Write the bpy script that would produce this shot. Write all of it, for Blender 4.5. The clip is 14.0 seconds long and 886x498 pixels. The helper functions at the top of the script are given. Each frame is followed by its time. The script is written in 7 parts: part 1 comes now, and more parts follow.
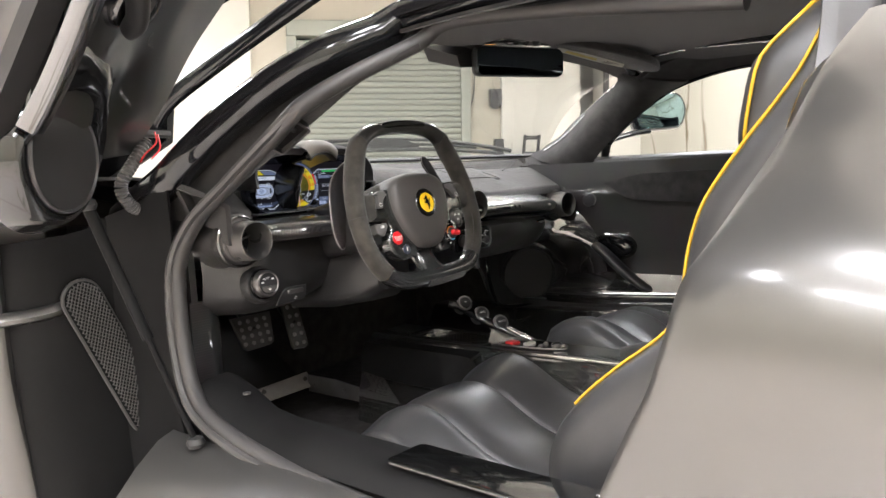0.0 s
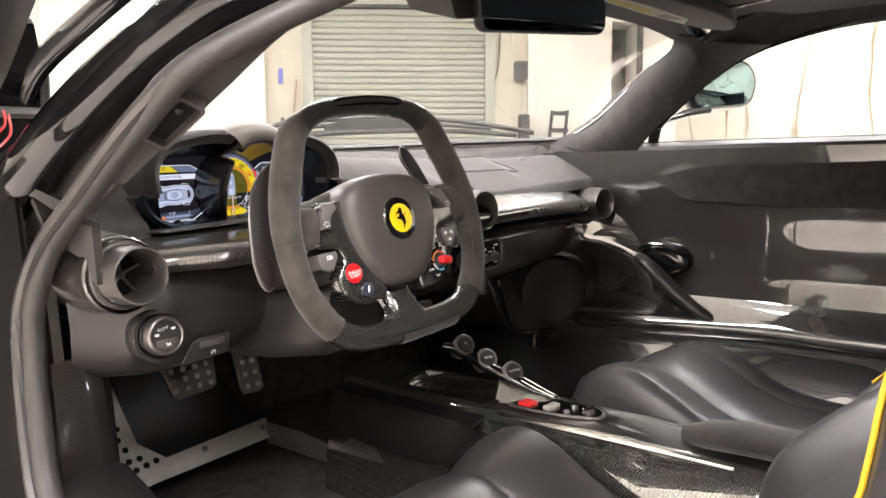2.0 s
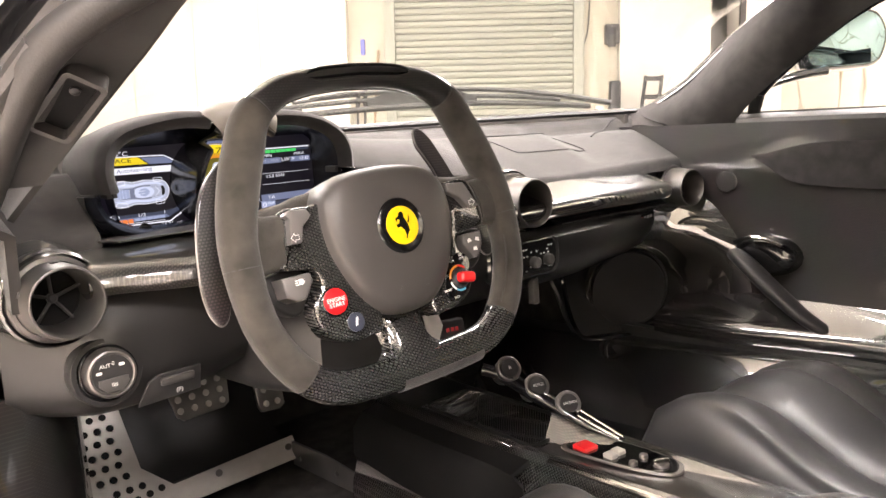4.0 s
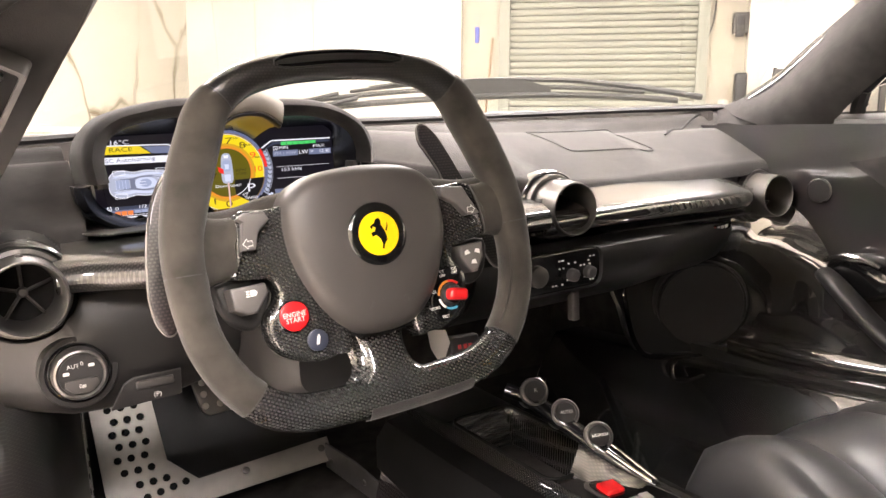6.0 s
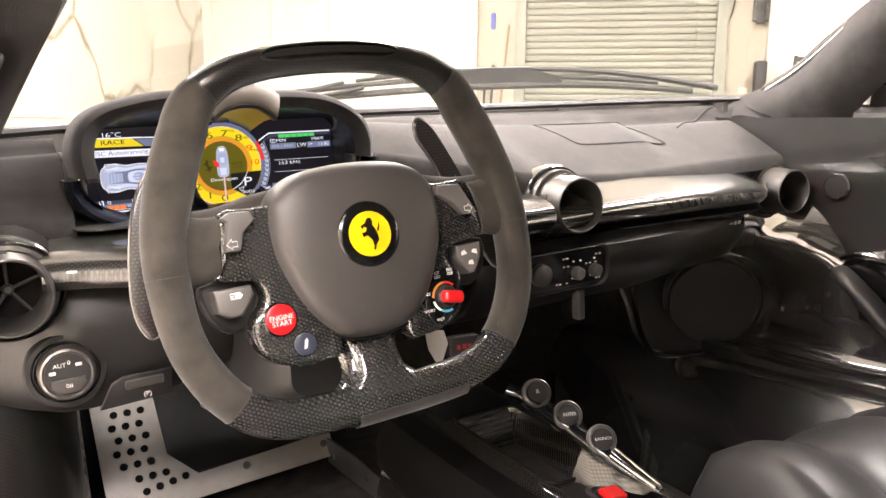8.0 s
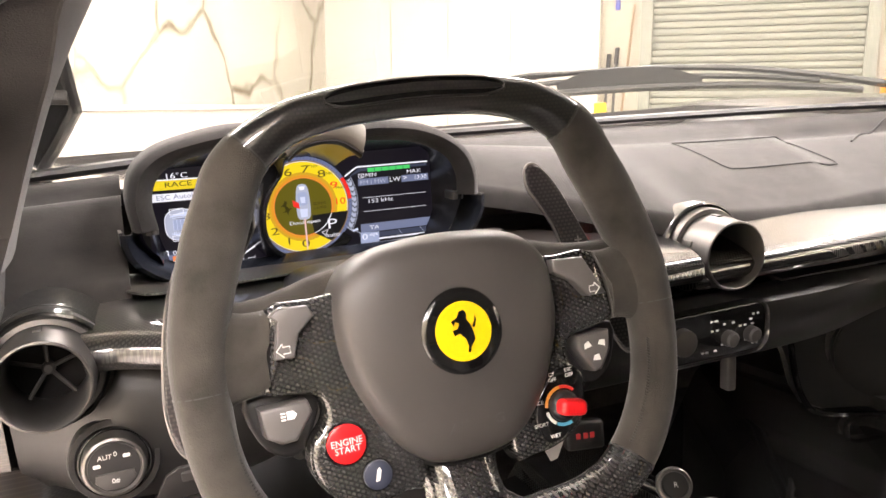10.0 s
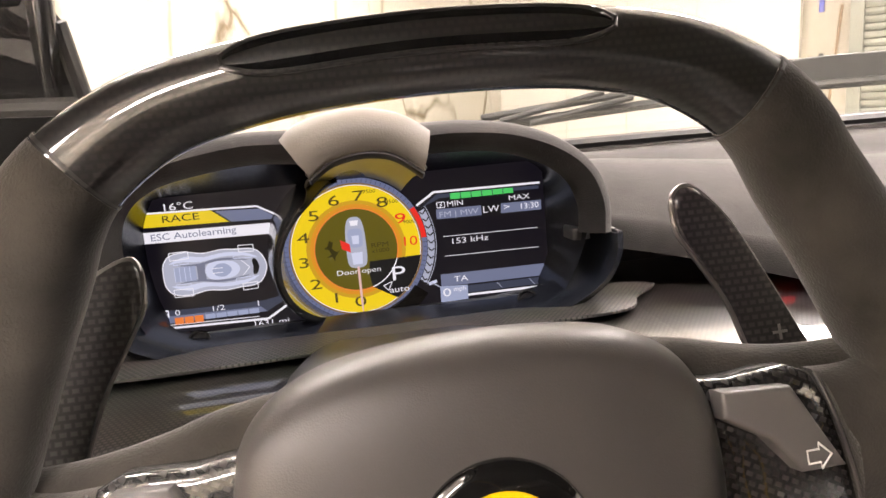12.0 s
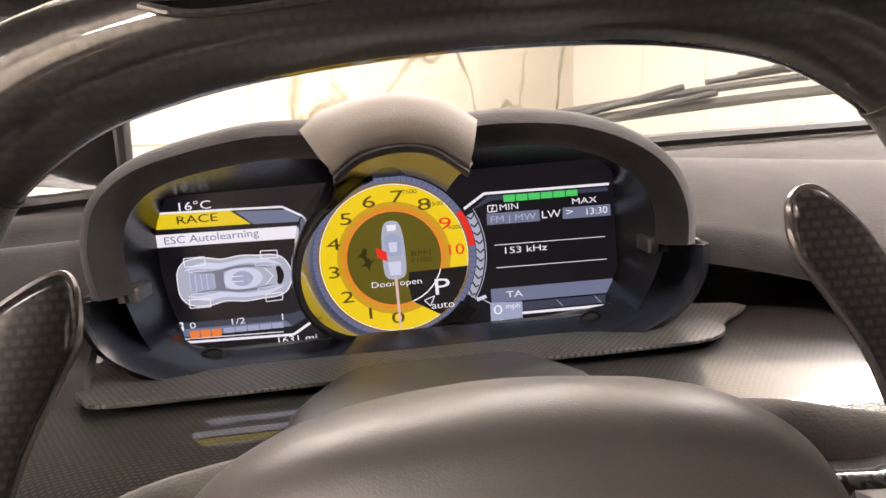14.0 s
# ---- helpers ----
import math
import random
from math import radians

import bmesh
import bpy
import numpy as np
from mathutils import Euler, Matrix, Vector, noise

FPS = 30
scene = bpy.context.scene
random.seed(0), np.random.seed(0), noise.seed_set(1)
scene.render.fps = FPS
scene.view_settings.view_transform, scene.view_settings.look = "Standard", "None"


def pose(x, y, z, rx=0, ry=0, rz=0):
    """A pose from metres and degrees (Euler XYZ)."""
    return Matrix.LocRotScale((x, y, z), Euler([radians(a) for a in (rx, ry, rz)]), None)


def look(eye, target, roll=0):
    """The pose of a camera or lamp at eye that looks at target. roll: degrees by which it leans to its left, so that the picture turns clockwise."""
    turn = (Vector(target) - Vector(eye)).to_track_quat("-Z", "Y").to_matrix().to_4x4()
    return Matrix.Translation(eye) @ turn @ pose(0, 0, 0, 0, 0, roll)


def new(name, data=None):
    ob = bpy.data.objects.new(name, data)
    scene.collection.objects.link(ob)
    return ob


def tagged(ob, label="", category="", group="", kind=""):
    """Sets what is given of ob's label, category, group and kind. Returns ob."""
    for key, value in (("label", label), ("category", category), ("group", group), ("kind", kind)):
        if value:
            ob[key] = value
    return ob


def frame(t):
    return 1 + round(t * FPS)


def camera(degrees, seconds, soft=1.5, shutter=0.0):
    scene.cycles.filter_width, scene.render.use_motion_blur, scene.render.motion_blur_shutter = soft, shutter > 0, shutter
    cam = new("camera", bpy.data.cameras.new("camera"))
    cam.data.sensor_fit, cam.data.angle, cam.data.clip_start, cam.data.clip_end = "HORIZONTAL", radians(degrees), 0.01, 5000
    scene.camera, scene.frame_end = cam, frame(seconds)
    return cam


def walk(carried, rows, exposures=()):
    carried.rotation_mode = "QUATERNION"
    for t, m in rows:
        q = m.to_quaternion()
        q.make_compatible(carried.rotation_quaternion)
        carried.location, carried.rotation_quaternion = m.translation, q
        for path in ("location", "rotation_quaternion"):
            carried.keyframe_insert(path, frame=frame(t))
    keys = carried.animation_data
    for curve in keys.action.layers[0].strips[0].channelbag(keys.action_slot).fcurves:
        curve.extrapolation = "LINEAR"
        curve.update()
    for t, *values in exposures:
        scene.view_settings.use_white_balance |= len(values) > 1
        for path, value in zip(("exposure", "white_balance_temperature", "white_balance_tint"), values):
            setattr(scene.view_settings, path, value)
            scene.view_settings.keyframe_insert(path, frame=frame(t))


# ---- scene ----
cam = camera(60.0, 14.0)
PATH = [
    (0, (-1.405, -0.955, 0.801), (0.094, 0.35, 0.575), -3.2),
    (0.5, (-1.297, -0.884, 0.796), (0.2, 0.42, 0.558), -2.8),
    (1, (-1.168, -0.819, 0.806), (0.319, 0.495, 0.555), -2.9),
    (1.5, (-1.078, -0.76, 0.813), (0.391, 0.571, 0.551), -2.9),
    (2, (-1.01, -0.689, 0.825), (0.437, 0.662, 0.537), -2.8),
    (2.5, (-0.955, -0.643, 0.837), (0.462, 0.734, 0.528), -2.9),
    (3, (-0.896, -0.611, 0.837), (0.476, 0.806, 0.508), -3.1),
    (3.2, (-0.872, -0.599, 0.836), (0.483, 0.834, 0.502), -3.3),
    (5.3, (-0.66, -0.567, 0.826), (0.427, 1.071, 0.459), -3.4),
    (5.5, (-0.648, -0.567, 0.828), (0.416, 1.086, 0.461), -3.1),
    (6, (-0.629, -0.57, 0.829), (0.391, 1.113, 0.467), -2.7),
    (6.5, (-0.619, -0.571, 0.829), (0.376, 1.126, 0.467), -2.4),
    (7, (-0.611, -0.566, 0.831), (0.379, 1.132, 0.46), -2.4),
    (7.2, (-0.607, -0.563, 0.831), (0.386, 1.132, 0.456), -2.4),
    (9.3, (-0.574, -0.511, 0.861), (0.289, 1.241, 0.433), -3.0),
    (9.5, (-0.556, -0.489, 0.867), (0.27, 1.282, 0.439), -3.1),
    (10, (-0.515, -0.415, 0.877), (0.186, 1.41, 0.456), -3.5),
    (10.5, (-0.468, -0.344, 0.868), (0.107, 1.528, 0.465), -4.1),
    (11, (-0.423, -0.284, 0.868), (0.027, 1.628, 0.49), -4.7),
    (11.5, (-0.396, -0.231, 0.861), (-0.048, 1.707, 0.51), -5.0),
    (12, (-0.381, -0.19, 0.849), (-0.118, 1.764, 0.517), -5.3),
    (12.5, (-0.369, -0.159, 0.843), (-0.175, 1.806, 0.525), -5.4),
    (13, (-0.358, -0.131, 0.843), (-0.218, 1.839, 0.529), -5.3),
    (13.5, (-0.361, -0.123, 0.842), (-0.256, 1.851, 0.533), -5.1),
    (14, (-0.36, -0.119, 0.84), (-0.274, 1.856, 0.532), -5.0),
]
walk(cam, [(t, look(eye, target, roll)) for t, eye, target, roll in PATH], ((0, -0.62, 5900, 9), (1.5, -0.31, 6050, 11), (3, 0.14, 6450, 16), (5, 0.21, 6600, 16), (10, 0.17, 6600, 16), (11.5, -0.06, 6800, 17), (14, -0.1, 6800, 18)))

# ---- light ----
# The room's axes: turned 43 degrees against the car, on a floor that falls slightly.
ROOM = pose(0, 0, 0, 0, 3.67, 0) @ pose(0, 0, 0, 0, 0, -43)
WALL_Y, LEFT_X, RIGHT_X, BACK_Y, CEIL = 8.3, -5.2, 3.3, -6.0, 3.5

world = bpy.data.worlds.new("world")
scene.world = world
world.use_nodes = True
world.node_tree.nodes["Background"].inputs[0].default_value = (1.0, 0.96, 0.9, 1)
world.node_tree.nodes["Background"].inputs[1].default_value = 0.03
LAMP = 64.0


# ---- materials ----
def mat(name, colour, rough=0.5, metal=0.0, coat=0.0, vary=0.12, scale=12.0, bump=0.0, bump_scale=400.0, sheen=0.0, spec=0.5, kind="noise", coat_rough=0.03):
    m = bpy.data.materials.new(name)
    m.use_nodes = True
    nt = m.node_tree
    b = nt.nodes["Principled BSDF"]
    co = nt.nodes.new("ShaderNodeTexCoord")
    n1 = nt.nodes.new("ShaderNodeTexNoise")
    n1.inputs["Scale"].default_value, n1.inputs["Detail"].default_value = scale, 6
    nt.links.new(co.outputs["Object"], n1.inputs["Vector"])
    ramp = nt.nodes.new("ShaderNodeValToRGB")
    lo, hi = [tuple(max(0.0, c * k) for c in colour) + (1,) for k in (1 - vary, 1 + vary)]
    ramp.color_ramp.elements[0].color, ramp.color_ramp.elements[1].color = lo, hi
    ramp.color_ramp.elements[0].position, ramp.color_ramp.elements[1].position = 0.3, 0.7
    nt.links.new(n1.outputs["Fac"], ramp.inputs["Fac"])
    nt.links.new(ramp.outputs["Color"], b.inputs["Base Color"])
    rr = nt.nodes.new("ShaderNodeMapRange")
    rr.inputs["To Min"].default_value, rr.inputs["To Max"].default_value = rough * 0.85, min(1.0, rough * 1.15)
    nt.links.new(n1.outputs["Fac"], rr.inputs["Value"])
    nt.links.new(rr.outputs["Result"], b.inputs["Roughness"])
    b.inputs["Metallic"].default_value = metal
    b.inputs["Coat Weight"].default_value = coat
    b.inputs["Coat Roughness"].default_value = coat_rough
    b.inputs["Specular IOR Level"].default_value = spec
    if sheen:
        b.inputs["Sheen Weight"].default_value, b.inputs["Sheen Roughness"].default_value = sheen, 0.5
    if bump:
        if kind == "cells":
            n2 = nt.nodes.new("ShaderNodeTexVoronoi")
            out = "Distance"
        else:
            n2 = nt.nodes.new("ShaderNodeTexNoise")
            n2.inputs["Detail"].default_value = 3
            out = "Fac"
        n2.inputs["Scale"].default_value = bump_scale
        nt.links.new(co.outputs["Object"], n2.inputs["Vector"])
        bp = nt.nodes.new("ShaderNodeBump")
        bp.inputs["Strength"].default_value, bp.inputs["Distance"].default_value = bump, 0.001
        nt.links.new(n2.outputs[out], bp.inputs["Height"])
        nt.links.new(bp.outputs["Normal"], b.inputs["Normal"])
    return m


def carbon_mat(name, coat=1.0, rough=0.35, tow=0.0030, axis=1, dark=0.010, light=0.060, coat_ior=1.9, turn=0.0):
    """Twill weave: staggered short tows that catch the light, under clear lacquer. axis: the one that the weave does not run along."""
    m = mat(name, (0.02, 0.02, 0.02), rough, coat=coat, vary=0.2, scale=5)
    nt = m.node_tree
    b = nt.nodes["Principled BSDF"]
    b.inputs["Coat IOR"].default_value, b.inputs["Specular IOR Level"].default_value = coat_ior, 0.4
    co = nt.nodes.new("ShaderNodeTexCoord")
    sp, cmb, mp = nt.nodes.new("ShaderNodeSeparateXYZ"), nt.nodes.new("ShaderNodeCombineXYZ"), nt.nodes.new("ShaderNodeMapping")
    nt.links.new(co.outputs["Object"], sp.inputs[0])
    u, v = {0: ("Y", "Z"), 1: ("X", "Z"), 2: ("X", "Y")}[axis]
    nt.links.new(sp.outputs[u], cmb.inputs["X"])
    nt.links.new(sp.outputs[v], cmb.inputs["Y"])
    nt.links.new(cmb.outputs[0], mp.inputs["Vector"])
    mp.inputs["Rotation"].default_value[2] = radians(turn)
    br = nt.nodes.new("ShaderNodeTexBrick")
    br.offset, br.squash = 0.5, 1.0
    br.inputs["Color1"].default_value = (light, light * 0.93, light * 0.86, 1)
    br.inputs["Color2"].default_value = (light * 0.7, light * 0.65, light * 0.6, 1)
    br.inputs["Mortar"].default_value = (dark, dark * 0.95, dark * 0.9, 1)
    br.inputs["Scale"].default_value = 1.0
    br.inputs["Mortar Size"].default_value = tow * 0.27
    br.inputs["Mortar Smooth"].default_value = 0.7
    br.inputs["Brick Width"].default_value, br.inputs["Row Height"].default_value = tow, tow * 0.78
    nt.links.new(mp.outputs[0], br.inputs["Vector"])
    nz = nt.nodes.new("ShaderNodeTexNoise")
    nz.inputs["Scale"].default_value = 14
    nt.links.new(co.outputs["Object"], nz.inputs["Vector"])
    mx = nt.nodes.new("ShaderNodeMix")
    mx.data_type, mx.blend_type = "RGBA", "MULTIPLY"
    mx.inputs["Factor"].default_value = 0.5
    nt.links.new(br.outputs["Color"], mx.inputs["A"])
    nt.links.new(nz.outputs["Color"], mx.inputs["B"])
    nt.links.new(mx.outputs["Result"], b.inputs["Base Color"])
    return m


def glow(name, colour, strength=1.0):
    m = bpy.data.materials.new(name)
    m.use_nodes = True
    b = m.node_tree.nodes["Principled BSDF"]
    b.inputs["Base Color"].default_value = (0.01, 0.01, 0.01, 1)
    b.inputs["Roughness"].default_value = 0.3
    b.inputs["Emission Color"].default_value = (*colour, 1)
    b.inputs["Emission Strength"].default_value = strength
    return m


def glass_mat(name, tint=(0.97, 0.98, 0.97), gloss=0.9):
    m = bpy.data.materials.new(name)
    m.use_nodes = True
    nt = m.node_tree
    nt.nodes.remove(nt.nodes["Principled BSDF"])
    tr, gl = nt.nodes.new("ShaderNodeBsdfTransparent"), nt.nodes.new("ShaderNodeBsdfGlossy")
    tr.inputs["Color"].default_value = (*tint, 1)
    gl.inputs["Roughness"].default_value = 0.01
    fr, mu, mx = nt.nodes.new("ShaderNodeFresnel"), nt.nodes.new("ShaderNodeMath"), nt.nodes.new("ShaderNodeMixShader")
    fr.inputs["IOR"].default_value = 1.45
    mu.operation = "MULTIPLY"
    mu.inputs[1].default_value = gloss
    nt.links.new(fr.outputs[0], mu.inputs[0])
    nt.links.new(mu.outputs[0], mx.inputs[0])
    nt.links.new(tr.outputs[0], mx.inputs[1])
    nt.links.new(gl.outputs[0], mx.inputs[2])
    nt.links.new(mx.outputs[0], nt.nodes["Material Output"].inputs["Surface"])
    return m


def marble_mat(name, colour=(0.50, 0.475, 0.41)):
    m = mat(name, colour, 0.25, vary=0.04, scale=1.2)
    nt = m.node_tree
    b = nt.nodes["Principled BSDF"]
    base = b.inputs["Base Color"].links[0].from_socket
    co = nt.nodes.new("ShaderNodeTexCoord")
    mp = nt.nodes.new("ShaderNodeMapping")
    mp.inputs["Rotation"].default_value = (radians(38), radians(28), radians(18))
    mp.inputs["Scale"].default_value = (1.0, 1.0, 0.6)
    nt.links.new(co.outputs["Object"], mp.inputs["Vector"])
    warp = nt.nodes.new("ShaderNodeTexNoise")
    warp.inputs["Scale"].default_value, warp.inputs["Detail"].default_value = 1.1, 8
    nt.links.new(mp.outputs["Vector"], warp.inputs["Vector"])
    add = nt.nodes.new("ShaderNodeMixRGB")
    add.blend_type = "ADD"
    add.inputs[0].default_value = 0.6
    nt.links.new(mp.outputs["Vector"], add.inputs[1])
    nt.links.new(warp.outputs["Color"], add.inputs[2])
    vo = nt.nodes.new("ShaderNodeTexVoronoi")
    vo.feature = "DISTANCE_TO_EDGE"
    vo.inputs["Scale"].default_value = 0.85
    nt.links.new(add.outputs[0], vo.inputs["Vector"])
    rp = nt.nodes.new("ShaderNodeValToRGB")
    rp.color_ramp.elements[0].position, rp.color_ramp.elements[0].color = 0.0, (0.30, 0.25, 0.17, 1)
    rp.color_ramp.elements[1].position, rp.color_ramp.elements[1].color = 0.028, (1, 1, 1, 1)
    nt.links.new(vo.outputs["Distance"], rp.inputs["Fac"])
    fade = nt.nodes.new("ShaderNodeTexNoise")
    fade.inputs["Scale"].default_value = 0.9
    nt.links.new(co.outputs["Object"], fade.inputs["Vector"])
    fr = nt.nodes.new("ShaderNodeMapRange")
    fr.inputs["From Min"].default_value, fr.inputs["From Max"].default_value = 0.34, 0.60
    nt.links.new(fade.outputs["Fac"], fr.inputs["Value"])
    mx = nt.nodes.new("ShaderNodeMix")
    mx.data_type, mx.blend_type = "RGBA", "MULTIPLY"
    nt.links.new(fr.outputs["Result"], mx.inputs["Factor"])
    nt.links.new(base, mx.inputs["A"])
    nt.links.new(rp.outputs["Color"], mx.inputs["B"])
    nt.links.new(mx.outputs["Result"], b.inputs["Base Color"])
    return m


SUEDE = mat("grey_suede", (0.029, 0.0265, 0.025), 0.95, sheen=0.25, vary=0.34, scale=34, bump=0.4, bump_scale=1000, spec=0.15)
SUEDE_DARK = mat("black_suede", (0.024, 0.022, 0.0215), 0.95, sheen=0.2, vary=0.35, scale=40, bump=0.4, bump_scale=1000, spec=0.15)
LEATHER = mat("black_leather", (0.038, 0.037, 0.038), 0.36, spec=0.6, vary=0.2, scale=14, bump=0.12, bump_scale=1100, kind="cells")
LEATHER_PAD = mat("grey_airbag_leather", (0.055, 0.050, 0.047), 0.42, vary=0.1, scale=14, bump=0.06, bump_scale=1600, kind="cells")
FASCIA = mat("black_dash_leather", (0.018, 0.017, 0.0168), 0.42, spec=0.5, vary=0.2, scale=12, bump=0.10, bump_scale=1200, kind="cells")
PLASTIC = mat("black_plastic", (0.022, 0.021, 0.021), 0.42, vary=0.2, bump=0.1, bump_scale=1200)
PLASTIC_GREY = mat("dark_grey_plastic", (0.055, 0.052, 0.050), 0.4, vary=0.1, bump=0.05, bump_scale=1200)
SWITCH = mat("mid_grey_switch_plastic", (0.105, 0.098, 0.094), 0.38, vary=0.06, bump=0.03, bump_scale=1200)
RUBBER = mat("grey_rubber_seal", (0.040, 0.037, 0.0355), 0.50, vary=0.12, scale=20, bump=0.15, bump_scale=500)
BLACK_GLOSS = mat("gloss_black", (0.006, 0.006, 0.006), 0.12, coat=1.0, vary=0.1)
CARBON = carbon_mat("gloss_carbon_fibre", tow=0.0034, dark=0.012, light=0.075)
CARBON_WHEEL = carbon_mat("gloss_carbon_fibre_wheel", rough=0.6, tow=0.0034, dark=0.009, light=0.038, coat_ior=2.0, turn=27)
SUEDE_RIM = mat("grey_suede_grip", (0.037, 0.033, 0.028), 0.95, sheen=0.18, vary=0.42, scale=38, bump=0.35, bump_scale=1100, spec=0.15)
CARBON_TOP = carbon_mat("gloss_carbon_fibre_flat", tow=0.0032, axis=2, dark=0.012, light=0.075, coat_ior=2.4)
CARBON_SHELF = carbon_mat("gloss_carbon_fibre_shelf", tow=0.0032, axis=2, dark=0.014, light=0.085, coat_ior=1.7)
CARBON_SIDE = carbon_mat("gloss_carbon_fibre_side", tow=0.0030, axis=0, dark=0.020, light=0.046, coat_ior=1.8)
CARBON_FINE = carbon_mat("fine_gloss_carbon_fibre", tow=0.0024, dark=0.014, light=0.040)
CARBON_MATT = carbon_mat("matt_carbon_fibre", coat=0.0, rough=0.42, tow=0.0036, axis=2, dark=0.022, light=0.15)
PAINT = mat("dark_grey_metallic_paint", (0.115, 0.111, 0.107), 0.30, metal=0.75, coat=1.0, vary=0.05, scale=3, coat_rough=0.10)
PAINT_BLACK = mat("black_car_paint", (0.008, 0.008, 0.009), 0.25, coat=1.0, vary=0.1, spec=0.08)
SATIN = mat("satin_black_coating", (0.0075, 0.0072, 0.0072), 0.55, spec=0.12, vary=0.25, scale=6, bump=0.1, bump_scale=700)
ALU = mat("brushed_aluminium", (0.50, 0.475, 0.45), 0.45, metal=0.55, vary=0.08, scale=40, bump=0.08, bump_scale=600)
ALU_DARK = mat("dark_anodised_metal", (0.20, 0.19, 0.185), 0.30, metal=0.8, vary=0.12, scale=20)
VENT_METAL = mat("dark_anodised_vent_metal", (0.15, 0.143, 0.137), 0.45, metal=0.85, vary=0.12, scale=20)
CHROME = mat("polished_metal", (0.55, 0.54, 0.52), 0.15, metal=1.0, vary=0.05)
YELLOW_PIPE = mat("yellow_leather_piping", (0.55, 0.33, 0.012), 0.5, vary=0.1, scale=60)
YELLOW = mat("yellow_enamel", (0.90, 0.56, 0.005), 0.3, coat=0.6, vary=0.03)
RED = mat("red_plastic", (0.62, 0.012, 0.015), 0.3, coat=0.4, vary=0.06)
SWITCH_DARK = mat("dark_switch_plastic", (0.022, 0.021, 0.021), 0.35, vary=0.06)
INK = mat("white_ink", (0.75, 0.74, 0.72), 0.5, vary=0.03)
INK_DIM = mat("embossed_grey", (0.06, 0.058, 0.055), 0.4, vary=0.03)
COWL = mat("grey_leather_cowl", (0.145, 0.130, 0.110), 0.5, vary=0.08, scale=30, bump=0.15, bump_scale=900)
BEZEL = mat("dark_blue_black_bezel", (0.010, 0.012, 0.018), 0.25, vary=0.1)
MIRROR = mat("mirror_glass", (0.24, 0.34, 0.37), 0.02, metal=1.0, vary=0.01)
WALL = mat("warm_white_wall_paint", (0.46, 0.43, 0.355), 0.7, vary=0.03, scale=2, bump=0.1, bump_scale=60)
PANEL = mat("white_wall_panel", (0.62, 0.60, 0.54), 0.35, vary=0.02, scale=2)
SHUTTER = mat("grey_green_shutter_steel", (0.29, 0.30, 0.255), 0.45, metal=0.1, vary=0.05, scale=4)
CEILING = mat("white_ceiling", (0.8, 0.79, 0.76), 0.8, vary=0.02, scale=2)
MARBLE = marble_mat("veined_white_marble")
FLOOR = marble_mat("veined_beige_marble", (0.64, 0.58, 0.53))
CARBON_SIDE.node_tree.nodes["Principled BSDF"].inputs["Coat Roughness"].default_value = 0.015
CARBON_DOOR = carbon_mat("brown_black_gloss_carbon", tow=0.0026, axis=2, dark=0.018, light=0.036, coat_ior=2.4)
CARBON_RIM = carbon_mat("dark_brown_carbon_rim", rough=0.45, tow=0.0032, dark=0.008, light=0.024, coat_ior=1.9)
CARBON_RIM.node_tree.nodes["Principled BSDF"].inputs["Coat Roughness"].default_value = 0.04
CARBON_SATIN = carbon_mat("satin_carbon_fibre", coat=0.3, rough=0.40, tow=0.0036, dark=0.012, light=0.060)
GLASS = glass_mat("clear_glass", gloss=0.35)
CARPET = mat("dark_grey_carpet", (0.060, 0.055, 0.052), 0.95, vary=0.3, scale=30, bump=0.4, bump_scale=900, spec=0.1)
ORANGE = mat("orange_plastic", (0.75, 0.30, 0.04), 0.5, vary=0.1)
BLUE = mat("blue_plastic", (0.08, 0.10, 0.45), 0.4, vary=0.1)
WOOD = mat("pale_broom_wood", (0.30, 0.21, 0.13), 0.6, vary=0.2)
LED = glow("white_led_panel", (1.0, 0.945, 0.90), LAMP)


# ---- mesh helpers ----
def finish(ob, sharp=40):
    me = ob.data
    me.polygons.foreach_set("use_smooth", [True] * len(me.polygons))
    me.set_sharp_from_angle(angle=radians(sharp))
    me.update()


def part(name, bm, material, parent, label="", sharp=40):
    """One mesh object under a thing or a part."""
    me = bpy.data.meshes.new(name)
    bmesh.ops.recalc_face_normals(bm, faces=bm.faces[:])
    bm.to_mesh(me)
    bm.free()
    me.materials.append(material)
    ob = new(name, me)
    finish(ob, sharp)
    if parent is not None:
        ob.parent = parent
    if label:
        ob["label"] = label
    return ob


def thing(name, label, category, m=None, group="", kind=""):
    e = new(name)
    e.empty_display_size = 0.05
    if m is not None:
        e.matrix_basis = m
    return tagged(e, label, category, group, kind)


def solo(name, bm, material, label, category, group="", kind="", m=None, sharp=40):
    ob = part(name, bm, material, None, "", sharp)
    if m is not None:
        ob.matrix_basis = m
    return tagged(ob, label, category, group, kind)


def curve(points, n=8, closed=False):
    """A smooth line through the points."""
    p = [Vector(q) for q in points]
    out, k = [], len(p)
    for i in range(k if closed else k - 1):
        a, b, c, d = (p[(i + j) % k] if closed else p[min(max(i + j, 0), k - 1)] for j in (-1, 0, 1, 2))
        for s in range(n):
            t = s / n
            out.append(0.5 * (2 * b + (c - a) * t + (2 * a - 5 * b + 4 * c - d) * t * t + (3 * b - a - 3 * c + d) * t ** 3))
    if not closed:
        out.append(p[-1])
    return out


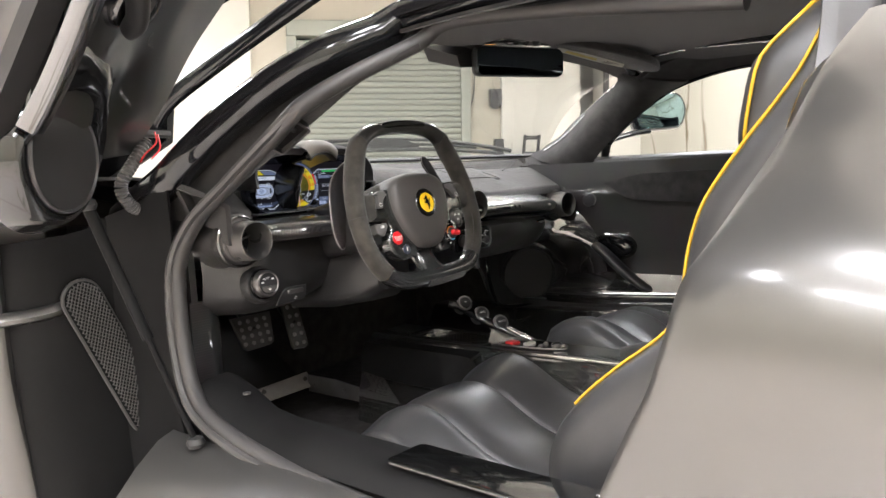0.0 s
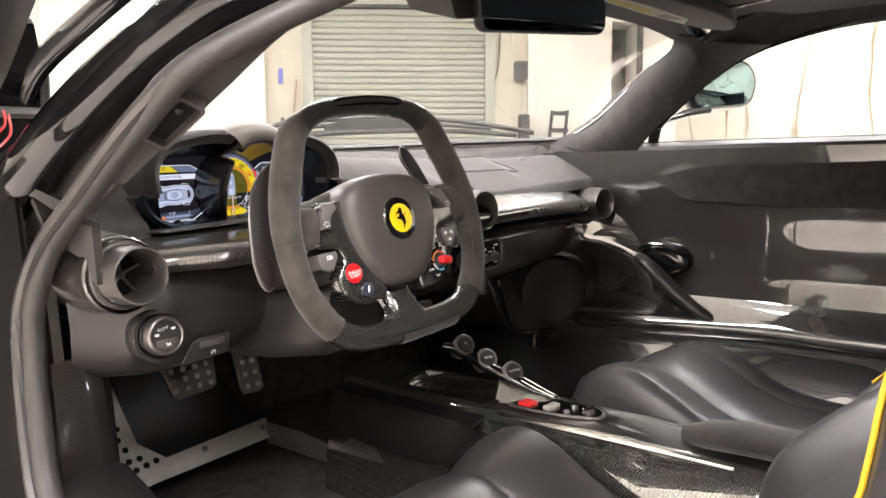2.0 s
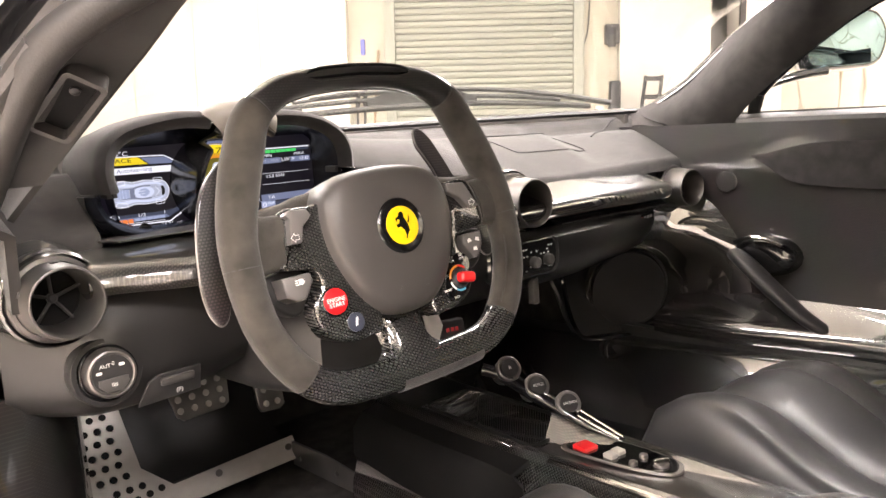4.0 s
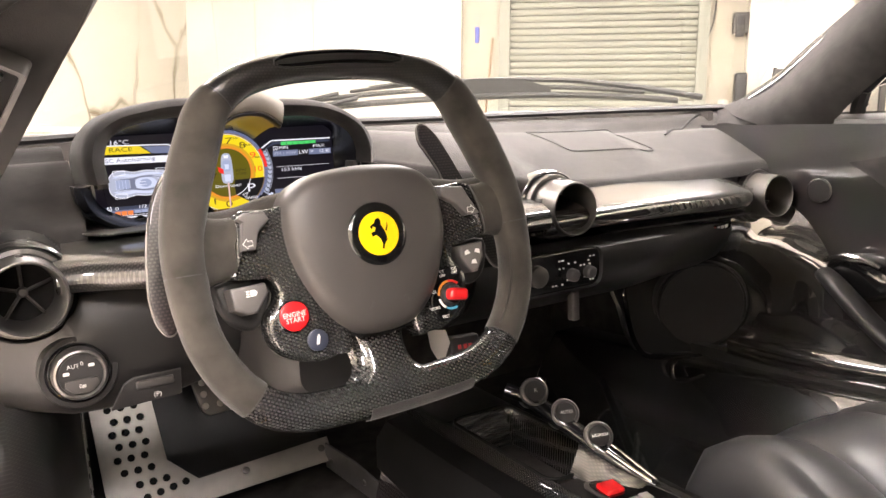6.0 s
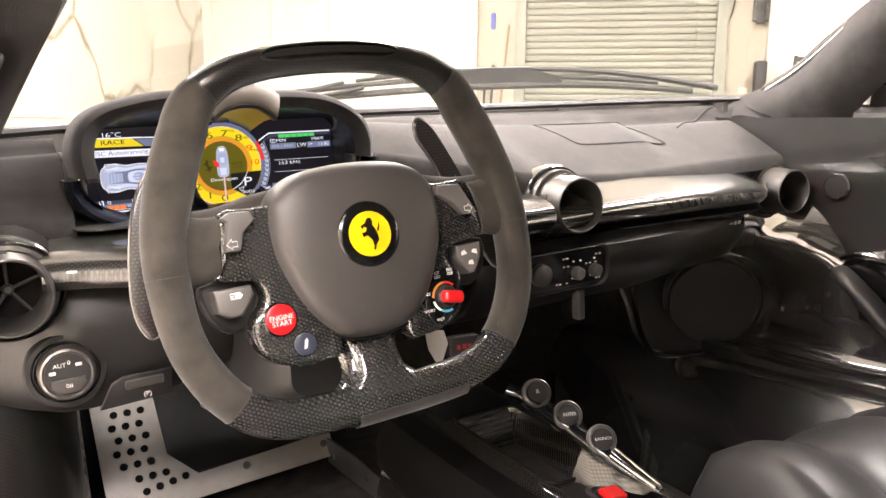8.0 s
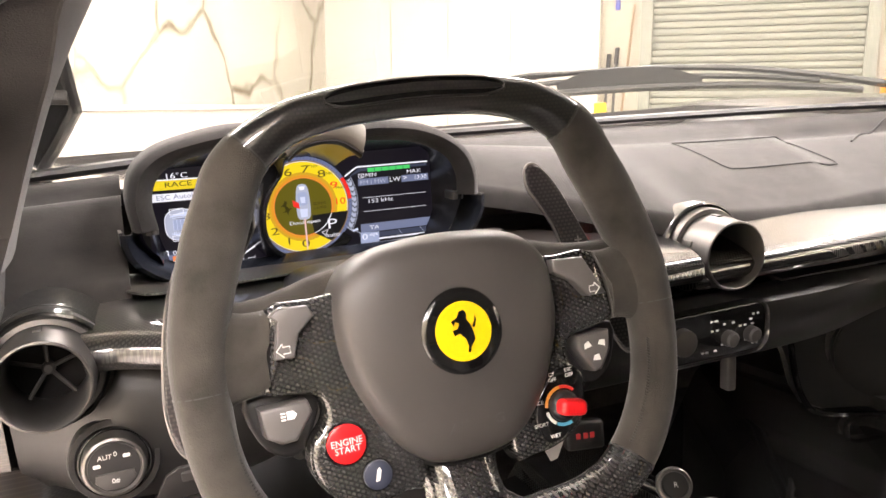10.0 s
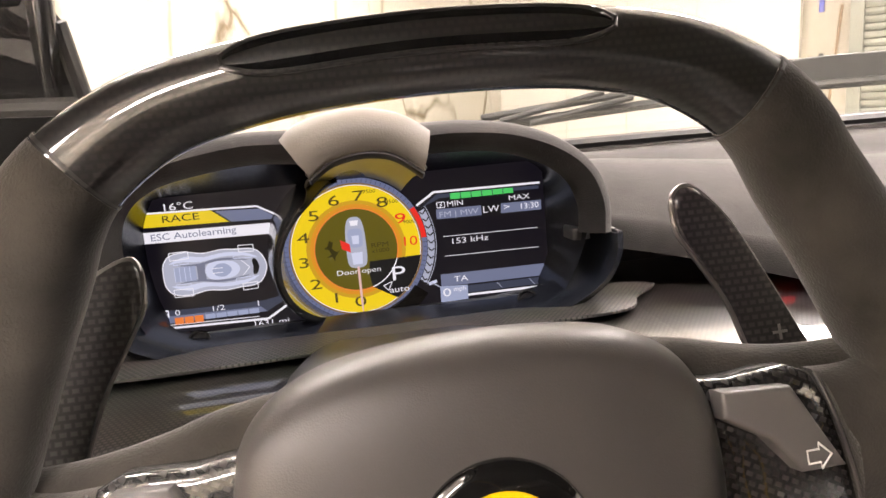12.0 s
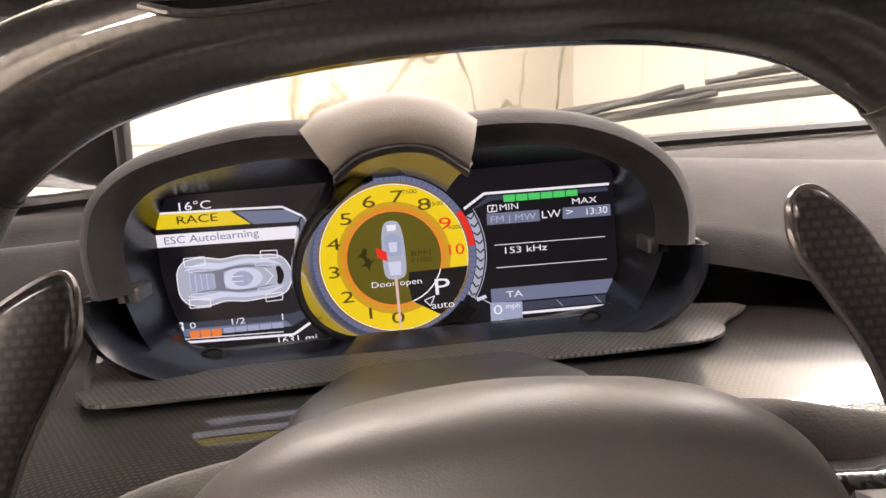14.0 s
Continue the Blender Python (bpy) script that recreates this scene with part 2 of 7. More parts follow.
def loft(rings, wrap=True, caps=True, bm=None, close=False):
    """Skin through rings of equal count. wrap: each ring is closed; close: the last ring meets the first."""
    bm = bm or bmesh.new()
    vs = [[bm.verts.new(p) for p in r] for r in rings]
    k = len(vs[0])
    pairs = list(zip(vs, vs[1:])) + ([(vs[-1], vs[0])] if close else [])
    for a, b in pairs:
        for i in range(k if wrap else k - 1):
            j = (i + 1) % k
            bm.faces.new((a[i], a[j], b[j], b[i]))
    if caps and wrap and not close:
        bm.faces.new(vs[0])
        bm.faces.new(vs[-1][::-1])
    return bm


def tube(points, r, sides=10, closed=False, flat=1.0, up=(0, 0, 1), bm=None, caps=True):
    """A bar along a line. r: one radius or one a point; flat: its height against its width."""
    p = [Vector(q) for q in points]
    n, rings = len(p), []
    for i in range(n):
        a, b = (p[i - 1], p[(i + 1) % n]) if closed else (p[max(i - 1, 0)], p[min(i + 1, n - 1)])
        t = (b - a).normalized()
        side = t.cross(Vector(up))
        if side.length < 1e-4:
            side = t.cross(Vector((1, 0, 0)))
        side.normalize()
        over = side.cross(t)
        rad = r[i] if isinstance(r, (list, tuple)) else r
        rings.append([p[i] + side * (rad * math.cos(2 * math.pi * k / sides)) + over * (rad * flat * math.sin(2 * math.pi * k / sides)) for k in range(sides)])
    return loft(rings, True, caps, bm, closed)


def sheet(rows, thick=0.004, bm=None):
    """A curved panel: a grid of points given depth against its own normals."""
    bm = bm or bmesh.new()
    g = [[Vector(p) for p in r] for r in rows]
    nr, nc = len(g), len(g[0])
    nor = []
    for i in range(nr):
        line = []
        for j in range(nc):
            du = g[min(i + 1, nr - 1)][j] - g[max(i - 1, 0)][j]
            dv = g[i][min(j + 1, nc - 1)] - g[i][max(j - 1, 0)]
            c = du.cross(dv)
            line.append(c.normalized() if c.length > 1e-12 else Vector((0, 0, 1)))
        nor.append(line)
    top = [[bm.verts.new(g[i][j]) for j in range(nc)] for i in range(nr)]
    low = [[bm.verts.new(g[i][j] - nor[i][j] * thick) for j in range(nc)] for i in range(nr)]
    for i in range(nr - 1):
        for j in range(nc - 1):
            bm.faces.new((top[i][j], top[i][j + 1], top[i + 1][j + 1], top[i + 1][j]))
            bm.faces.new((low[i][j], low[i + 1][j], low[i + 1][j + 1], low[i][j + 1]))
    for i in range(nr - 1):
        for j in (0, nc - 1):
            bm.faces.new((top[i][j], top[i + 1][j], low[i + 1][j], low[i][j]))
    for j in range(nc - 1):
        for i in (0, nr - 1):
            bm.faces.new((top[i][j], low[i][j], low[i][j + 1], top[i][j + 1]))
    return bm


def prism(poly, depth, bevel=0.0, m=None, bm=None, z=0.0):
    """A flat shape pulled out to a depth, its front edge rounded over."""
    bm = bm or bmesh.new()
    m = m or Matrix()
    pts = [Vector((x, y, 0)) for x, y in poly]
    c = sum(pts, Vector()) / len(pts)

    def ring(off, inset):
        out = []
        for i, p in enumerate(pts):
            e1, e2 = (p - pts[i - 1]).normalized(), (pts[(i + 1) % len(pts)] - p).normalized()
            nrm = Vector((e1.y + e2.y, -e1.x - e2.x, 0))
            if nrm.length < 1e-6:
                nrm = p - c
            nrm.normalize()
            if nrm.dot(p - c) < 0:
                pass
            out.append(m @ (p - nrm * inset * orient + Vector((0, 0, off + z))))
        return out

    area = sum(pts[i - 1].x * pts[i].y - pts[i].x * pts[i - 1].y for i in range(len(pts)))
    orient = 1 if area > 0 else -1
    rings = [ring(0, 0)]
    if bevel > 0:
        s = 1 if depth > 0 else -1
        for k in range(4):
            a = k / 3 * math.pi / 2
            rings.append(ring(depth - s * bevel * (1 - math.sin(a)), bevel * (1 - math.cos(a))))
    else:
        rings.append(ring(depth, 0))
    return loft(rings, True, True, bm)


def lathe(profile, m=None, seg=40, bm=None, caps=True):
    """A turned body: rows of radius and height along the local z axis."""
    m = m or Matrix()
    rings = [[m @ Vector((r * math.cos(2 * math.pi * k / seg), r * math.sin(2 * math.pi * k / seg), h)) for k in range(seg)] for r, h in profile]
    return loft(rings, True, caps, bm)


def box(x0, x1, y0, y1, z0, z1, bevel=0.0, m=None, bm=None):
    w = ((x0, y0), (x1, y0), (x1, y1), (x0, y1))
    if bevel > 0:
        w = rounded(x0, x1, y0, y1, bevel, 3)
    return prism(w, z1 - z0, min(bevel, abs(z1 - z0) * 0.45), m, bm, z0)


def rounded(x0, x1, y0, y1, r, n=4):
    out = []
    for cx, cy, a in ((x1 - r, y1 - r, 0), (x0 + r, y1 - r, 90), (x0 + r, y0 + r, 180), (x1 - r, y0 + r, 270)):
        out += [(cx + r * math.cos(radians(a + 90 * k / n)), cy + r * math.sin(radians(a + 90 * k / n))) for k in range(n + 1)]
    return out


def disc(x, y, r, n=32):
    return [(x + r * math.cos(2 * math.pi * k / n), y + r * math.sin(2 * math.pi * k / n)) for k in range(n)]


def axes(origin, x, y, z):
    m = Matrix.Identity(4)
    for i, v in enumerate((x, y, z)):
        m.col[i][:3] = Vector(v).normalized()
    m.col[3][:3] = origin
    return m


def facing(origin, direction, up=(0, 0, 1)):
    """Axes whose z points along the direction, with y as upright as it can be."""
    z = Vector(direction).normalized()
    x = Vector(up).cross(z).normalized()
    return axes(origin, x, z.cross(x), z)


def words(text, size, m, depth=0.0003, wide=1.0):
    """Letters in the built-in font as a mesh, centred on the axes m."""
    cu = bpy.data.curves.new("letters", "FONT")
    cu.body, cu.size, cu.align_x, cu.align_y, cu.extrude = text, size, "CENTER", "CENTER", depth / 2
    cu.resolution_u = 3
    ob = new("letters", cu)
    dg = bpy.context.evaluated_depsgraph_get()
    me = bpy.data.meshes.new_from_object(ob.evaluated_get(dg))
    bpy.data.objects.remove(ob)
    bpy.data.curves.remove(cu)
    me.transform(m @ Matrix.Diagonal((wide, 1, 1, 1)))
    bm = bmesh.new()
    bm.from_mesh(me)
    bpy.data.meshes.remove(me)
    return bm


def lerp(a, b, t):
    return a + (b - a) * t


def ease(t):
    t = min(max(t, 0.0), 1.0)
    return t * t * (3 - 2 * t)


# ---- the room ----
def wall(name, x0, x1, y0, y1, z0, z1, material, label):
    return solo(name, box(x0, x1, y0, y1, z0, z1), material, label, "wall", kind="structure", m=ROOM)


floor = solo("floor", box(-5.6, 3.7, -6.4, 8.9, -0.2, 0.0), FLOOR, "polished beige marble floor of the workshop", "floor", kind="structure", m=ROOM)
ceiling = solo("ceiling", box(-5.6, 3.7, -6.4, 8.9, CEIL, CEIL + 0.2), CEILING, "plain white ceiling over the workshop", "ceiling", kind="structure", m=ROOM)
SH_X0, SH_X1, SH_TOP = -1.19, 0.96, 2.78
wall("wall_north_a", -1.72, SH_X0 - 0.09, WALL_Y, WALL_Y + 0.4, 0, CEIL, WALL, "cream painted wall beside the roller shutter")
wall("wall_north_b", SH_X1 + 0.09, 1.45, WALL_Y, WALL_Y + 0.4, 0, CEIL, WALL, "cream painted wall beside the roller shutter")
wall("wall_north_c", SH_X0 - 0.09, SH_X1 + 0.09, WALL_Y, WALL_Y + 0.4, SH_TOP + 0.2, CEIL, WALL, "cream painted wall above the roller shutter")
wall("wall_north_d", -5.6, -1.72, WALL_Y - 0.12, WALL_Y + 0.4, 0, CEIL, PANEL, "white panelled wall, very bright")
wall("wall_north_e", 1.45, 2.48, WALL_Y - 0.12, WALL_Y + 0.4, 0, CEIL, PANEL, "white wall beside a doorway")
wall("wall_north_f", 2.82, 3.7, WALL_Y - 0.12, WALL_Y + 0.4, 0, CEIL, PANEL, "white wall beside a doorway")
wall("wall_north_g", 2.48, 2.82, WALL_Y - 0.12, WALL_Y + 0.4, 2.6, CEIL, PANEL, "white wall above a doorway")
wall("wall_passage", 2.2, 3.4, WALL_Y + 1.2, WALL_Y + 1.4, 0, CEIL, PANEL, "white wall at the end of a passage")
wall("wall_west", LEFT_X - 0.4, LEFT_X, BACK_Y, WALL_Y - 0.12, 0, CEIL, MARBLE, "white marble wall with grey-brown veins")
wall("wall_east", RIGHT_X, RIGHT_X + 0.4, BACK_Y, WALL_Y - 0.12, 0, CEIL, MARBLE, "white marble wall with grey-brown veins")
wall("wall_south", LEFT_X - 0.4, RIGHT_X + 0.4, BACK_Y - 0.4, BACK_Y, 0, CEIL, WALL, "plain cream painted wall")

# joints between the wall panels
for k, x in enumerate((-4.28, -3.53, -2.75)):
    solo("trim", box(x - 0.006, x + 0.006, WALL_Y - 0.127, WALL_Y - 0.118, 0, CEIL), WALL, "thin cream joint strip of the wall panels", "trim", "panel joints", "structure", ROOM)
solo("trim", box(2.80, 2.86, WALL_Y - 0.16, WALL_Y - 0.10, 0, 2.62), PLASTIC_GREY, "dark grey edge of the doorway", "trim", kind="structure", m=ROOM)

shutter = thing("roller_shutter", "closed grey-green steel roller shutter with horizontal slats", "shutter", ROOM)
for x in (SH_X0, SH_X1):
    part("guide_rail", box(x - 0.09, x + 0.03 if x < 0 else x + 0.09, WALL_Y - 0.06, WALL_Y + 0.05, 0, SH_TOP) if x < 0 else box(x - 0.03, x + 0.09, WALL_Y - 0.06, WALL_Y + 0.05, 0, SH_TOP), SHUTTER, shutter)
part("header_box", box(SH_X0 - 0.09, SH_X1 + 0.09, WALL_Y - 0.10, WALL_Y + 0.1, SH_TOP, SH_TOP + 0.2, 0.02), SHUTTER, shutter)
pitch = 0.074
prof = [(0.0, 0.0), (-0.014, 0.012), (-0.018, 0.035), (-0.014, 0.060), (0.0, 0.070), (0.012, 0.070), (0.012, 0.0)]
slat_bm = loft([[Vector((x, y, z)) for y, z in prof] for x in (SH_X0 + 0.01, SH_X1 - 0.01)])
slat0 = part("slat", slat_bm, SHUTTER, shutter)
slat0.location = (0, WALL_Y + 0.02, 0.01)
for k in range(1, int(SH_TOP / pitch)):
    s = new("slat", slat0.data)
    s.parent = shutter
    s.location = (0, WALL_Y + 0.02, 0.01 + k * pitch)

for cx, cy in ((-4.4, -4.6), (-2.6, -4.6), (-0.6, -4.6), (1.8, -4.6), (-4.4, -1.6), (-2.2, -1.6), (0.6, -1.6), (-3.6, 1.2), (1.8, 1.0), (-3.6, 4.2), (-0.9, 4.2), (1.8, 4.2)):
    lamp = thing("ceiling_light", "long white ceiling light panel, switched on", "ceiling light", ROOM, "ceiling lights")
    part("frame", box(cx - 0.34, cx + 0.34, cy - 1.04, cy + 1.04, CEIL - 0.05, CEIL - 0.002, 0.01), ALU, lamp)
    part("diffuser", box(cx - 0.31, cx + 0.31, cy - 1.0, cy + 1.0, CEIL - 0.058, CEIL - 0.051), LED, lamp, "glowing white diffuser")

# small things along the far wall
cb = thing("control_box", "grey shutter control box fixed to the wall", "control box", ROOM)
part("body", box(1.29, 1.45, WALL_Y - 0.13, WALL_Y - 0.001, 1.90, 2.12, 0.012), PLASTIC_GREY, cb)
part("cover", box(1.31, 1.40, WALL_Y - 0.15, WALL_Y - 0.12, 1.86, 2.08, 0.01), PLASTIC, cb)
solo("cable", tube(curve([(1.14, WALL_Y - 0.02, 2.95), (1.12, WALL_Y - 0.03, 2.5), (1.09, WALL_Y - 0.03, 2.05), (1.03, WALL_Y - 0.02, 1.8), (1.04, WALL_Y - 0.02, 1.2)]), 0.009, 8), PLASTIC_GREY, "thin grey cable hanging on the wall", "cable", m=ROOM)
solo("tag_holder", box(-1.57, -1.52, WALL_Y - 0.03, WALL_Y - 0.001, 1.85, 2.03, 0.008), BLUE, "small blue plastic holder on the wall", "wall holder", m=ROOM)
broom = thing("broom", "wooden broom leaning on the wall", "broom", ROOM)
part("handle", tube([(-1.47, WALL_Y - 0.30, 0.10), (-1.36, WALL_Y - 0.03, 1.90)], 0.014, 10), WOOD, broom)
part("brush_head", box(-1.62, -1.32, WALL_Y - 0.36, WALL_Y - 0.26, 0.0, 0.11, 0.015), PLASTIC_GREY, broom)
for k, (x, h) in enumerate(((-1.64, 1.35), (-1.55, 1.42))):
    t = thing("hand_tool", "grey long-handled tool leaning on the wall", "tool", ROOM, "tools at the wall")
    part("shaft", tube([(x, WALL_Y - 0.25, 0.02), (x + 0.02, WALL_Y - 0.04, h)], 0.016, 8), PLASTIC_GREY, t)
    part("grip", tube([(x + 0.015, WALL_Y - 0.065, h - 0.16), (x + 0.022, WALL_Y - 0.035, h + 0.02)], 0.026, 8), PLASTIC, t)
drum = thing("canister", "orange plastic canister with a pale cap", "canister", ROOM)
part("body", lathe([(0.10, 0), (0.125, 0.02), (0.13, 0.95), (0.125, 1.05), (0.05, 1.12)], pose(1.19, WALL_Y - 0.35, 0)), ORANGE, drum)
part("cap", lathe([(0.05, 1.11), (0.05, 1.17), (0.04, 1.18)], pose(1.19, WALL_Y - 0.35, 0)), PANEL, drum)
ch = thing("workshop_machine", "black and grey workshop machine with an upright frame", "machine", ROOM)
part("body", box(1.32, 1.80, WALL_Y - 0.6, WALL_Y - 0.14, 0.0, 1.12, 0.05), PLASTIC_GREY, ch)
part("column", box(1.30, 1.42, WALL_Y - 0.4, WALL_Y - 0.25, 1.12, 1.46, 0.02), PLASTIC, ch)
for x in (1.68, 1.86):
    part("upright", tube([(x - 0.06, WALL_Y - 0.5, 1.05), (x, WALL_Y - 0.45, 1.50)], 0.02, 8), PLASTIC, ch)
for z in (1.24, 1.44):
    part("crossbar", box(1.66, 1.87, WALL_Y - 0.48, WALL_Y - 0.44, z, z + 0.05, 0.01), PLASTIC, ch)
part("reel", lathe([(0.02, 0), (0.11, 0.0), (0.12, 0.05), (0.11, 0.10), (0.02, 0.10)], pose(1.58, WALL_Y - 0.62, 0.98, 90)), ALU, ch, "pale hose reel")
counter = thing("low_counter", "long white counter along the marble wall", "counter", ROOM)
part("body", box(-5.19, -4.65, 1.6, 7.7, 0.0, 0.78, 0.01), PANEL, counter)
part("top", box(-5.19, -4.62, 1.56, 7.74, 0.781, 0.82, 0.008), PANEL, counter)


# ---- the car: shell, glass and doors ----
car = thing("sports_car", "dark grey metallic mid-engined sports car, door raised", "car")


# windscreen and its black lower strip
base = [(-0.66, 0.40, 0.812), (-0.45, 0.475, 0.816), (-0.2, 0.515, 0.815), (0.0, 0.525, 0.813), (0.2, 0.515, 0.811), (0.45, 0.475, 0.808), (0.66, 0.40, 0.804)]
head = [(-0.46, 0.035, 1.02), (-0.32, 0.05, 1.036), (-0.16, 0.055, 1.046), (0.0, 0.055, 1.05), (0.16, 0.055, 1.048), (0.32, 0.05, 1.042), (0.52, 0.03, 1.02)]
cb_, ch_ = curve(base, 3), curve(head, 3)
rows = []
for k in range(9):
    t = k / 8
    rows.append([a.lerp(b, t) + Vector((0, 0.0, 0.035 * math.sin(math.pi * t))) + Vector((0, 0.03 * math.sin(math.pi * t), 0)) for a, b in zip(cb_, ch_)])
ws = part("windscreen", sheet(rows, 0.004), GLASS, car, "clear windscreen glass")
ws.visible_shadow = False
part("windscreen_strip", tube([p + Vector((0, -0.004, 0.0)) for p in cb_], 0.010, 8, flat=0.6), PLASTIC, car, "black strip along the windscreen's foot")

# bonnet with raised wings
rows = []
for i in range(19):
    y = lerp(0.50, 2.15, i / 18)
    line = []
    for j in range(33):
        x = lerp(-0.99, 0.99, j / 32)
        a = abs(x)
        z = 0.795 - 0.20 * ease((y - 0.5) / 1.7) - 0.05 * ease((y - 1.7) / 0.5)
        z += 0.065 * math.exp(-((a - 0.74) / 0.17) ** 2) * math.exp(-((y - 1.25) / 0.5) ** 2)
        z -= 0.35 * max(0.0, a - 0.86) ** 1.2 * 4 + 0.03 * math.exp(-((a - 0.42) / 0.16) ** 2)
        edge = 0.10 * ease((a - 0.45) / 0.5) * (1 - i / 18)
        line.append((x, y - edge * (1 if i == 0 else 0.6), z))
    rows.append(line)
part("bonnet", sheet(rows, 0.006), PAINT, car, "dark grey metallic bonnet and wings")
# nose and flanks below it
rows = [[(x, lerp(0.52, 2.15, t) , z) for t in [k / 12 for k in range(13)]] for x, z in ((-0.99, 0.66), (-1.0, 0.55), (-0.985, 0.42), (-0.95, 0.25), (-0.90, 0.16))]
part("wing_panel", sheet(rows, 0.006), PAINT, car)
rows = [[(-p[0], p[1], p[2]) for p in r] for r in rows]
part("wing_panel", sheet(rows, 0.006), PAINT, car)
rows = [[(x, 2.15 + bulge, z) for x in [lerp(-0.99, 0.99, k / 16) for k in range(17)]] for z, bulge in ((0.56, 0.0), (0.45, 0.10), (0.3, 0.14), (0.14, 0.08))]
part("nose_panel", sheet(rows, 0.006), PAINT, car)

# roof skin, headliner and cant rails
def roof_z(x, y):
    return 1.062 - 0.10 * abs(x / 0.55) ** 2.6 * 0.5 - 0.03 * (max(0.0, y + 0.25) / 0.3) ** 2 * 0.5 - 0.05 * (max(0.0, -y - 0.5)) ** 1.5


rows = [[(x, y, roof_z(x, y) + 0.028) for x in [lerp(-0.44, 0.56, k / 16) for k in range(17)]] for y in [lerp(0.07, -1.3, k / 14) for k in range(15)]]
part("roof_skin", sheet(rows, 0.006), PAINT_BLACK, car, "gloss black roof")
rows = [[(x, y, roof_z(x, y) - 0.012 * math.sin(math.pi * (x + 0.44)) ** 2) for x in [lerp(-0.43, 0.56, k / 20) for k in range(21)]] for y in [lerp(0.055, -1.05, k / 18) for k in range(19)]]
part("headliner", sheet(rows, 0.006), SUEDE_DARK, car, "black suede headliner")
part("header_recess", prism(rounded(-0.13, 0.05, -0.05, 0.02, 0.02), 0.006, 0.002, axes((0.0, -0.02, 1.040), (1, 0, 0), (0, -1, 0), (0, 0, -1))), BLACK_GLOSS, car, "dark recess above the mirror")

# windscreen pillars, trimmed in suede
left_f = curve([(-0.645, 0.40, 0.800), (-0.63, 0.34, 0.845), (-0.605, 0.27, 0.895), (-0.565, 0.17, 0.952), (-0.50, 0.08, 0.995), (-0.42, 0.035, 1.022)], 4)
left_b = curve([(-0.625, 0.235, 0.755), (-0.601, 0.170, 0.80), (-0.577, 0.100, 0.846), (-0.553, 0.034, 0.890), (-0.522, -0.042, 0.942), (-0.43, -0.080, 0.994)], 4)
right_f = curve([(0.61, 0.42, 0.800), (0.605, 0.324, 0.835), (0.60, 0.24, 0.896), (0.57, 0.137, 0.953), (0.53, 0.065, 0.985), (0.49, 0.040, 1.012)], 4)
right_b = curve([(0.585, 0.19, 0.765), (0.565, 0.135, 0.815), (0.56, 0.05, 0.88), (0.555, -0.01, 0.92), (0.55, -0.065, 0.953), (0.54, -0.13, 0.975)], 4)
for f, b, s in ((left_f, left_b, 1), (right_f, right_b, -1)):
    rows = []
    for p, q in zip(f, b):
        line = []
        for k in range(9):
            t = k / 8
            line.append(p.lerp(q, t) + Vector((s * (0.014 if s > 0 else 0.040) * math.sin(math.pi * t), -0.01 * math.sin(math.pi * t), -0.008 * math.sin(math.pi * t))))
        rows.append(line)
    part("pillar_trim", sheet(rows, 0.006), SUEDE, car, "grey suede pillar trim")
    part("pillar_skin", tube([Vector((-s * 0.675, 0.50, 0.725)), Vector((-s * 0.668, 0.43, 0.760))] + [p.lerp(q, 0.35) + Vector((-s * 0.02, 0.01, 0.012)) for p, q in zip(f, b)] + [Vector((-s * 0.40, -0.03, 1.052)), Vector((-s * 0.39, -0.20, 1.066)), Vector((-s * 0.39, -0.50, 1.052))], 0.034, 16), PAINT_BLACK, car, "gloss black outer pillar")
# lower end of the pillars, running down beside the dash
for s, x in ((-1, -0.66), (1, 0.60)):
    rows = [[(x + s * 0.0, y, z), (x - s * 0.03, y - 0.01, z - 0.02), (x - s * 0.025, y - 0.02, z - 0.09)] for y, z in ((0.46, 0.79), (0.38, 0.795), (0.30, 0.785), (0.22, 0.765))]
    part("pillar_foot", sheet(rows, 0.01), SUEDE, car)

# rear face of the left pillar, between the seal and the trim
rows = []
for p, q in zip(curve([(-0.42, -0.06, 0.998), (-0.545, -0.030, 0.944), (-0.622, 0.006, 0.898), (-0.646, 0.054, 0.855), (-0.656, 0.150, 0.792)], 4), curve([(-0.43, -0.078, 0.994), (-0.522, -0.040, 0.942), (-0.553, 0.036, 0.890), (-0.577, 0.102, 0.846), (-0.606, 0.185, 0.790)], 4)):
    rows.append([p, p.lerp(q, 0.35), p.lerp(q, 0.7), q])
part("pillar_face", sheet(rows, 0.006), SUEDE, car, "grey suede rear face of the pillar")

# framed pocket in the left pillar
pocket_x = Vector((0.0205, -0.060, 0.040)).normalized()
pocket_n = Vector((-0.26, -0.74, -0.50)).normalized()
pocket_y = pocket_n.cross(pocket_x).normalized()
pk = axes((-0.611, 0.054, 0.853), pocket_x, pocket_y, pocket_x.cross(pocket_y))
outer, inner = rounded(-0.0355, 0.0355, -0.0165, 0.0165, 0.005), rounded(-0.0315, 0.0315, -0.0125, 0.0125, 0.003)
fr = bmesh.new()
loft([[pk @ Vector((x, y, z)) for x, y in o] for o, z in ((outer, -0.012), (outer, 0.003), (inner, 0.003), (inner, -0.012))], True, False, fr)
pocket = part("pocket_frame", fr, PLASTIC_GREY, car, "grey frame of a small pocket in the pillar")
part("pocket_inside", prism(inner, 0.002, 0, pk, None, -0.010), SATIN, car)
part("pocket_latch", lathe([(0.004, 0), (0.004, 0.003), (0.002, 0.004)], pk @ pose(0.012, 0.0, -0.009), 16), PLASTIC, car)

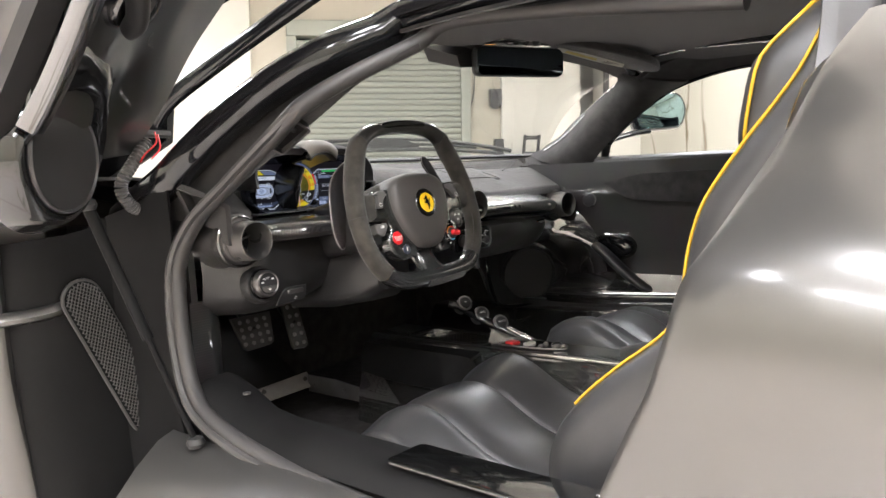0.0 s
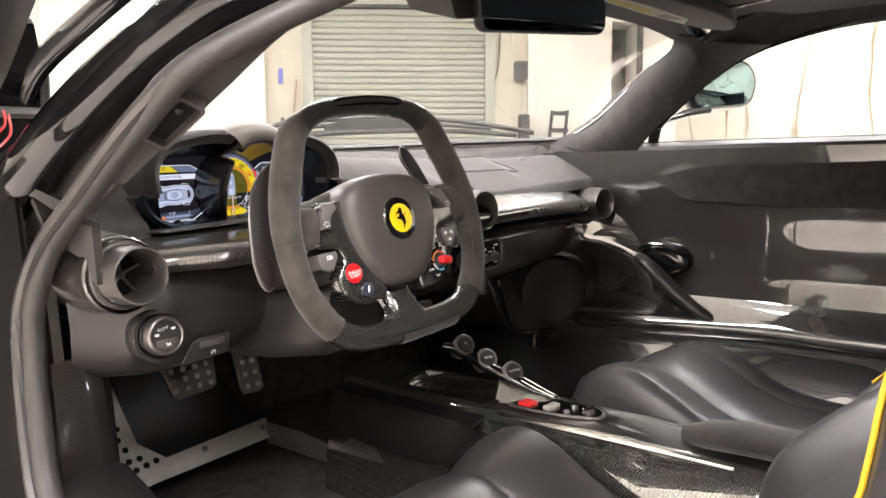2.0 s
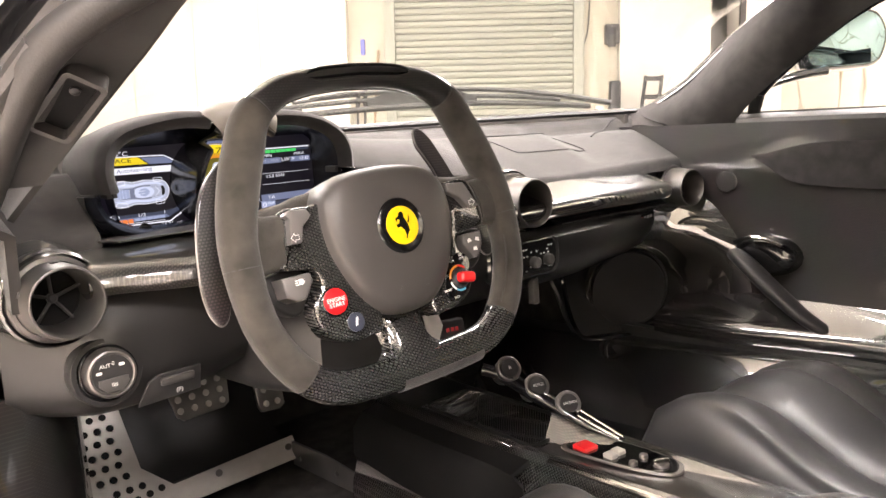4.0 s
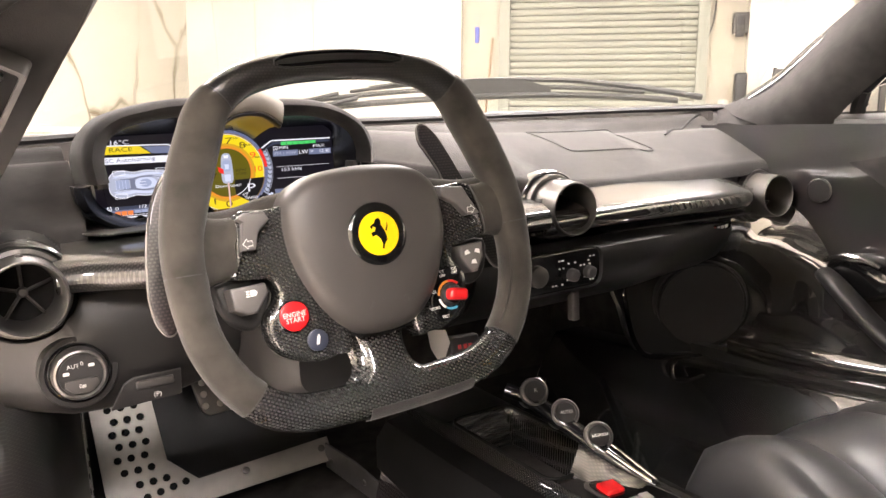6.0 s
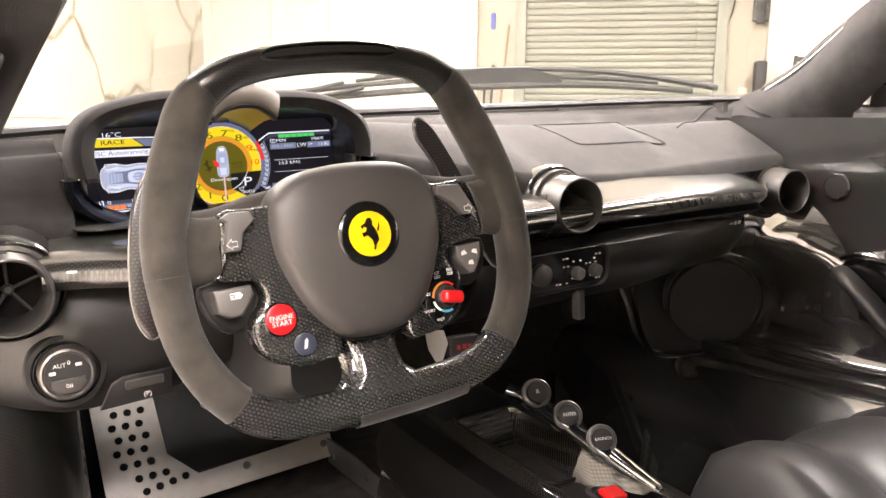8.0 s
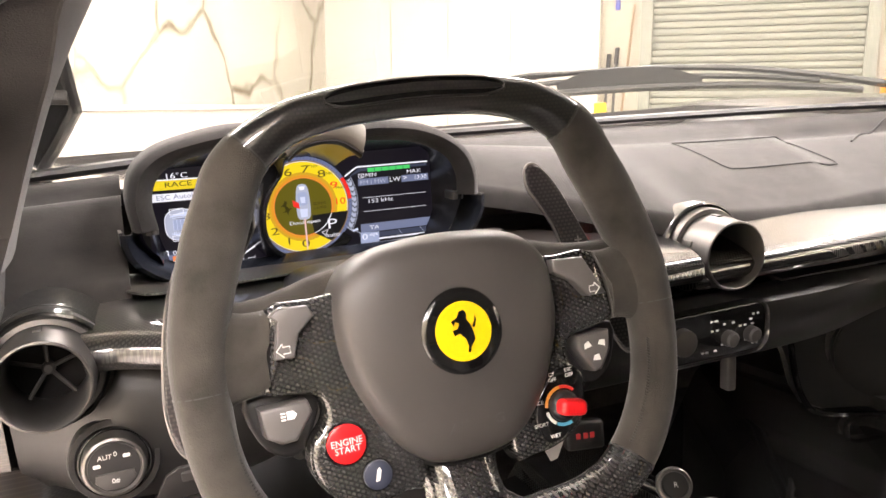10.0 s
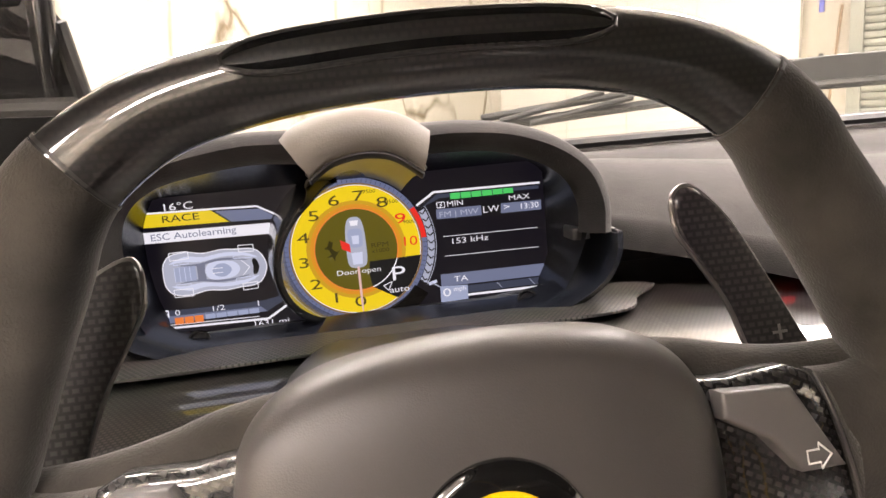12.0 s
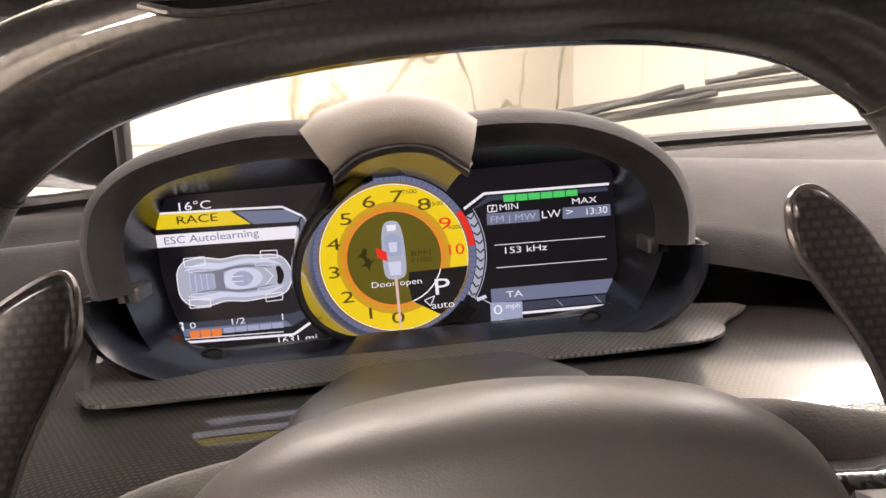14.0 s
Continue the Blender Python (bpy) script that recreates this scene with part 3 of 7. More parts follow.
# rubber seal round the left door opening
seal = [(-0.38, -0.60, 0.985), (-0.38, -0.45, 1.005), (-0.38, -0.28, 1.024), (-0.40, -0.12, 1.030), (-0.42, -0.067, 1.002), (-0.545, -0.036, 0.946), (-0.622, 0.000, 0.900), (-0.646, 0.046, 0.857), (-0.657, 0.150, 0.792), (-0.665, 0.260, 0.725), (-0.677, 0.308, 0.655),
        (-0.685, 0.312, 0.585), (-0.695, 0.292, 0.490), (-0.705, 0.250, 0.412), (-0.712, 0.160, 0.371), (-0.716, -0.012, 0.343), (-0.718, -0.25, 0.330), (-0.72, -0.50, 0.345), (-0.72, -0.62, 0.40), (-0.715, -0.70, 0.52), (-0.70, -0.76, 0.68), (-0.66, -0.77, 0.80)]
part("door_seal", tube(curve(seal, 6), 0.0145, 12), RUBBER, car, "grey rubber seal round the door opening")
part("seal_lip", tube([p + Vector((-0.016, 0.006, -0.006)) for p in curve(seal[6:18], 6)], 0.008, 8), PLASTIC_GREY, car, "dull grey flange behind the seal")

# sill
rows = []
for y in [lerp(0.27, -0.66, k / 16) for k in range(17)]:
    lift = 0.05 * ease((y - 0.12) / 0.15)
    rows.append([(-0.715, y, 0.352 + lift), (-0.70, y, 0.372 + lift), (-0.665, y, 0.384 + lift), (-0.625, y, 0.386 + lift), (-0.605, y, 0.375 + lift), (-0.595, y, 0.20)])
part("sill_top", sheet(rows, 0.006), SATIN, car, "black sill cover")
part("sill_plate", prism(rounded(-0.69, -0.61, -0.60, -0.20, 0.012), 0.004, 0.002, pose(0, 0, 0.387)), BLACK_GLOSS, car, "gloss black sill plate")
part("bolt", lathe([(0.007, 0), (0.007, 0.003), (0.004, 0.004)], pose(-0.645, 0.185, 0.412), 16), ALU_DARK, car)
rows = [[(-0.725, y, 0.345), (-0.755, y, 0.335), (-0.80, y, 0.30), (-0.86, y, 0.24), (-0.90, y, 0.16)] for y in [lerp(0.30, -0.70, k / 12) for k in range(13)]]
part("rocker_panel", sheet(rows, 0.006), PAINT, car, "dark grey sill panel below the door opening")

# jamb in front of the opening, with its meshed outlet
def jamb_y(z):
    return -0.06 * ease((0.45 - z) / 0.2)


rows = []
for k in range(15):
    t = k / 14
    line = []
    for x, y, top in ((-0.672, 0.335, 0.79), (-0.70, 0.40, 0.755), (-0.74, 0.445, 0.735), (-0.78, 0.450, 0.715), (-0.82, 0.455, 0.708), (-0.86, 0.462, 0.705), (-0.895, 0.475, 0.702), (-0.912, 0.50, 0.70)):
        z = lerp(top, 0.20, t)
        line.append((x - (0.03 * ease((0.6 - z) / 0.3) if x > -0.68 else -0.02 * ease((0.5 - z) / 0.3) if x < -0.85 else 0), y + jamb_y(z) * (1 if x > -0.72 else 0.2), z))
    rows.append(line)
part("door_jamb", sheet(rows, 0.006), SATIN, car, "satin black jamb in front of the door opening")
rows = []
for k in range(15):
    t = k / 14
    rows.append([(x + (0.02 * ease((0.5 - lerp(top, 0.2, t)) / 0.3)), y, lerp(top, 0.20, t)) for x, y, top in ((-0.910, 0.497, 0.70), (-0.922, 0.488, 0.70), (-0.945, 0.490, 0.69), (-0.97, 0.51, 0.68), (-0.99, 0.56, 0.67))])
part("wing_edge", sheet(rows, 0.006), PAINT, car, "dark grey metallic rear edge of the wing")
part("wing_crease", tube(curve([(-0.80, 0.455, 0.585), (-0.86, 0.458, 0.575), (-0.93, 0.476, 0.572), (-0.985, 0.52, 0.572)], 5), 0.016, 10, flat=0.8), PAINT, car, "grey trim across the wing")
jm = axes((-0.758, 0.428, 0.474), (0.93, 0.10, 0.36), (-0.38, 0.02, 0.925), (0.1, -1, 0))
cap = [(0.035 * math.cos(a), 0.125 + 0.035 * math.sin(a)) for a in [math.pi * k / 10 for k in range(11)]] + [(-0.035 * math.cos(a), -0.125 - 0.035 * math.sin(a)) for a in [math.pi * k / 10 for k in range(11)]]
grille = part("vent_outlet", prism([(x * 1.12, y * 1.03) for x, y in cap], 0.004, 0.002, jm), PLASTIC_GREY, car, "elongated air outlet with black mesh")
part("opening", prism(cap, 0.001, 0, jm, None, 0.0045), SATIN, grille)
mesh_bm = bmesh.new()
for d in (1, -1):
    for k in range(-28, 29):
        c0 = k * 0.0095
        seg = []
        for q in range(41):
            x = lerp(-0.036, 0.036, q / 40)
            y = c0 + d * x * 1.2
            r = 0.034
            yy = max(abs(y) - 0.125, 0.0)
            if x * x + yy * yy < r * r:
                seg.append((x, y))
        if len(seg) > 1:
            tube([jm @ Vector((x, y, 0.0075 + 0.0008 * d)) for x, y in (seg[0], seg[-1])], 0.0011, 5, bm=mesh_bm)
part("mesh", mesh_bm, PLASTIC_GREY, grille, "black wire mesh")
part("hinge_foot", prism(rounded(-0.05, 0.05, -0.045, 0.045, 0.015), 0.06, 0.01, axes((-0.66, 0.40, 0.26), (1, 0.3, 0), (0, 0, 1), (0.3, -1, 0))), PLASTIC, car)
part("dark_flank", sheet([[(-0.64, 0.46, z), (-0.66, 0.42, z), (-0.675, 0.345, z)] for z in (0.80, 0.6, 0.4, 0.25)], 0.008), PLASTIC, car)

# rear quarter beside the seat, and the panel behind the opening
edge = curve([(-0.70, -0.815, 0.905), (-0.765, -0.800, 0.862), (-0.81, -0.785, 0.811), (-0.85, -0.771, 0.773), (-0.88, -0.757, 0.74), (-0.895, -0.737, 0.706), (-0.90, -0.725, 0.665), (-0.895, -0.708, 0.621), (-0.88, -0.68, 0.575), (-0.86, -0.64, 0.50), (-0.84, -0.60, 0.42), (-0.84, -0.56, 0.33), (-0.88, -0.55, 0.20)], 4)
rows = []
for p in edge:
    line = [p + Vector((0.03, 0.012, -0.004)), p + Vector((0.008, 0.010, 0.0)), p]
    for k in range(1, 13):
        t = k / 12
        out = -0.085 * math.sin(math.pi * min(t * 1.1, 1.0)) - 0.06 * t
        line.append(p + Vector((out * (0.4 + 0.6 * ease((0.88 - p.z) / 0.2)), -1.25 * t, (0.02 * t * (1 - t) * 2 - 0.06 * t) * (1 if p.z > 0.5 else 0.2))))
    rows.append(line)
part("rear_quarter", sheet(rows, 0.006), PAINT, car, "dark grey metallic rear quarter panel")
rows = []
for p, q in zip(edge, curve(seal[-1:] * 3 + seal[-2:-3:-1] * 2 + seal[-3:-4:-1] * 3 + seal[-4:-5:-1] * 2 + seal[-5:-6:-1] * 3, 4)):
    rows.append([p + Vector((0.03, 0.012, -0.004)), (p + q) / 2 + Vector((0.0, -0.01, 0)), q])
part("rear_jamb", sheet(rows, 0.006), PLASTIC, car, "dark grey jamb behind the door opening")
part("latch_striker", tube(curve([(-0.775, -0.62, 0.47), (-0.79, -0.60, 0.475), (-0.80, -0.61, 0.46), (-0.785, -0.63, 0.455)], 4), 0.005, 8), CHROME, car, "bright latch striker")
rows = []
for p, w in zip(curve([(-0.565, -0.742, 0.975), (-0.606, -0.750, 0.947), (-0.644, -0.754, 0.887), (-0.677, -0.758, 0.845), (-0.70, -0.765, 0.80)], 4), [0.030] * 17):
    rows.append([p + Vector((0.012, 0.004, 0.0)), p, p + Vector((0.006, -0.012, 0)), p + Vector((0.008, -0.014, 0)), p + Vector((0.022, -0.030, 0.0)), p + Vector((0.03, -0.06, -0.01))])
part("rear_pillar", sheet(rows, 0.008), RUBBER, car, "grey pillar behind the door opening")
rows = [[(-0.56, -0.80, 1.0), (-0.60, -0.98, 0.99), (-0.63, -1.15, 0.96)], [(-0.66, -0.805, 0.90), (-0.69, -0.98, 0.91), (-0.71, -1.15, 0.90)], [(-0.70, -0.81, 0.84), (-0.74, -0.98, 0.86), (-0.76, -1.15, 0.86)]]
part("quarter_window", sheet(rows, 0.005), SATIN, car, "dark quarter window")
rows = [[(-0.685, -0.752, 0.852), (-0.71, -0.775, 0.866), (-0.735, -0.80, 0.872)], [(-0.705, -0.750, 0.832), (-0.745, -0.772, 0.845), (-0.775, -0.80, 0.848)], [(-0.725, -0.750, 0.812), (-0.775, -0.772, 0.815), (-0.80, -0.79, 0.820)]]
part("shut_panel", sheet(rows, 0.006), PAINT, car, "small grey panel behind the door opening")
part("rear_wall", sheet([[(x, -0.98 - 0.1 * t, lerp(0.25, 1.02, t)) for x in [lerp(-0.70, 0.70, k / 8) for k in range(9)]] for t in (0, 0.3, 0.6, 0.85, 1.0)], 0.02), SUEDE_DARK, car, "black trimmed rear bulkhead")
part("rear_deck", sheet([[(x, y, 1.0 - 0.22 * ease((-y - 1.05) / 1.2) - 0.25 * max(0, abs(x) - 0.5)) for x in [lerp(-0.78, 0.86, k / 12) for k in range(13)]] for y in [lerp(-1.06, -2.2, k / 8) for k in range(9)]], 0.008), PAINT_BLACK, car)

# cabin floor and the tub's carbon sides
part("cabin_floor", box(-0.66, 0.60, -1.0, 0.95, 0.155, 0.17), CARPET, car, "dark carpeted cabin floor")
part("bulkhead", sheet([[(x, 0.93, z) for x in (-0.66, 0.0, 0.60)] for z in (0.16, 0.5, 0.80)], 0.01), CARPET, car)
part("kick_panel", sheet([[(0.56, 0.40, z), (0.58, 0.60, z), (0.60, 0.93, z)] for z in (0.80, 0.5, 0.35, 0.16)], 0.012), CARPET, car)
part("kick_panel", sheet([[(-0.655, 0.30, z), (-0.64, 0.42, z), (-0.62, 0.60, z), (-0.60, 0.92, z)] for z in (0.70, 0.5, 0.35, 0.17)], 0.012), CARBON_SIDE, car, "carbon kick panel beside the pedals")
rows = [[(x, y, z) for x, y in ((-0.672, 0.300), (-0.635, 0.300), (-0.605, 0.318), (-0.578, 0.355), (-0.552, 0.42), (-0.545, 0.52), (-0.545, 0.62))] for z in (0.57, 0.48, 0.39, 0.30, 0.18)]
part("inner_jamb", sheet(rows, 0.006), CARBON_SIDE, car, "gloss carbon panel beside the foot plate")
rows = []
for y in [lerp(0.62, -0.70, k / 16) for k in range(17)]:
    top = 0.356 + 0.016 * ease((0.40 - y) / 0.65)
    xo = 0.497 - 0.170 * (y + 0.19)
    rows.append([(xo + 0.06, y, top + 0.0), (xo, y, top), (xo - 0.008, y, top - 0.006), (xo - 0.034, y, top - 0.05), (xo - 0.066, y, top - 0.11), (xo - 0.105, y, 0.17)])
part("tub_side", sheet(rows, 0.008), CARBON_DOOR, car, "gloss carbon sill beside the passenger seat")

# right door mirror
mh = facing((0.846, 0.096, 0.910), (-0.66, -0.75, 0.10))
mo = [(-0.085, 0.035), (-0.075, -0.025), (-0.055, -0.045), (0.03, -0.047), (0.068, -0.040), (0.085, -0.010), (0.088, 0.025), (0.070, 0.058), (0.030, 0.066), (-0.03, 0.060)]
mo = [(p.x, p.y) for p in curve([(x, y, 0) for x, y in mo], 4, True)]
mirror = part("door_mirror", loft([[mh @ Vector((x * k, y * k, z)) for x, y in mo] for k, z in ((0.94, 0.004), (1.0, 0.0), (1.05, -0.012), (1.05, -0.04), (0.85, -0.075), (0.5, -0.10))]), PAINT_BLACK, car, "gloss black door mirror")
part("mirror_glass", prism([(x * 0.92, y * 0.91) for x, y in mo], 0.003, 0.001, mh, None, 0.003), MIRROR, mirror, "pale blue mirror glass")
part("mirror_arm", tube(curve([(0.815, 0.115, 0.860), (0.765, 0.155, 0.852), (0.72, 0.20, 0.835), (0.66, 0.24, 0.80)], 4), [0.018, 0.017, 0.016, 0.016, 0.016, 0.016, 0.016, 0.016, 0.017, 0.018, 0.02, 0.022, 0.025], 10, flat=0.6), PAINT_BLACK, mirror)


# ---- doors ----
def door(s, m, label, name):
    """A door in the car's axes; s: 1 for the right side, -1 for the left. m: how it stands."""
    d = thing(name, label, "car door", m)

    def at(x, y, z):
        return Vector((x * s, y, z))

    def surf(y, z):
        x = 0.548 - 0.004 * ease((z - 0.68) / 0.08) - 0.004 * math.exp(-((z - 0.685) / 0.035) ** 2) + 0.012 * ease((-0.1 - y) / 0.5)
        x += (0.004 if s > 0 else -0.085) * ease((y - 0.10) / 0.26) * ease((0.66 - z) / 0.16)
        x -= 0.014 * ease((0.52 - z) / 0.11) * ease((0.16 - y) / 0.1)
        x -= 0.06 * ease((y - 0.16) / 0.2) * ease((z - 0.62) / 0.08) * 0.3
        return x

    rows = [[at(surf(y, z), y, z) for y in [lerp(0.43, -0.66, k / 40) for k in range(41)]] for z in [lerp(0.775, 0.405, k / 30) for k in range(31)]]
    part("inner_panel", sheet(rows, 0.006), CARBON_SIDE, d, "gloss dark carbon inner panel", 60)
    rows = [[at(x, y, z - 0.004 * ease((y - 0.1) / 0.2)) for x, z in ((0.552, 0.768), (0.556, 0.782), (0.572, 0.790), (0.60, 0.788), (0.62, 0.76))] for y in [lerp(0.16, -0.66, k / 10) for k in range(11)]]
    part("window_ledge", sheet(rows, 0.006), PLASTIC, d, "black ledge under the window")
    # soft pad along the top
    rows = []
    for k in range(25):
        t = k / 24
        y = lerp(0.120, -0.66, t)
        h0, h1 = 0.7165 + 0.019 * ease(t / 0.16) + 0.014 * t, 0.7145 - 0.040 * ease(t / 0.11) - 0.022 * t ** 0.6
        line = []
        for q in range(9):
            u = q / 8
            z = lerp(h0, h1, u)
            line.append(at(surf(y, z) - 0.002 - 0.0035 * math.sin(math.pi * u) ** 0.5 * ease(t / 0.12), y, z))
        rows.append(line)
    part("soft_pad", sheet(rows, 0.006), SUEDE_DARK, d, "black leather pad")
    part("pad_piping", tube([r[-1] + at(-0.0015, 0, 0) for r in rows], 0.0012, 6), PLASTIC_GREY, d)
    part("pad_seam", tube([at(surf(-0.125, z) - 0.0062, -0.125, z) for z in (0.742, 0.73, 0.71, 0.69, 0.668)], 0.0012, 6), PLASTIC, d)
    # ledge with its bright edge
    rows = []
    for y in [lerp(0.27, -0.66, k / 28) for k in range(29)]:
        w = 0.452 + 0.058 * ease((0.27 - y) / 0.45)
        z = 0.412 + 0.006 * ease((0.2 - y) / 0.4)
        rows.append([at(surf(y, 0.45) + 0.002, y, z + 0.045), at(lerp(surf(y, 0.43), w, 0.25), y, z + 0.018), at(lerp(surf(y, 0.43), w, 0.7), y, z + 0.008), at(w + 0.004, y, z), at(w, y, z - 0.004), at(w + 0.001, y, z - 0.022), at(w + 0.02, y, z - 0.034)])
    part("ledge", sheet(rows, 0.006), CARBON_DOOR, d, "gloss carbon ledge", 60)
    rows = [[at(0.470 + 0.055 * ease((0.42 - y) / 0.6), y, z) for z in (0.385, 0.365, 0.34)] for y in [lerp(0.46, -0.66, k / 20) for k in range(21)]]
    part("lower_strip", sheet(rows, 0.02), PLASTIC, d, "black strip below the ledge")
    # speaker and the moulding behind it
    if s > 0:
        sp, sr = facing(at(0.468, 0.345, 0.455), (-0.55, -0.82, -0.06)), 0.0815
    else:
        sp, sr = facing(at(0.447, 0.320, 0.468), (0.72, -0.66, 0.16)), 0.0795
    cover = part("speaker_cover", lathe([(sr, -0.012), (sr, 0.004), (sr - 0.002, 0.008), (sr - 0.005, 0.004), (sr - 0.006, 0.006), (0.05, 0.009), (0.001, 0.010)], sp, 48), PLASTIC, d, "round black speaker cover")
    if s < 0:
        part("speaker_ring", lathe([(0.0798, -0.004), (0.0825, 0.003), (0.088, 0.001), (0.098, -0.012), (0.106, -0.030), (0.110, -0.050)], sp, 48, caps=False), BLACK_GLOSS, d, "gloss black ring round the speaker")
    else:
        part("speaker_ring", lathe([(sr + 0.0005, -0.010), (sr + 0.0012, 0.005), (sr + 0.0035, 0.0065), (sr + 0.0058, 0.003), (sr + 0.0065, -0.012)], sp, 64, caps=False), PLASTIC_GREY, d, "thin grey ring round the speaker")
    rows = []
    if s > 0:
        edge = curve([(0.512, 0.316, 0.376), (0.530, 0.235, 0.388), (0.546, 0.170, 0.400), (0.550, 0.125, 0.440), (0.556, 0.125, 0.505), (0.556, 0.150, 0.565), (0.556, 0.190, 0.615), (0.548, 0.240, 0.645), (0.480, 0.325, 0.630), (0.405, 0.385, 0.580)], 4)
        for k, e in enumerate(edge):
            f_ = k / (len(edge) - 1)
            a = radians(lerp(-72, 128, f_))
            rim_ = sp @ Vector(((sr + 0.004) * math.cos(a), (sr + 0.004) * math.sin(a), -0.002))
            line = []
            for j in range(17):
                u = j / 16
                swell = 0.007 * math.sin(math.pi * u) - 0.012 * math.exp(-((u - 0.50) / 0.17) ** 2 - ((f_ - 0.36) / 0.15) ** 2)
                line.append(rim_.lerp(e, u) + Vector((-0.60 * swell, -0.78 * swell, 0.15 * swell)))
            rows.append(line)
    else:
        for k in range(13):
            a = radians(lerp(-75, 115, k / 12))
            rim_ = sp @ Vector((-0.080 * math.cos(a), 0.080 * math.sin(a), -0.002))
            y2 = lerp(0.10, 0.26, k / 12) if k < 9 else lerp(0.206, 0.40, (k - 8) / 4)
            z2 = lerp(0.425, 0.60, ease(k / 10))
            e = at(surf(y2, z2) + 0.004, y2, z2)
            rows.append([rim_, rim_.lerp(e, 0.3) + at(-0.020, -0.008, 0.004), rim_.lerp(e, 0.65) + at(-0.018, -0.004, 0.002), e])
    part("speaker_surround", sheet(rows, 0.006), CARBON_DOOR if s > 0 else PAINT_BLACK, d, "gloss dark moulding round the speaker with a dished hollow", 70)
    if s > 0:
        part("front_edge", tube(curve([at(0.300, 0.372, 0.520), at(0.300, 0.366, 0.487), at(0.309, 0.362, 0.434), at(0.326, 0.360, 0.398), at(0.352, 0.358, 0.378), at(0.42, 0.345, 0.366), at(0.500, 0.312, 0.364)], 5), 0.0045, 8), PAINT_BLACK, d, "gloss edge of the panel below the speaker")
        rows = [[at(x, y, z0), at(x, y + 0.03, (z0 + 0.56) / 2), at(x, y + 0.05, 0.56)] for x, y, z0 in ((0.302, 0.378, 0.47), (0.315, 0.376, 0.425), (0.335, 0.374, 0.392), (0.37, 0.370, 0.376), (0.43, 0.36, 0.370), (0.50, 0.33, 0.368))]
        part("front_panel", sheet(rows, 0.006), PLASTIC, d, "black panel behind the speaker")
    # small round cap
    part("round_cap", lathe([(0.0205, -0.02), (0.0205, 0.0008), (0.0195, 0.0012), (0.0188, -0.0016), (0.0182, 0.0004), (0.001, 0.0006)], facing(at(surf(0.172, 0.668) - 0.004, 0.172, 0.668), (-s, -0.10, 0.02)), 40), CARBON_SIDE, d)
    # pull handle with its socket and foot
    grip = curve([at(0.512, 0.140, 0.541), at(0.500, 0.108, 0.525), at(0.497, 0.055, 0.482), at(0.502, 0.005, 0.442), at(0.512, -0.035, 0.416)], 5)
    pull = part("pull_handle", tube(grip, [0.011 + 0.009 * math.sin(math.pi * min(1, k / 20 * 0.75 + 0.15)) for k in range(len(grip))], 14, flat=0.72), FASCIA, d, "black leather pull handle")
    part("release", loft([[at(0.540 + dx, 0.092 + c * 0.058 * k, 0.536 + e * 0.036 * k) for c, e in disc(0, 0, 1, 20)] for dx, k in ((0.01, 1.1), (-0.012, 1.0), (-0.020, 0.8))]), BLACK_GLOSS, pull, "gloss black release flap")
    part("release_edge", tube(curve([at(0.518, 0.142, 0.560), at(0.512, 0.115, 0.572), at(0.514, 0.085, 0.572), at(0.520, 0.055, 0.560)], 5), 0.004, 8), CHROME, pull)
    part("socket", prism(rounded(-0.075, 0.055, -0.020, 0.020, 0.006), 0.002, 0.001, axes(at(0.522, 0.020, 0.4215), (0, -1, 0), (1, 0, 0), (0, 0, 1))), BLACK_GLOSS, pull)
    part("switch", prism(rounded(-0.008, 0.008, -0.018, 0.018, 0.003), 0.006, 0.002, axes(at(0.522, -0.045, 0.422), (0, -1, 0), (1, 0, 0), (0, 0, 1))), PLASTIC_GREY, pull)
    # outer skin, glass and its frame
    rows = [[at(x + 0.05 * math.sin(math.pi * (0.6 - y) / 1.3), y, z) for y in [lerp(0.50, -0.70, k / 14) for k in range(15)]] for x, z in ((0.64, 0.785), (0.76, 0.74), (0.84, 0.66), (0.86, 0.52), (0.82, 0.36), (0.74, 0.26))]
    part("outer_skin", sheet(rows, 0.005), PAINT, d, "dark grey metallic door skin")
    win = [(0.145, 0.79), (0.135, 0.818), (0.05, 0.883), (-0.073, 0.952), (-0.20, 0.983), (-0.33, 0.992), (-0.50, 0.985), (-0.66, 0.955)]
    top = curve([at(0.60 - (z - 0.79) * 0.28, y, z) for y, z in win], 3)
    rows = [[p, Vector((0.612 * s, p.y, 0.785)).lerp(p, 0.5) + at(0.008, 0, 0), Vector((0.612 * s, p.y, 0.785))] for p in top[1:]]
    gl = part("window_glass", sheet(rows, 0.003), GLASS, d, "clear door glass")
    gl.visible_shadow = False
    part("window_frame", tube([p + at(0.0, 0, 0.010) for p in top], 0.013, 8), PAINT_BLACK, d, "gloss black window frame")
    rows = [[p + at(-0.012, 0.0, 0.004), p + at(-0.05, 0.0, 0.035), p + at(-0.10, 0, 0.05)] for p in top[8:]]
    part("roof_flap", sheet(rows, 0.012), SUEDE_DARK, d, "black suede roof section of the door")
    part("front_post", tube([at(0.60, 0.15, 0.775), at(0.595, 0.145, 0.80), at(0.59, 0.135, 0.825)], 0.012, 8), PLASTIC, d)
    return d


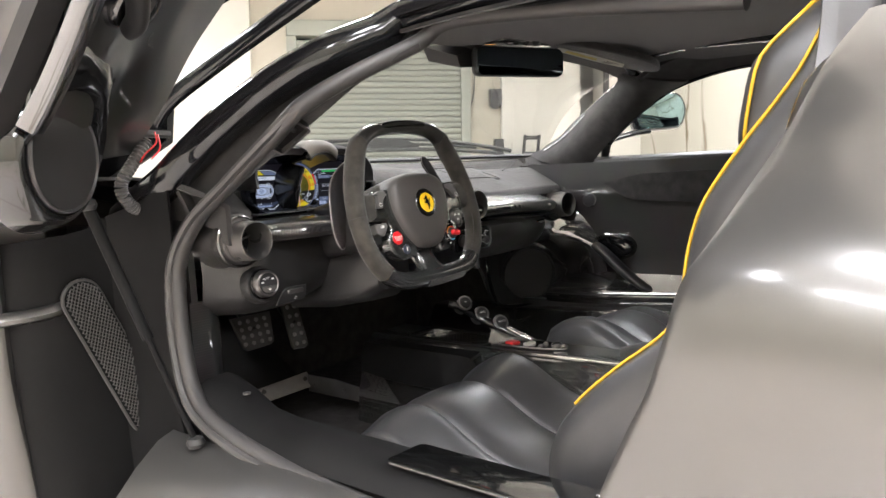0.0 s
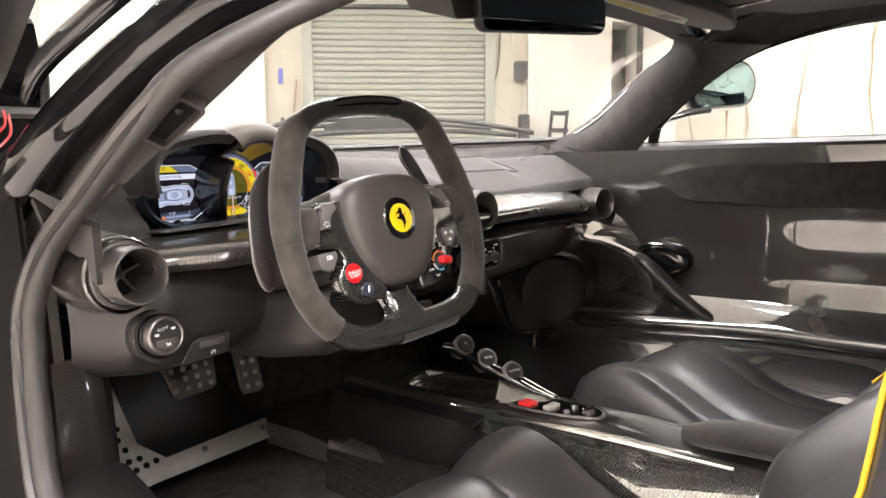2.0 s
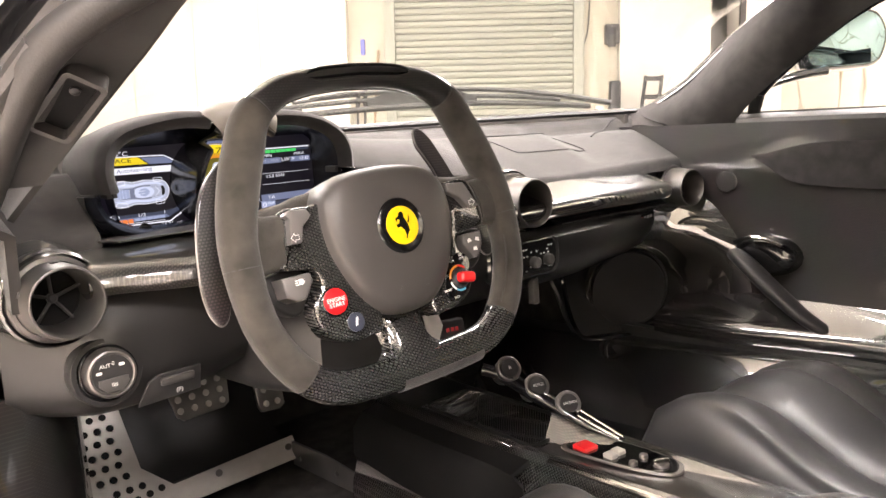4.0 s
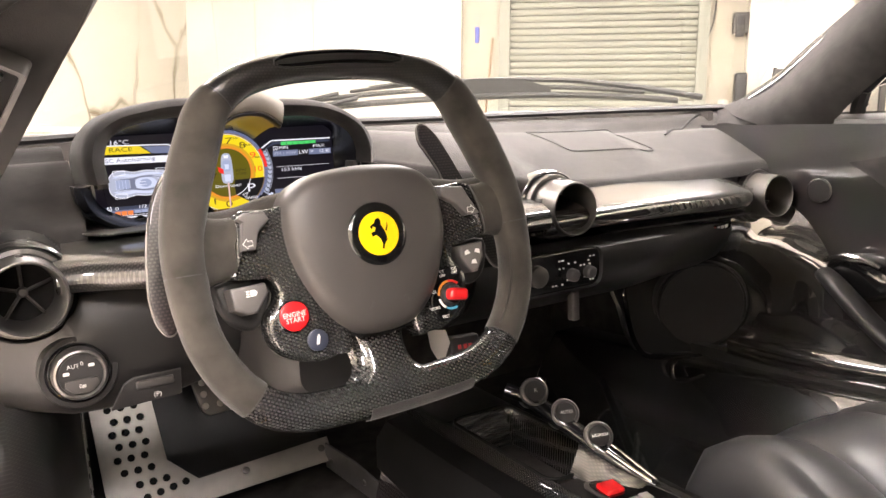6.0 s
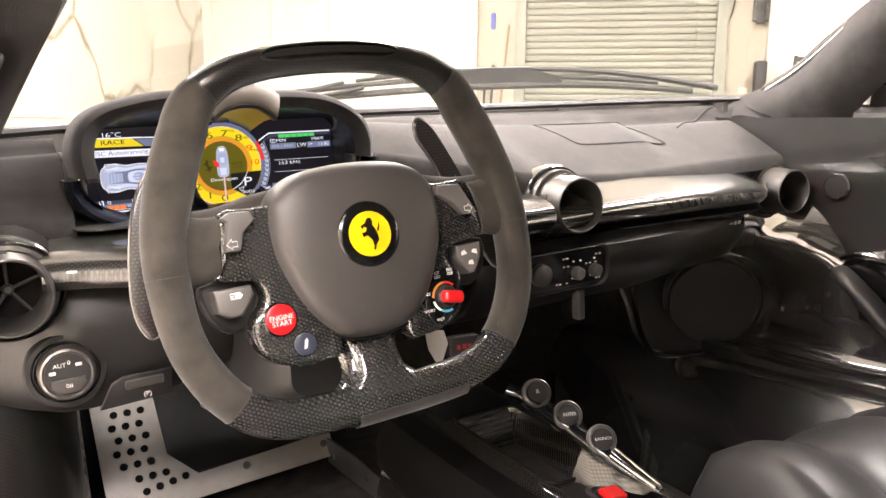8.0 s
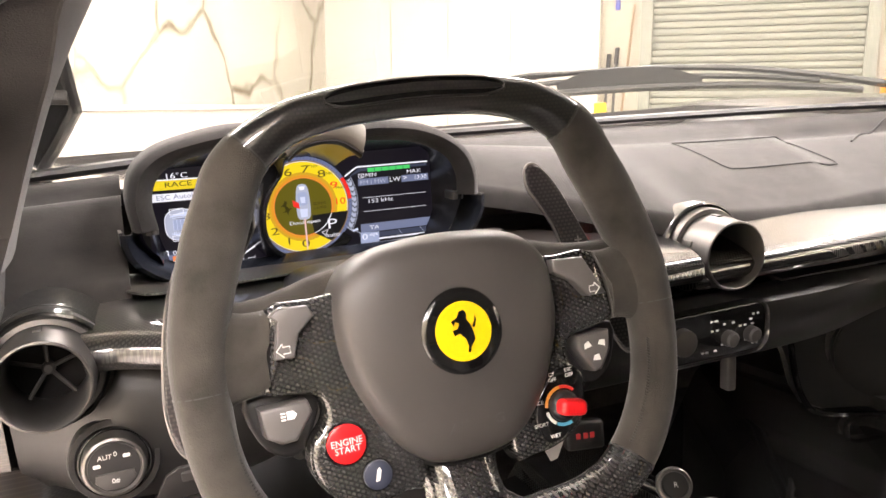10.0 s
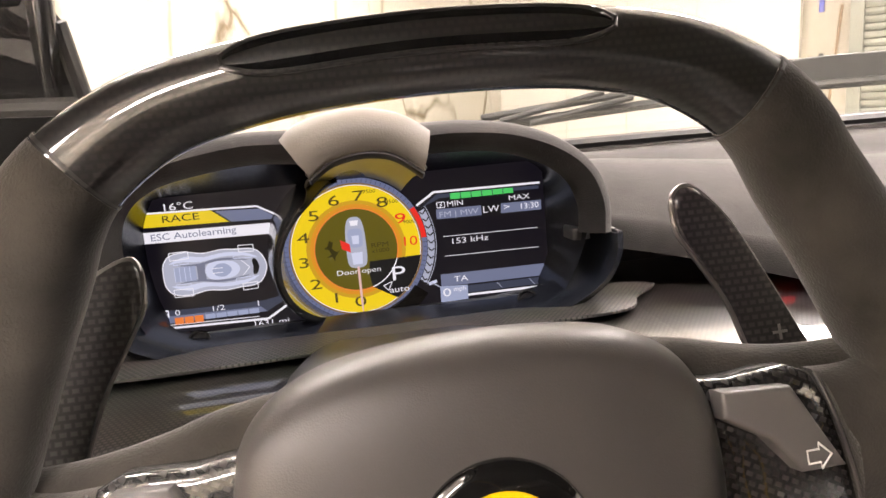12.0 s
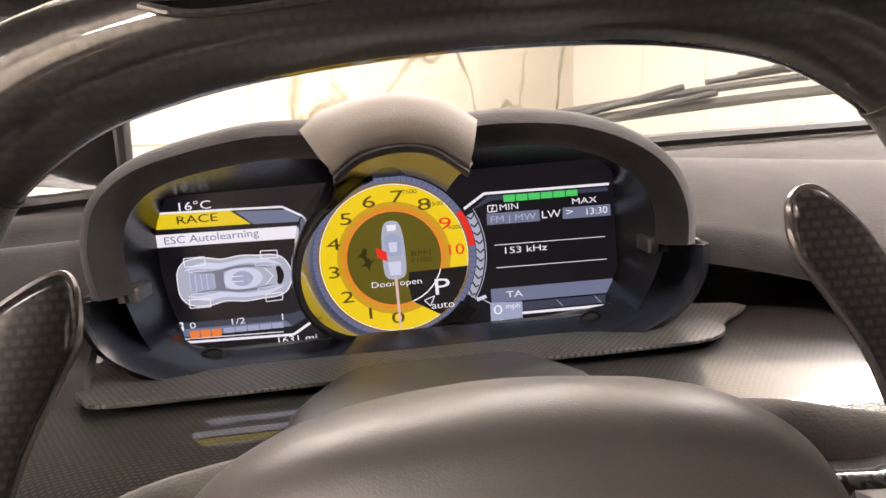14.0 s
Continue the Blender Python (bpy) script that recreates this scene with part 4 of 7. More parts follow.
door(1, None, "closed car door with a gloss carbon inner panel", "car_door")
OPEN = Matrix(((0.341, -0.228, 0.912, -1.123), (-0.593, 0.701, 0.396, -0.499), (-0.730, -0.676, 0.104, 0.677), (0, 0, 0, 1)))
q = OPEN.to_quaternion().normalized()
OPEN = Matrix.LocRotScale(OPEN.translation, q, None)
open_door = door(-1, OPEN, "car door raised open, its carbon inner panel turned out", "car_door")
home = OPEN.inverted()
rows = []
for a, b in (((-0.70, 0.38, 1.00), (-0.600, 0.415, 1.000)), ((-0.715, 0.45, 0.945), (-0.577, 0.461, 0.944)), ((-0.725, 0.51, 0.895), (-0.571, 0.490, 0.873)), ((-0.735, 0.58, 0.855), (-0.600, 0.570, 0.835)), ((-0.72, 0.64, 0.82), (-0.628, 0.645, 0.803))):
    a, b = Vector(a), Vector(b)
    rows.append([home @ (a.lerp(b, k / 5) + Vector((0, 0.012 * math.sin(math.pi * k / 5), 0.0))) for k in range(6)])
part("front_corner", sheet(rows, 0.012), PAINT_BLACK, open_door, "black front corner of the raised door")
part("corner_edge", tube([home @ Vector(p) for p in ((-0.577, 0.461, 0.950), (-0.571, 0.490, 0.873), (-0.600, 0.570, 0.835), (-0.628, 0.645, 0.803))], 0.007, 8), PLASTIC, open_door)
part("corner_mesh", tube([home @ Vector(p) for p in ((-0.575, 0.480, 0.886), (-0.64, 0.492, 0.890), (-0.70, 0.50, 0.895))], 0.008, 8), PLASTIC_GREY, open_door, "grey mesh strip")
part("front_rail", tube(curve([home @ Vector(p) for p in ((-0.60, 0.50, 0.90), (-0.585, 0.452, 0.95), (-0.548, 0.35, 1.007), (-0.503, 0.25, 1.063), (-0.452, 0.15, 1.120), (-0.407, 0.06, 1.172))], 5), 0.018, 12, flat=0.55), PAINT_BLACK, open_door, "gloss black front rail of the door")
strut = thing("gas_strut", "black gas strut holding the raised door", "strut")
part("cylinder", tube([(-0.85, 0.268, 0.756), (-0.795, 0.226, 0.54)], 0.0095, 14), SATIN, strut)
part("rod", tube([(-0.796, 0.227, 0.545), (-0.75, 0.191, 0.362)], 0.005, 10), SATIN, strut)
for p in ((-0.852, 0.27, 0.764), (-0.749, 0.19, 0.356)):
    part("ball_joint", lathe([(0.002, -0.012), (0.013, -0.008), (0.016, 0), (0.013, 0.008), (0.002, 0.012)], pose(*p), 14), PLASTIC, strut)
loom = thing("wiring_loom", "black corrugated wiring loom with red wires", "cable")
lp = curve([(-0.67, 0.40, 0.87), (-0.705, 0.39, 0.83), (-0.735, 0.385, 0.79), (-0.72, 0.39, 0.755), (-0.68, 0.41, 0.738), (-0.635, 0.43, 0.722)], 14)
part("conduit", tube(lp, [0.0125 if k % 2 else 0.0105 for k in range(len(lp))], 10), PLASTIC_GREY, loom)
part("wire", tube(curve([(-0.66, 0.385, 0.885), (-0.665, 0.375, 0.865), (-0.69, 0.372, 0.845), (-0.70, 0.375, 0.83)], 5), 0.0016, 6), RED, loom, "red wire")
part("wire", tube(curve([(-0.655, 0.385, 0.88), (-0.66, 0.372, 0.855), (-0.68, 0.37, 0.835)], 5), 0.0016, 6), RED, loom, "red wire")
part("bracket", prism(rounded(-0.02, 0.02, -0.03, 0.03, 0.006), 0.012, 0.003, axes((-0.63, 0.425, 0.715), (1, 0, 0), (0, 0, 1), (0, -1, 0))), ALU_DARK, loom)
part("grommet", lathe([(0.012, 0), (0.012, 0.006), (0.006, 0.008)], axes((-0.672, 0.425, 0.72), (1, 0, 0), (0, 0, 1), (0, -1, 0)), 16), YELLOW_PIPE, loom)


# ---- dashboard ----
dash = thing("dashboard", "black suede and leather dashboard with a carbon band", "dashboard")


def dash_top(x, t):
    """The upper pad from the windscreen's foot (t = 0) to its rounded front edge (t = 1)."""
    yb = 0.52 - 0.28 * (abs(x) / 0.62) ** 2.2 * 0.42
    zb = 0.806 - 0.010 * ease((x + 0.1) / 0.6)
    yf = 0.205 + 0.040 * ease((x + 0.02) / 0.06) + 0.03 * ease((x - 0.1) / 0.3) + (0.17 * ease((0.03 - x) / 0.26) if x > -0.45 else 0.085)
    zf = 0.732 - 0.014 * ease((x + 0.05) / 0.25) + (0.040 * ease((0.03 - x) / 0.26) if x > -0.45 else 0.002)
    if t < 0.8:
        u = t / 0.8
        y = lerp(yb, yf, u)
        z = lerp(zb, zf, u) + 0.018 * math.sin(math.pi * u) * (1 if x < 0.3 else 0.5) - 0.012 * math.exp(-((u - 0.28) / 0.1) ** 2)
        return (x, y, z)
    u = (t - 0.8) / 0.2
    a = u * math.pi / 2
    return (x, yf - 0.014 * math.sin(a), zf - 0.018 * (1 - math.cos(a)) - 0.006 * u)


rows = [[dash_top(lerp(-0.22, 0.585, j / 40), i / 30) for j in range(41)] for i in range(31)]
part("upper_pad", sheet(rows, 0.008), SUEDE, dash, "dark grey suede upper pad")
rows = [[dash_top(lerp(-0.66, -0.537, j / 12), i / 20) for j in range(13)] for i in range(21)]
part("upper_pad", sheet(rows, 0.008), SUEDE, dash, "dark grey suede upper pad")
rows = [[(x, lerp(0.44, 0.345, i / 8), lerp(0.78, 0.712, i / 8)) for x in (-0.53, -0.4, -0.3, -0.2)] for i in range(9)]
part("well_floor", sheet(rows, 0.006), PLASTIC, dash)
# recess floor in a darker carbon, which paints in the shade under the pad
rows = [[(x, lerp(0.44, 0.335, i / 8) - 0.13 * ease((x + 0.10) / 0.16), 0.7130) for x in [lerp(-0.215, 0.055, k / 12) for k in range(13)]] for i in range(9)]
part("recess_floor", sheet(rows, 0.004), CARBON_SATIN, dash, "matt woven floor of the recess beside the cluster, darkened in place of shade")
# airbag lid seam
def on_pad(x, y):
    lo, hi = 0.0, 0.8
    for _ in range(24):
        mid = (lo + hi) / 2
        lo, hi = (mid, hi) if dash_top(x, mid)[1] > y else (lo, mid)
    return Vector(dash_top(x, lo)) + Vector((0, 0, 0.0006))


lid = []
corners = [Vector((x, y)) for x, y in ((0.118, 0.400), (0.304, 0.392), (0.328, 0.325), (0.142, 0.318))]
for k, c in enumerate(corners):
    a, b = corners[k - 1], corners[(k + 1) % 4]
    lid += [c.lerp(a, 0.10), c.lerp(a, 0.03).lerp(c.lerp(b, 0.03), 0.5), c.lerp(b, 0.10)] + [c.lerp(b, f) for f in (0.3, 0.5, 0.7)]
part("lid_seam", tube([on_pad(q.x, q.y) for q in lid], 0.0012, 6, True), PLASTIC, dash)
part("corner_seam", tube([Vector(dash_top(0.40 + 0.15 * k / 8, 0.42 - 0.38 * k / 8)) + Vector((0, 0, 0.001)) for k in range(9)], 0.0016, 6), PLASTIC, dash)


def band(x0, x1, n, prof, material, label, name, push=0.0, sweep=0.035):
    rows = []
    for k in range(n + 1):
        x = lerp(x0, x1, k / n)
        dy = sweep * ease((x - 0.12) / 0.3) - push + 0.045 * ease((-0.47 - x) / 0.10) + 0.07 * ease((x - 0.40) / 0.11)
        dz = -0.014 * ease((x - 0.1) / 0.35)
        rows.append([(x, y + dy, z + dz) for y, z in prof])
    return part(name, sheet(rows, 0.005), material, dash, label)


ring = [(0.250, 0.7095), (0.232, 0.7050), (0.206, 0.6975), (0.184, 0.6908), (0.174, 0.6870), (0.1695, 0.6825), (0.1690, 0.677), (0.172, 0.672), (0.182, 0.668), (0.198, 0.666)]
band(-0.03, 0.50, 22, ring, CARBON_TOP, "gloss carbon band across the dashboard", "carbon_band")
shelf = [(0.335, 0.7105), (0.32, 0.7105), (0.30, 0.7102), (0.26, 0.7095), (0.225, 0.7075), (0.195, 0.7040), (0.176, 0.7005), (0.1665, 0.6965), (0.1615, 0.6910), (0.1605, 0.6855), (0.1640, 0.6805), (0.1750, 0.6775), (0.21, 0.6760)]
band(-0.575, -0.19, 18, shelf, CARBON_SHELF, "carbon shelf below the instruments", "carbon_shelf")
band(-0.19, -0.03, 8, shelf, CARBON_TOP, "carbon shelf below the instruments", "carbon_shelf")
visor_poly = [(p.x, p.y) for p in curve([(-0.545, 0.335, 0), (-0.543, 0.285, 0), (-0.532, 0.262, 0), (-0.512, 0.250, 0), (-0.42, 0.252, 0), (-0.31, 0.256, 0), (-0.25, 0.257, 0), (-0.207, 0.262, 0), (-0.190, 0.288, 0), (-0.190, 0.335, 0)], 5, True)]
part("matt_visor", prism(visor_poly, 0.0018, 0.0006, pose(0, 0, 0.7190)), CARBON_MATT, dash, "matt carbon plate in front of the instruments")
slot = [(0.198, 0.668), (0.215, 0.664), (0.222, 0.656), (0.215, 0.648), (0.196, 0.645)]
band(-0.13, 0.47, 16, slot, BLACK_GLOSS, "dark recess under the carbon band", "slot")
low = [(0.196, 0.646), (0.182, 0.645), (0.172, 0.637), (0.170, 0.625), (0.178, 0.605), (0.198, 0.580), (0.235, 0.560), (0.30, 0.548), (0.40, 0.545)]
band(-0.14, 0.50, 24, low, FASCIA, "black leather lower fascia", "lower_fascia", 0.0, 0.075)
part("glovebox_lip", sheet([[(x, 0.213 + 0.035 * ease((x - 0.12) / 0.3), 0.652 - 0.014 * ease((x - 0.1) / 0.35)), (x, 0.190 + 0.035 * ease((x - 0.12) / 0.3), 0.650 - 0.014 * ease((x - 0.1) / 0.35))] for x in (0.10, 0.2, 0.3, 0.4, 0.44)], 0.003), PLASTIC, dash)
# name plate on the fascia: plain bars
np_ = axes((0.371, 0.2385, 0.6195), (0.994, 0.10, 0.03), (0.0, -0.25, 0.97), (0.1, -0.96, -0.25))
plate = part("name_plate", prism(rounded(-0.042, 0.042, -0.0065, 0.0065, 0.002), 0.002, 0.0008, np_), BLACK_GLOSS, dash, "small name plate with plain bars")
for k, (x, w, mm) in enumerate(((-0.030, 0.007, INK), (-0.019, 0.007, INK), (-0.006, 0.010, RED), (0.007, 0.007, INK), (0.018, 0.007, INK), (0.029, 0.007, INK))):
    part("bar", prism(rounded(x - w / 2, x + w / 2, -0.003, 0.003, 0.001), 0.0006, 0, np_, None, 0.002), mm, plate)

# left lower fascia with the light switch
rows = []
for k in range(19):
    x = lerp(-0.645, -0.20, k / 18)
    side = ease((x + 0.645) / 0.09)
    dy = 0.07 * (1 - side) + 0.015 * ease((x + 0.45) / 0.2)
    drop = 0.035 * ease((x + 0.50) / 0.18)
    rows.append([(x, y + dy, z + (drop if z < 0.6 else 0)) for y, z in ((0.26, 0.664), (0.236, 0.662), (0.226, 0.645), (0.224, 0.612), (0.230, 0.575), (0.246, 0.552), (0.275, 0.540), (0.34, 0.538))])
part("lower_fascia", sheet(rows, 0.006), FASCIA, dash, "black leather lower fascia")
part("vent_shoulder", loft([[Vector((-0.602 + r * 1.02 * math.cos(a), y, 0.677 + r * math.sin(a) * 1.0)) for a in [2 * math.pi * k / 24 for k in range(24)]] for y, r in ((0.40, 0.060), (0.30, 0.056), (0.25, 0.050), (0.222, 0.0455))], True, False), CARBON_FINE, dash, "carbon shoulder behind the end vent")

vents = (((-0.602, 0.176, 0.681), (0.02, -1, 0.05)), ((0.010, 0.158, 0.696), (-0.04, -1, 0.02)), ((0.501, 0.216, 0.660), (-0.10, -1, 0.02)))
for p, d in vents:
    vm = facing(p, d)
    v = thing("air_vent", "round dark metal air vent with five spokes", "air vent", None, "air vents")
    part("housing", lathe([(0.036, -0.120), (0.0455, -0.090), (0.0485, -0.070), (0.0492, -0.060), (0.0480, -0.052), (0.0455, -0.050), (0.0445, -0.054), (0.0425, -0.056)], vm, 56, caps=False), CARBON_FINE, v, "gloss carbon housing ring")
    part("collar", lathe([(0.0430, -0.085), (0.0428, -0.046), (0.0415, -0.042), (0.0375, -0.041), (0.0370, -0.044)], vm, 56, caps=False), VENT_METAL, v, "dark metal collar")
    part("barrel", lathe([(0.0368, -0.075), (0.0362, -0.022), (0.0352, -0.018), (0.0348, -0.004), (0.0340, -0.0005), (0.0325, 0.0), (0.0312, -0.002), (0.0298, -0.02), (0.0285, -0.05), (0.0282, -0.070)], vm, 56, caps=False), VENT_METAL, v, "dark anodised barrel")
    part("throat", lathe([(0.0284, -0.066), (0.0284, -0.074), (0.001, -0.074)], vm, 32), SATIN, v)
    sb = bmesh.new()
    for k in range(5):
        a = 2 * math.pi * k / 5 + math.pi / 2
        tube([vm @ Vector((0, 0, -0.056)), vm @ Vector((0.0286 * math.cos(a), 0.0286 * math.sin(a), -0.058))], 0.0018, 6, bm=sb)
    lathe([(0.005, -0.060), (0.005, -0.054), (0.003, -0.052)], vm, 14, sb)
    part("spokes", sb, PLASTIC_GREY, v)
    for a in (90, 20, 160, 230, 310):
        part("rib", prism(rounded(-0.003, 0.003, -0.006, 0.006, 0.001), 0.0022, 0.0008, vm @ pose(0, 0, 0, 0, 0, a) @ axes((0.0355, 0, -0.030), (0, 1, 0), (0, 0, 1), (1, 0, 0))), PLASTIC_GREY, v)

# light switch
km = facing((-0.566, 0.212, 0.596), (0.0, -1, 0.10))
knob = thing("light_switch", "round black light switch knob with white symbols", "switch")
part("collar", lathe([(0.036, -0.030), (0.036, -0.012), (0.0345, -0.008), (0.030, -0.008), (0.029, -0.012)], km, 40), FASCIA, knob)
part("ring", lathe([(0.0285, -0.016), (0.0285, -0.006), (0.0275, -0.004), (0.0265, -0.004)], km, 40, caps=False), BLACK_GLOSS, knob)
part("cap", lathe([(0.0255, -0.016), (0.0250, 0.004), (0.0235, 0.008), (0.0215, 0.009), (0.020, 0.0075), (0.001, 0.0075)], km, 40), ALU_DARK, knob, "dark metal knob")
part("face", lathe([(0.0195, 0.0070), (0.0195, 0.0082), (0.001, 0.0084)], km, 36), PLASTIC, knob)
part("lettering", words("AUT", 0.0055, km @ pose(-0.006, 0.009, 0.0086)), INK, knob)
part("lettering", words("0", 0.0055, km @ pose(0.002, 0.0105, 0.0086)), INK, knob)
for x, y in ((-0.0125, 0.003), (0.010, 0.008)):
    part("symbol", prism(rounded(x - 0.0028, x + 0.0028, y - 0.0015, y + 0.0015, 0.001), 0.0003, 0, km, None, 0.0085), INK, knob)
part("fog_button", prism([(-0.014, -0.004), (0.014, -0.004), (0.015, -0.010), (0.008, -0.017), (-0.008, -0.017), (-0.015, -0.010)], 0.0022, 0.0008, km, None, 0.0080), PLASTIC_GREY, knob)
part("symbol", words("0#", 0.0055, km @ pose(0, -0.0105, 0.0104)), INK, knob)
bk = facing((-0.508, 0.2165, 0.566), (0.0, -1, -0.25))
brake = thing("switch_panel", "black parking brake switch panel below the fascia", "switch")
part("base", prism([(-0.034, -0.016), (0.034, -0.013), (0.034, 0.016), (-0.012, 0.016), (-0.022, 0.010)], 0.003, 0.001, bk), PLASTIC, brake)
part("rocker", prism(rounded(-0.010, 0.026, 0.003, 0.012, 0.002), 0.003, 0.001, bk, None, 0.0025), PLASTIC_GREY, brake)
part("symbol", words("(P)", 0.007, bk @ pose(0.010, -0.007, 0.0036)), INK, brake)

# climate panel
cm = facing((-0.006, 0.1685, 0.618), (0.0, -1, -0.02))
climate = thing("climate_panel", "gloss black climate panel with small knobs and white symbols", "control panel")
co = rounded(-0.072, 0.062, -0.026, 0.026, 0.016)
part("plate", prism(co, 0.010, 0.003, cm, None, -0.006), BLACK_GLOSS, climate)
part("rim", loft([[cm @ Vector((x * k, y * k, z)) for x, y in co] for k, z in ((1.06, -0.006), (1.07, 0.003), (1.03, 0.006), (1.0, 0.003))], True, False), CARBON_FINE, climate)
for x in (-0.045, 0.012, 0.040):
    part("knob", lathe([(0.0085 if x > 0 else 0.014, 0.003), (0.008 if x > 0 else 0.0135, 0.012), (0.006 if x > 0 else 0.010, 0.014)], cm @ pose(x, -0.006 if x > 0 else 0, 0), 24), PLASTIC_GREY, climate)
random.seed(4)
for k in range(22):
    x, y = lerp(-0.020, 0.056, random.random()), random.choice((0.014, 0.009, 0.004, -0.012, -0.017))
    part("symbol", prism(rounded(x - 0.0016, x + 0.0016, y - 0.001, y + 0.001, 0.0006), 0.0003, 0, cm, None, 0.0042), INK, climate)
part("panel_foot", prism(rounded(-0.006, 0.006, -0.02, 0.02, 0.003), 0.012, 0.003, facing((0.035, 0.20, 0.56), (0, -1, 0))), PLASTIC_GREY, climate)

# ---- instrument cluster ----
cluster = thing("instrument_cluster", "lit digital instrument cluster under a suede hood", "instrument cluster")
# The display's plane; its drawing is in millimetres from the dial's centre.
SC = axes((-0.370, 0.345, 0.765), (1, 0, 0), (0, 0, 1), (0, -1, 0))
U = 0.001


def hood(points, y0, y1, name, material, label, thick=0.027, drop=0.006):
    p = curve(points, 14)
    c = Vector((-0.368, 0, 0.77))
    rings = []
    for q in p:
        out = Vector((q.x - c.x, 0, (q.z - c.z) * 1.6)).normalized()
        rings.append([Vector((q.x, y0 + 0.012, q.z)) - out * thick * 0.75, Vector((q.x, y0 + 0.002, q.z)) - out * thick * 0.55, Vector((q.x, y0 - 0.002, q.z)) - out * thick * 0.25, Vector((q.x, y0 + 0.003, q.z)) - out * thick * 0.04, Vector((q.x, y0 + 0.016, q.z)) + out * 0.002, Vector((q.x, (y0 + y1) / 2, q.z - drop * 0.3)) + out * 0.004, Vector((q.x, y1, q.z - drop))])
    return part(name, sheet(rings, 0.004), material, cluster, label, 60)


L = [(-0.528, 0, 0.768), (-0.530, 0, 0.795), (-0.522, 0, 0.820), (-0.502, 0, 0.836), (-0.47, 0, 0.845), (-0.435, 0, 0.850), (-0.402, 0, 0.849)]
hood(L, 0.278, 0.42, "hood", SUEDE_DARK, "black suede hood")
R = [(-0.325, 0, 0.846), (-0.30, 0, 0.846), (-0.265, 0, 0.841), (-0.235, 0, 0.829), (-0.215, 0, 0.812), (-0.206, 0, 0.790), (-0.206, 0, 0.768)]
hood(R, 0.278, 0.42, "hood", SUEDE_DARK, "black suede hood")
# grey cowl over the dial: a broad band with slanting ends
cu_ = curve([(-0.4095, 0, 0.8455), (-0.400, 0, 0.8525), (-0.383, 0, 0.8575), (-0.362, 0, 0.8592), (-0.343, 0, 0.8560), (-0.330, 0, 0.8505), (-0.3200, 0, 0.8430)], 6)
cl_ = curve([(-0.3945, 0, 0.8215), (-0.385, 0, 0.8288), (-0.376, 0, 0.8325), (-0.362, 0, 0.8345), (-0.348, 0, 0.8330), (-0.338, 0, 0.8282), (-0.3265, 0, 0.8190)], 6)
rows = []
for k, (p, q) in enumerate(zip(cu_, cl_)):
    bow = math.sin(math.pi * k / (len(cu_) - 1))
    rows.append([q + Vector((0, 0.280, 0.0040)), q + Vector((0, 0.268, 0.0010)), q + Vector((0, 0.2635, 0.0005)), q + Vector((0, 0.2620, 0.0028)), q.lerp(p, 0.35) + Vector((0, 0.2615 - 0.002 * bow, 0.001)), q.lerp(p, 0.7) + Vector((0, 0.2640 - 0.002 * bow, 0.001)), p + Vector((0, 0.2720, 0)), p + Vector((0, 0.290, 0.0015)), p + Vector((0, 0.33, 0.0)), p + Vector((0, 0.40, -0.010))])
part("centre_cowl", sheet(rows, 0.003), COWL, cluster, "smooth grey leather cowl over the dial", 60)
rows = [[q + Vector((0, 0.2640, 0.0002)), q + Vector((0, 0.2660, -0.0022)), q + Vector((0, 0.272, -0.0026)), q + Vector((0, 0.280, -0.0012))] for q in cl_]
part("cowl_lip", sheet(rows, 0.002), PLASTIC, cluster, "dark under-edge of the cowl", 60)
# funnel from the hood's lip to the screen
lip = curve([(-0.515, 0.29, 0.772), (-0.515, 0.29, 0.795), (-0.50, 0.29, 0.822), (-0.46, 0.288, 0.832), (-0.41, 0.286, 0.834), (-0.368, 0.284, 0.838), (-0.32, 0.286, 0.832), (-0.265, 0.288, 0.827), (-0.232, 0.29, 0.813), (-0.221, 0.29, 0.79), (-0.221, 0.29, 0.765), (-0.236, 0.298, 0.728), (-0.25, 0.305, 0.719), (-0.37, 0.31, 0.716), (-0.49, 0.305, 0.718), (-0.508, 0.30, 0.735)], 4, True)
scr = [Vector((max(-0.510, min(-0.233, p.x * 0.965 - 0.013)), 0.3435, max(0.7175, min(0.8145, p.z * 0.94 + 0.046)))) for p in lip]
part("bezel", loft([lip, [a.lerp(b, 0.5) + Vector((0, 0.004, 0)) for a, b in zip(lip, scr)], scr], True, False), BEZEL, cluster, "glossy blue-black bezel")
low_line = curve([(-0.534, 0, 0.766), (-0.533, 0, 0.752), (-0.524, 0, 0.736), (-0.506, 0, 0.724), (-0.48, 0, 0.7160), (-0.42, 0, 0.7140), (-0.368, 0, 0.7135), (-0.316, 0, 0.7140), (-0.256, 0, 0.7160), (-0.230, 0, 0.724), (-0.212, 0, 0.736), (-0.203, 0, 0.752), (-0.202, 0, 0.766)], 5)
rows, weave = [], {-1: [], 1: []}
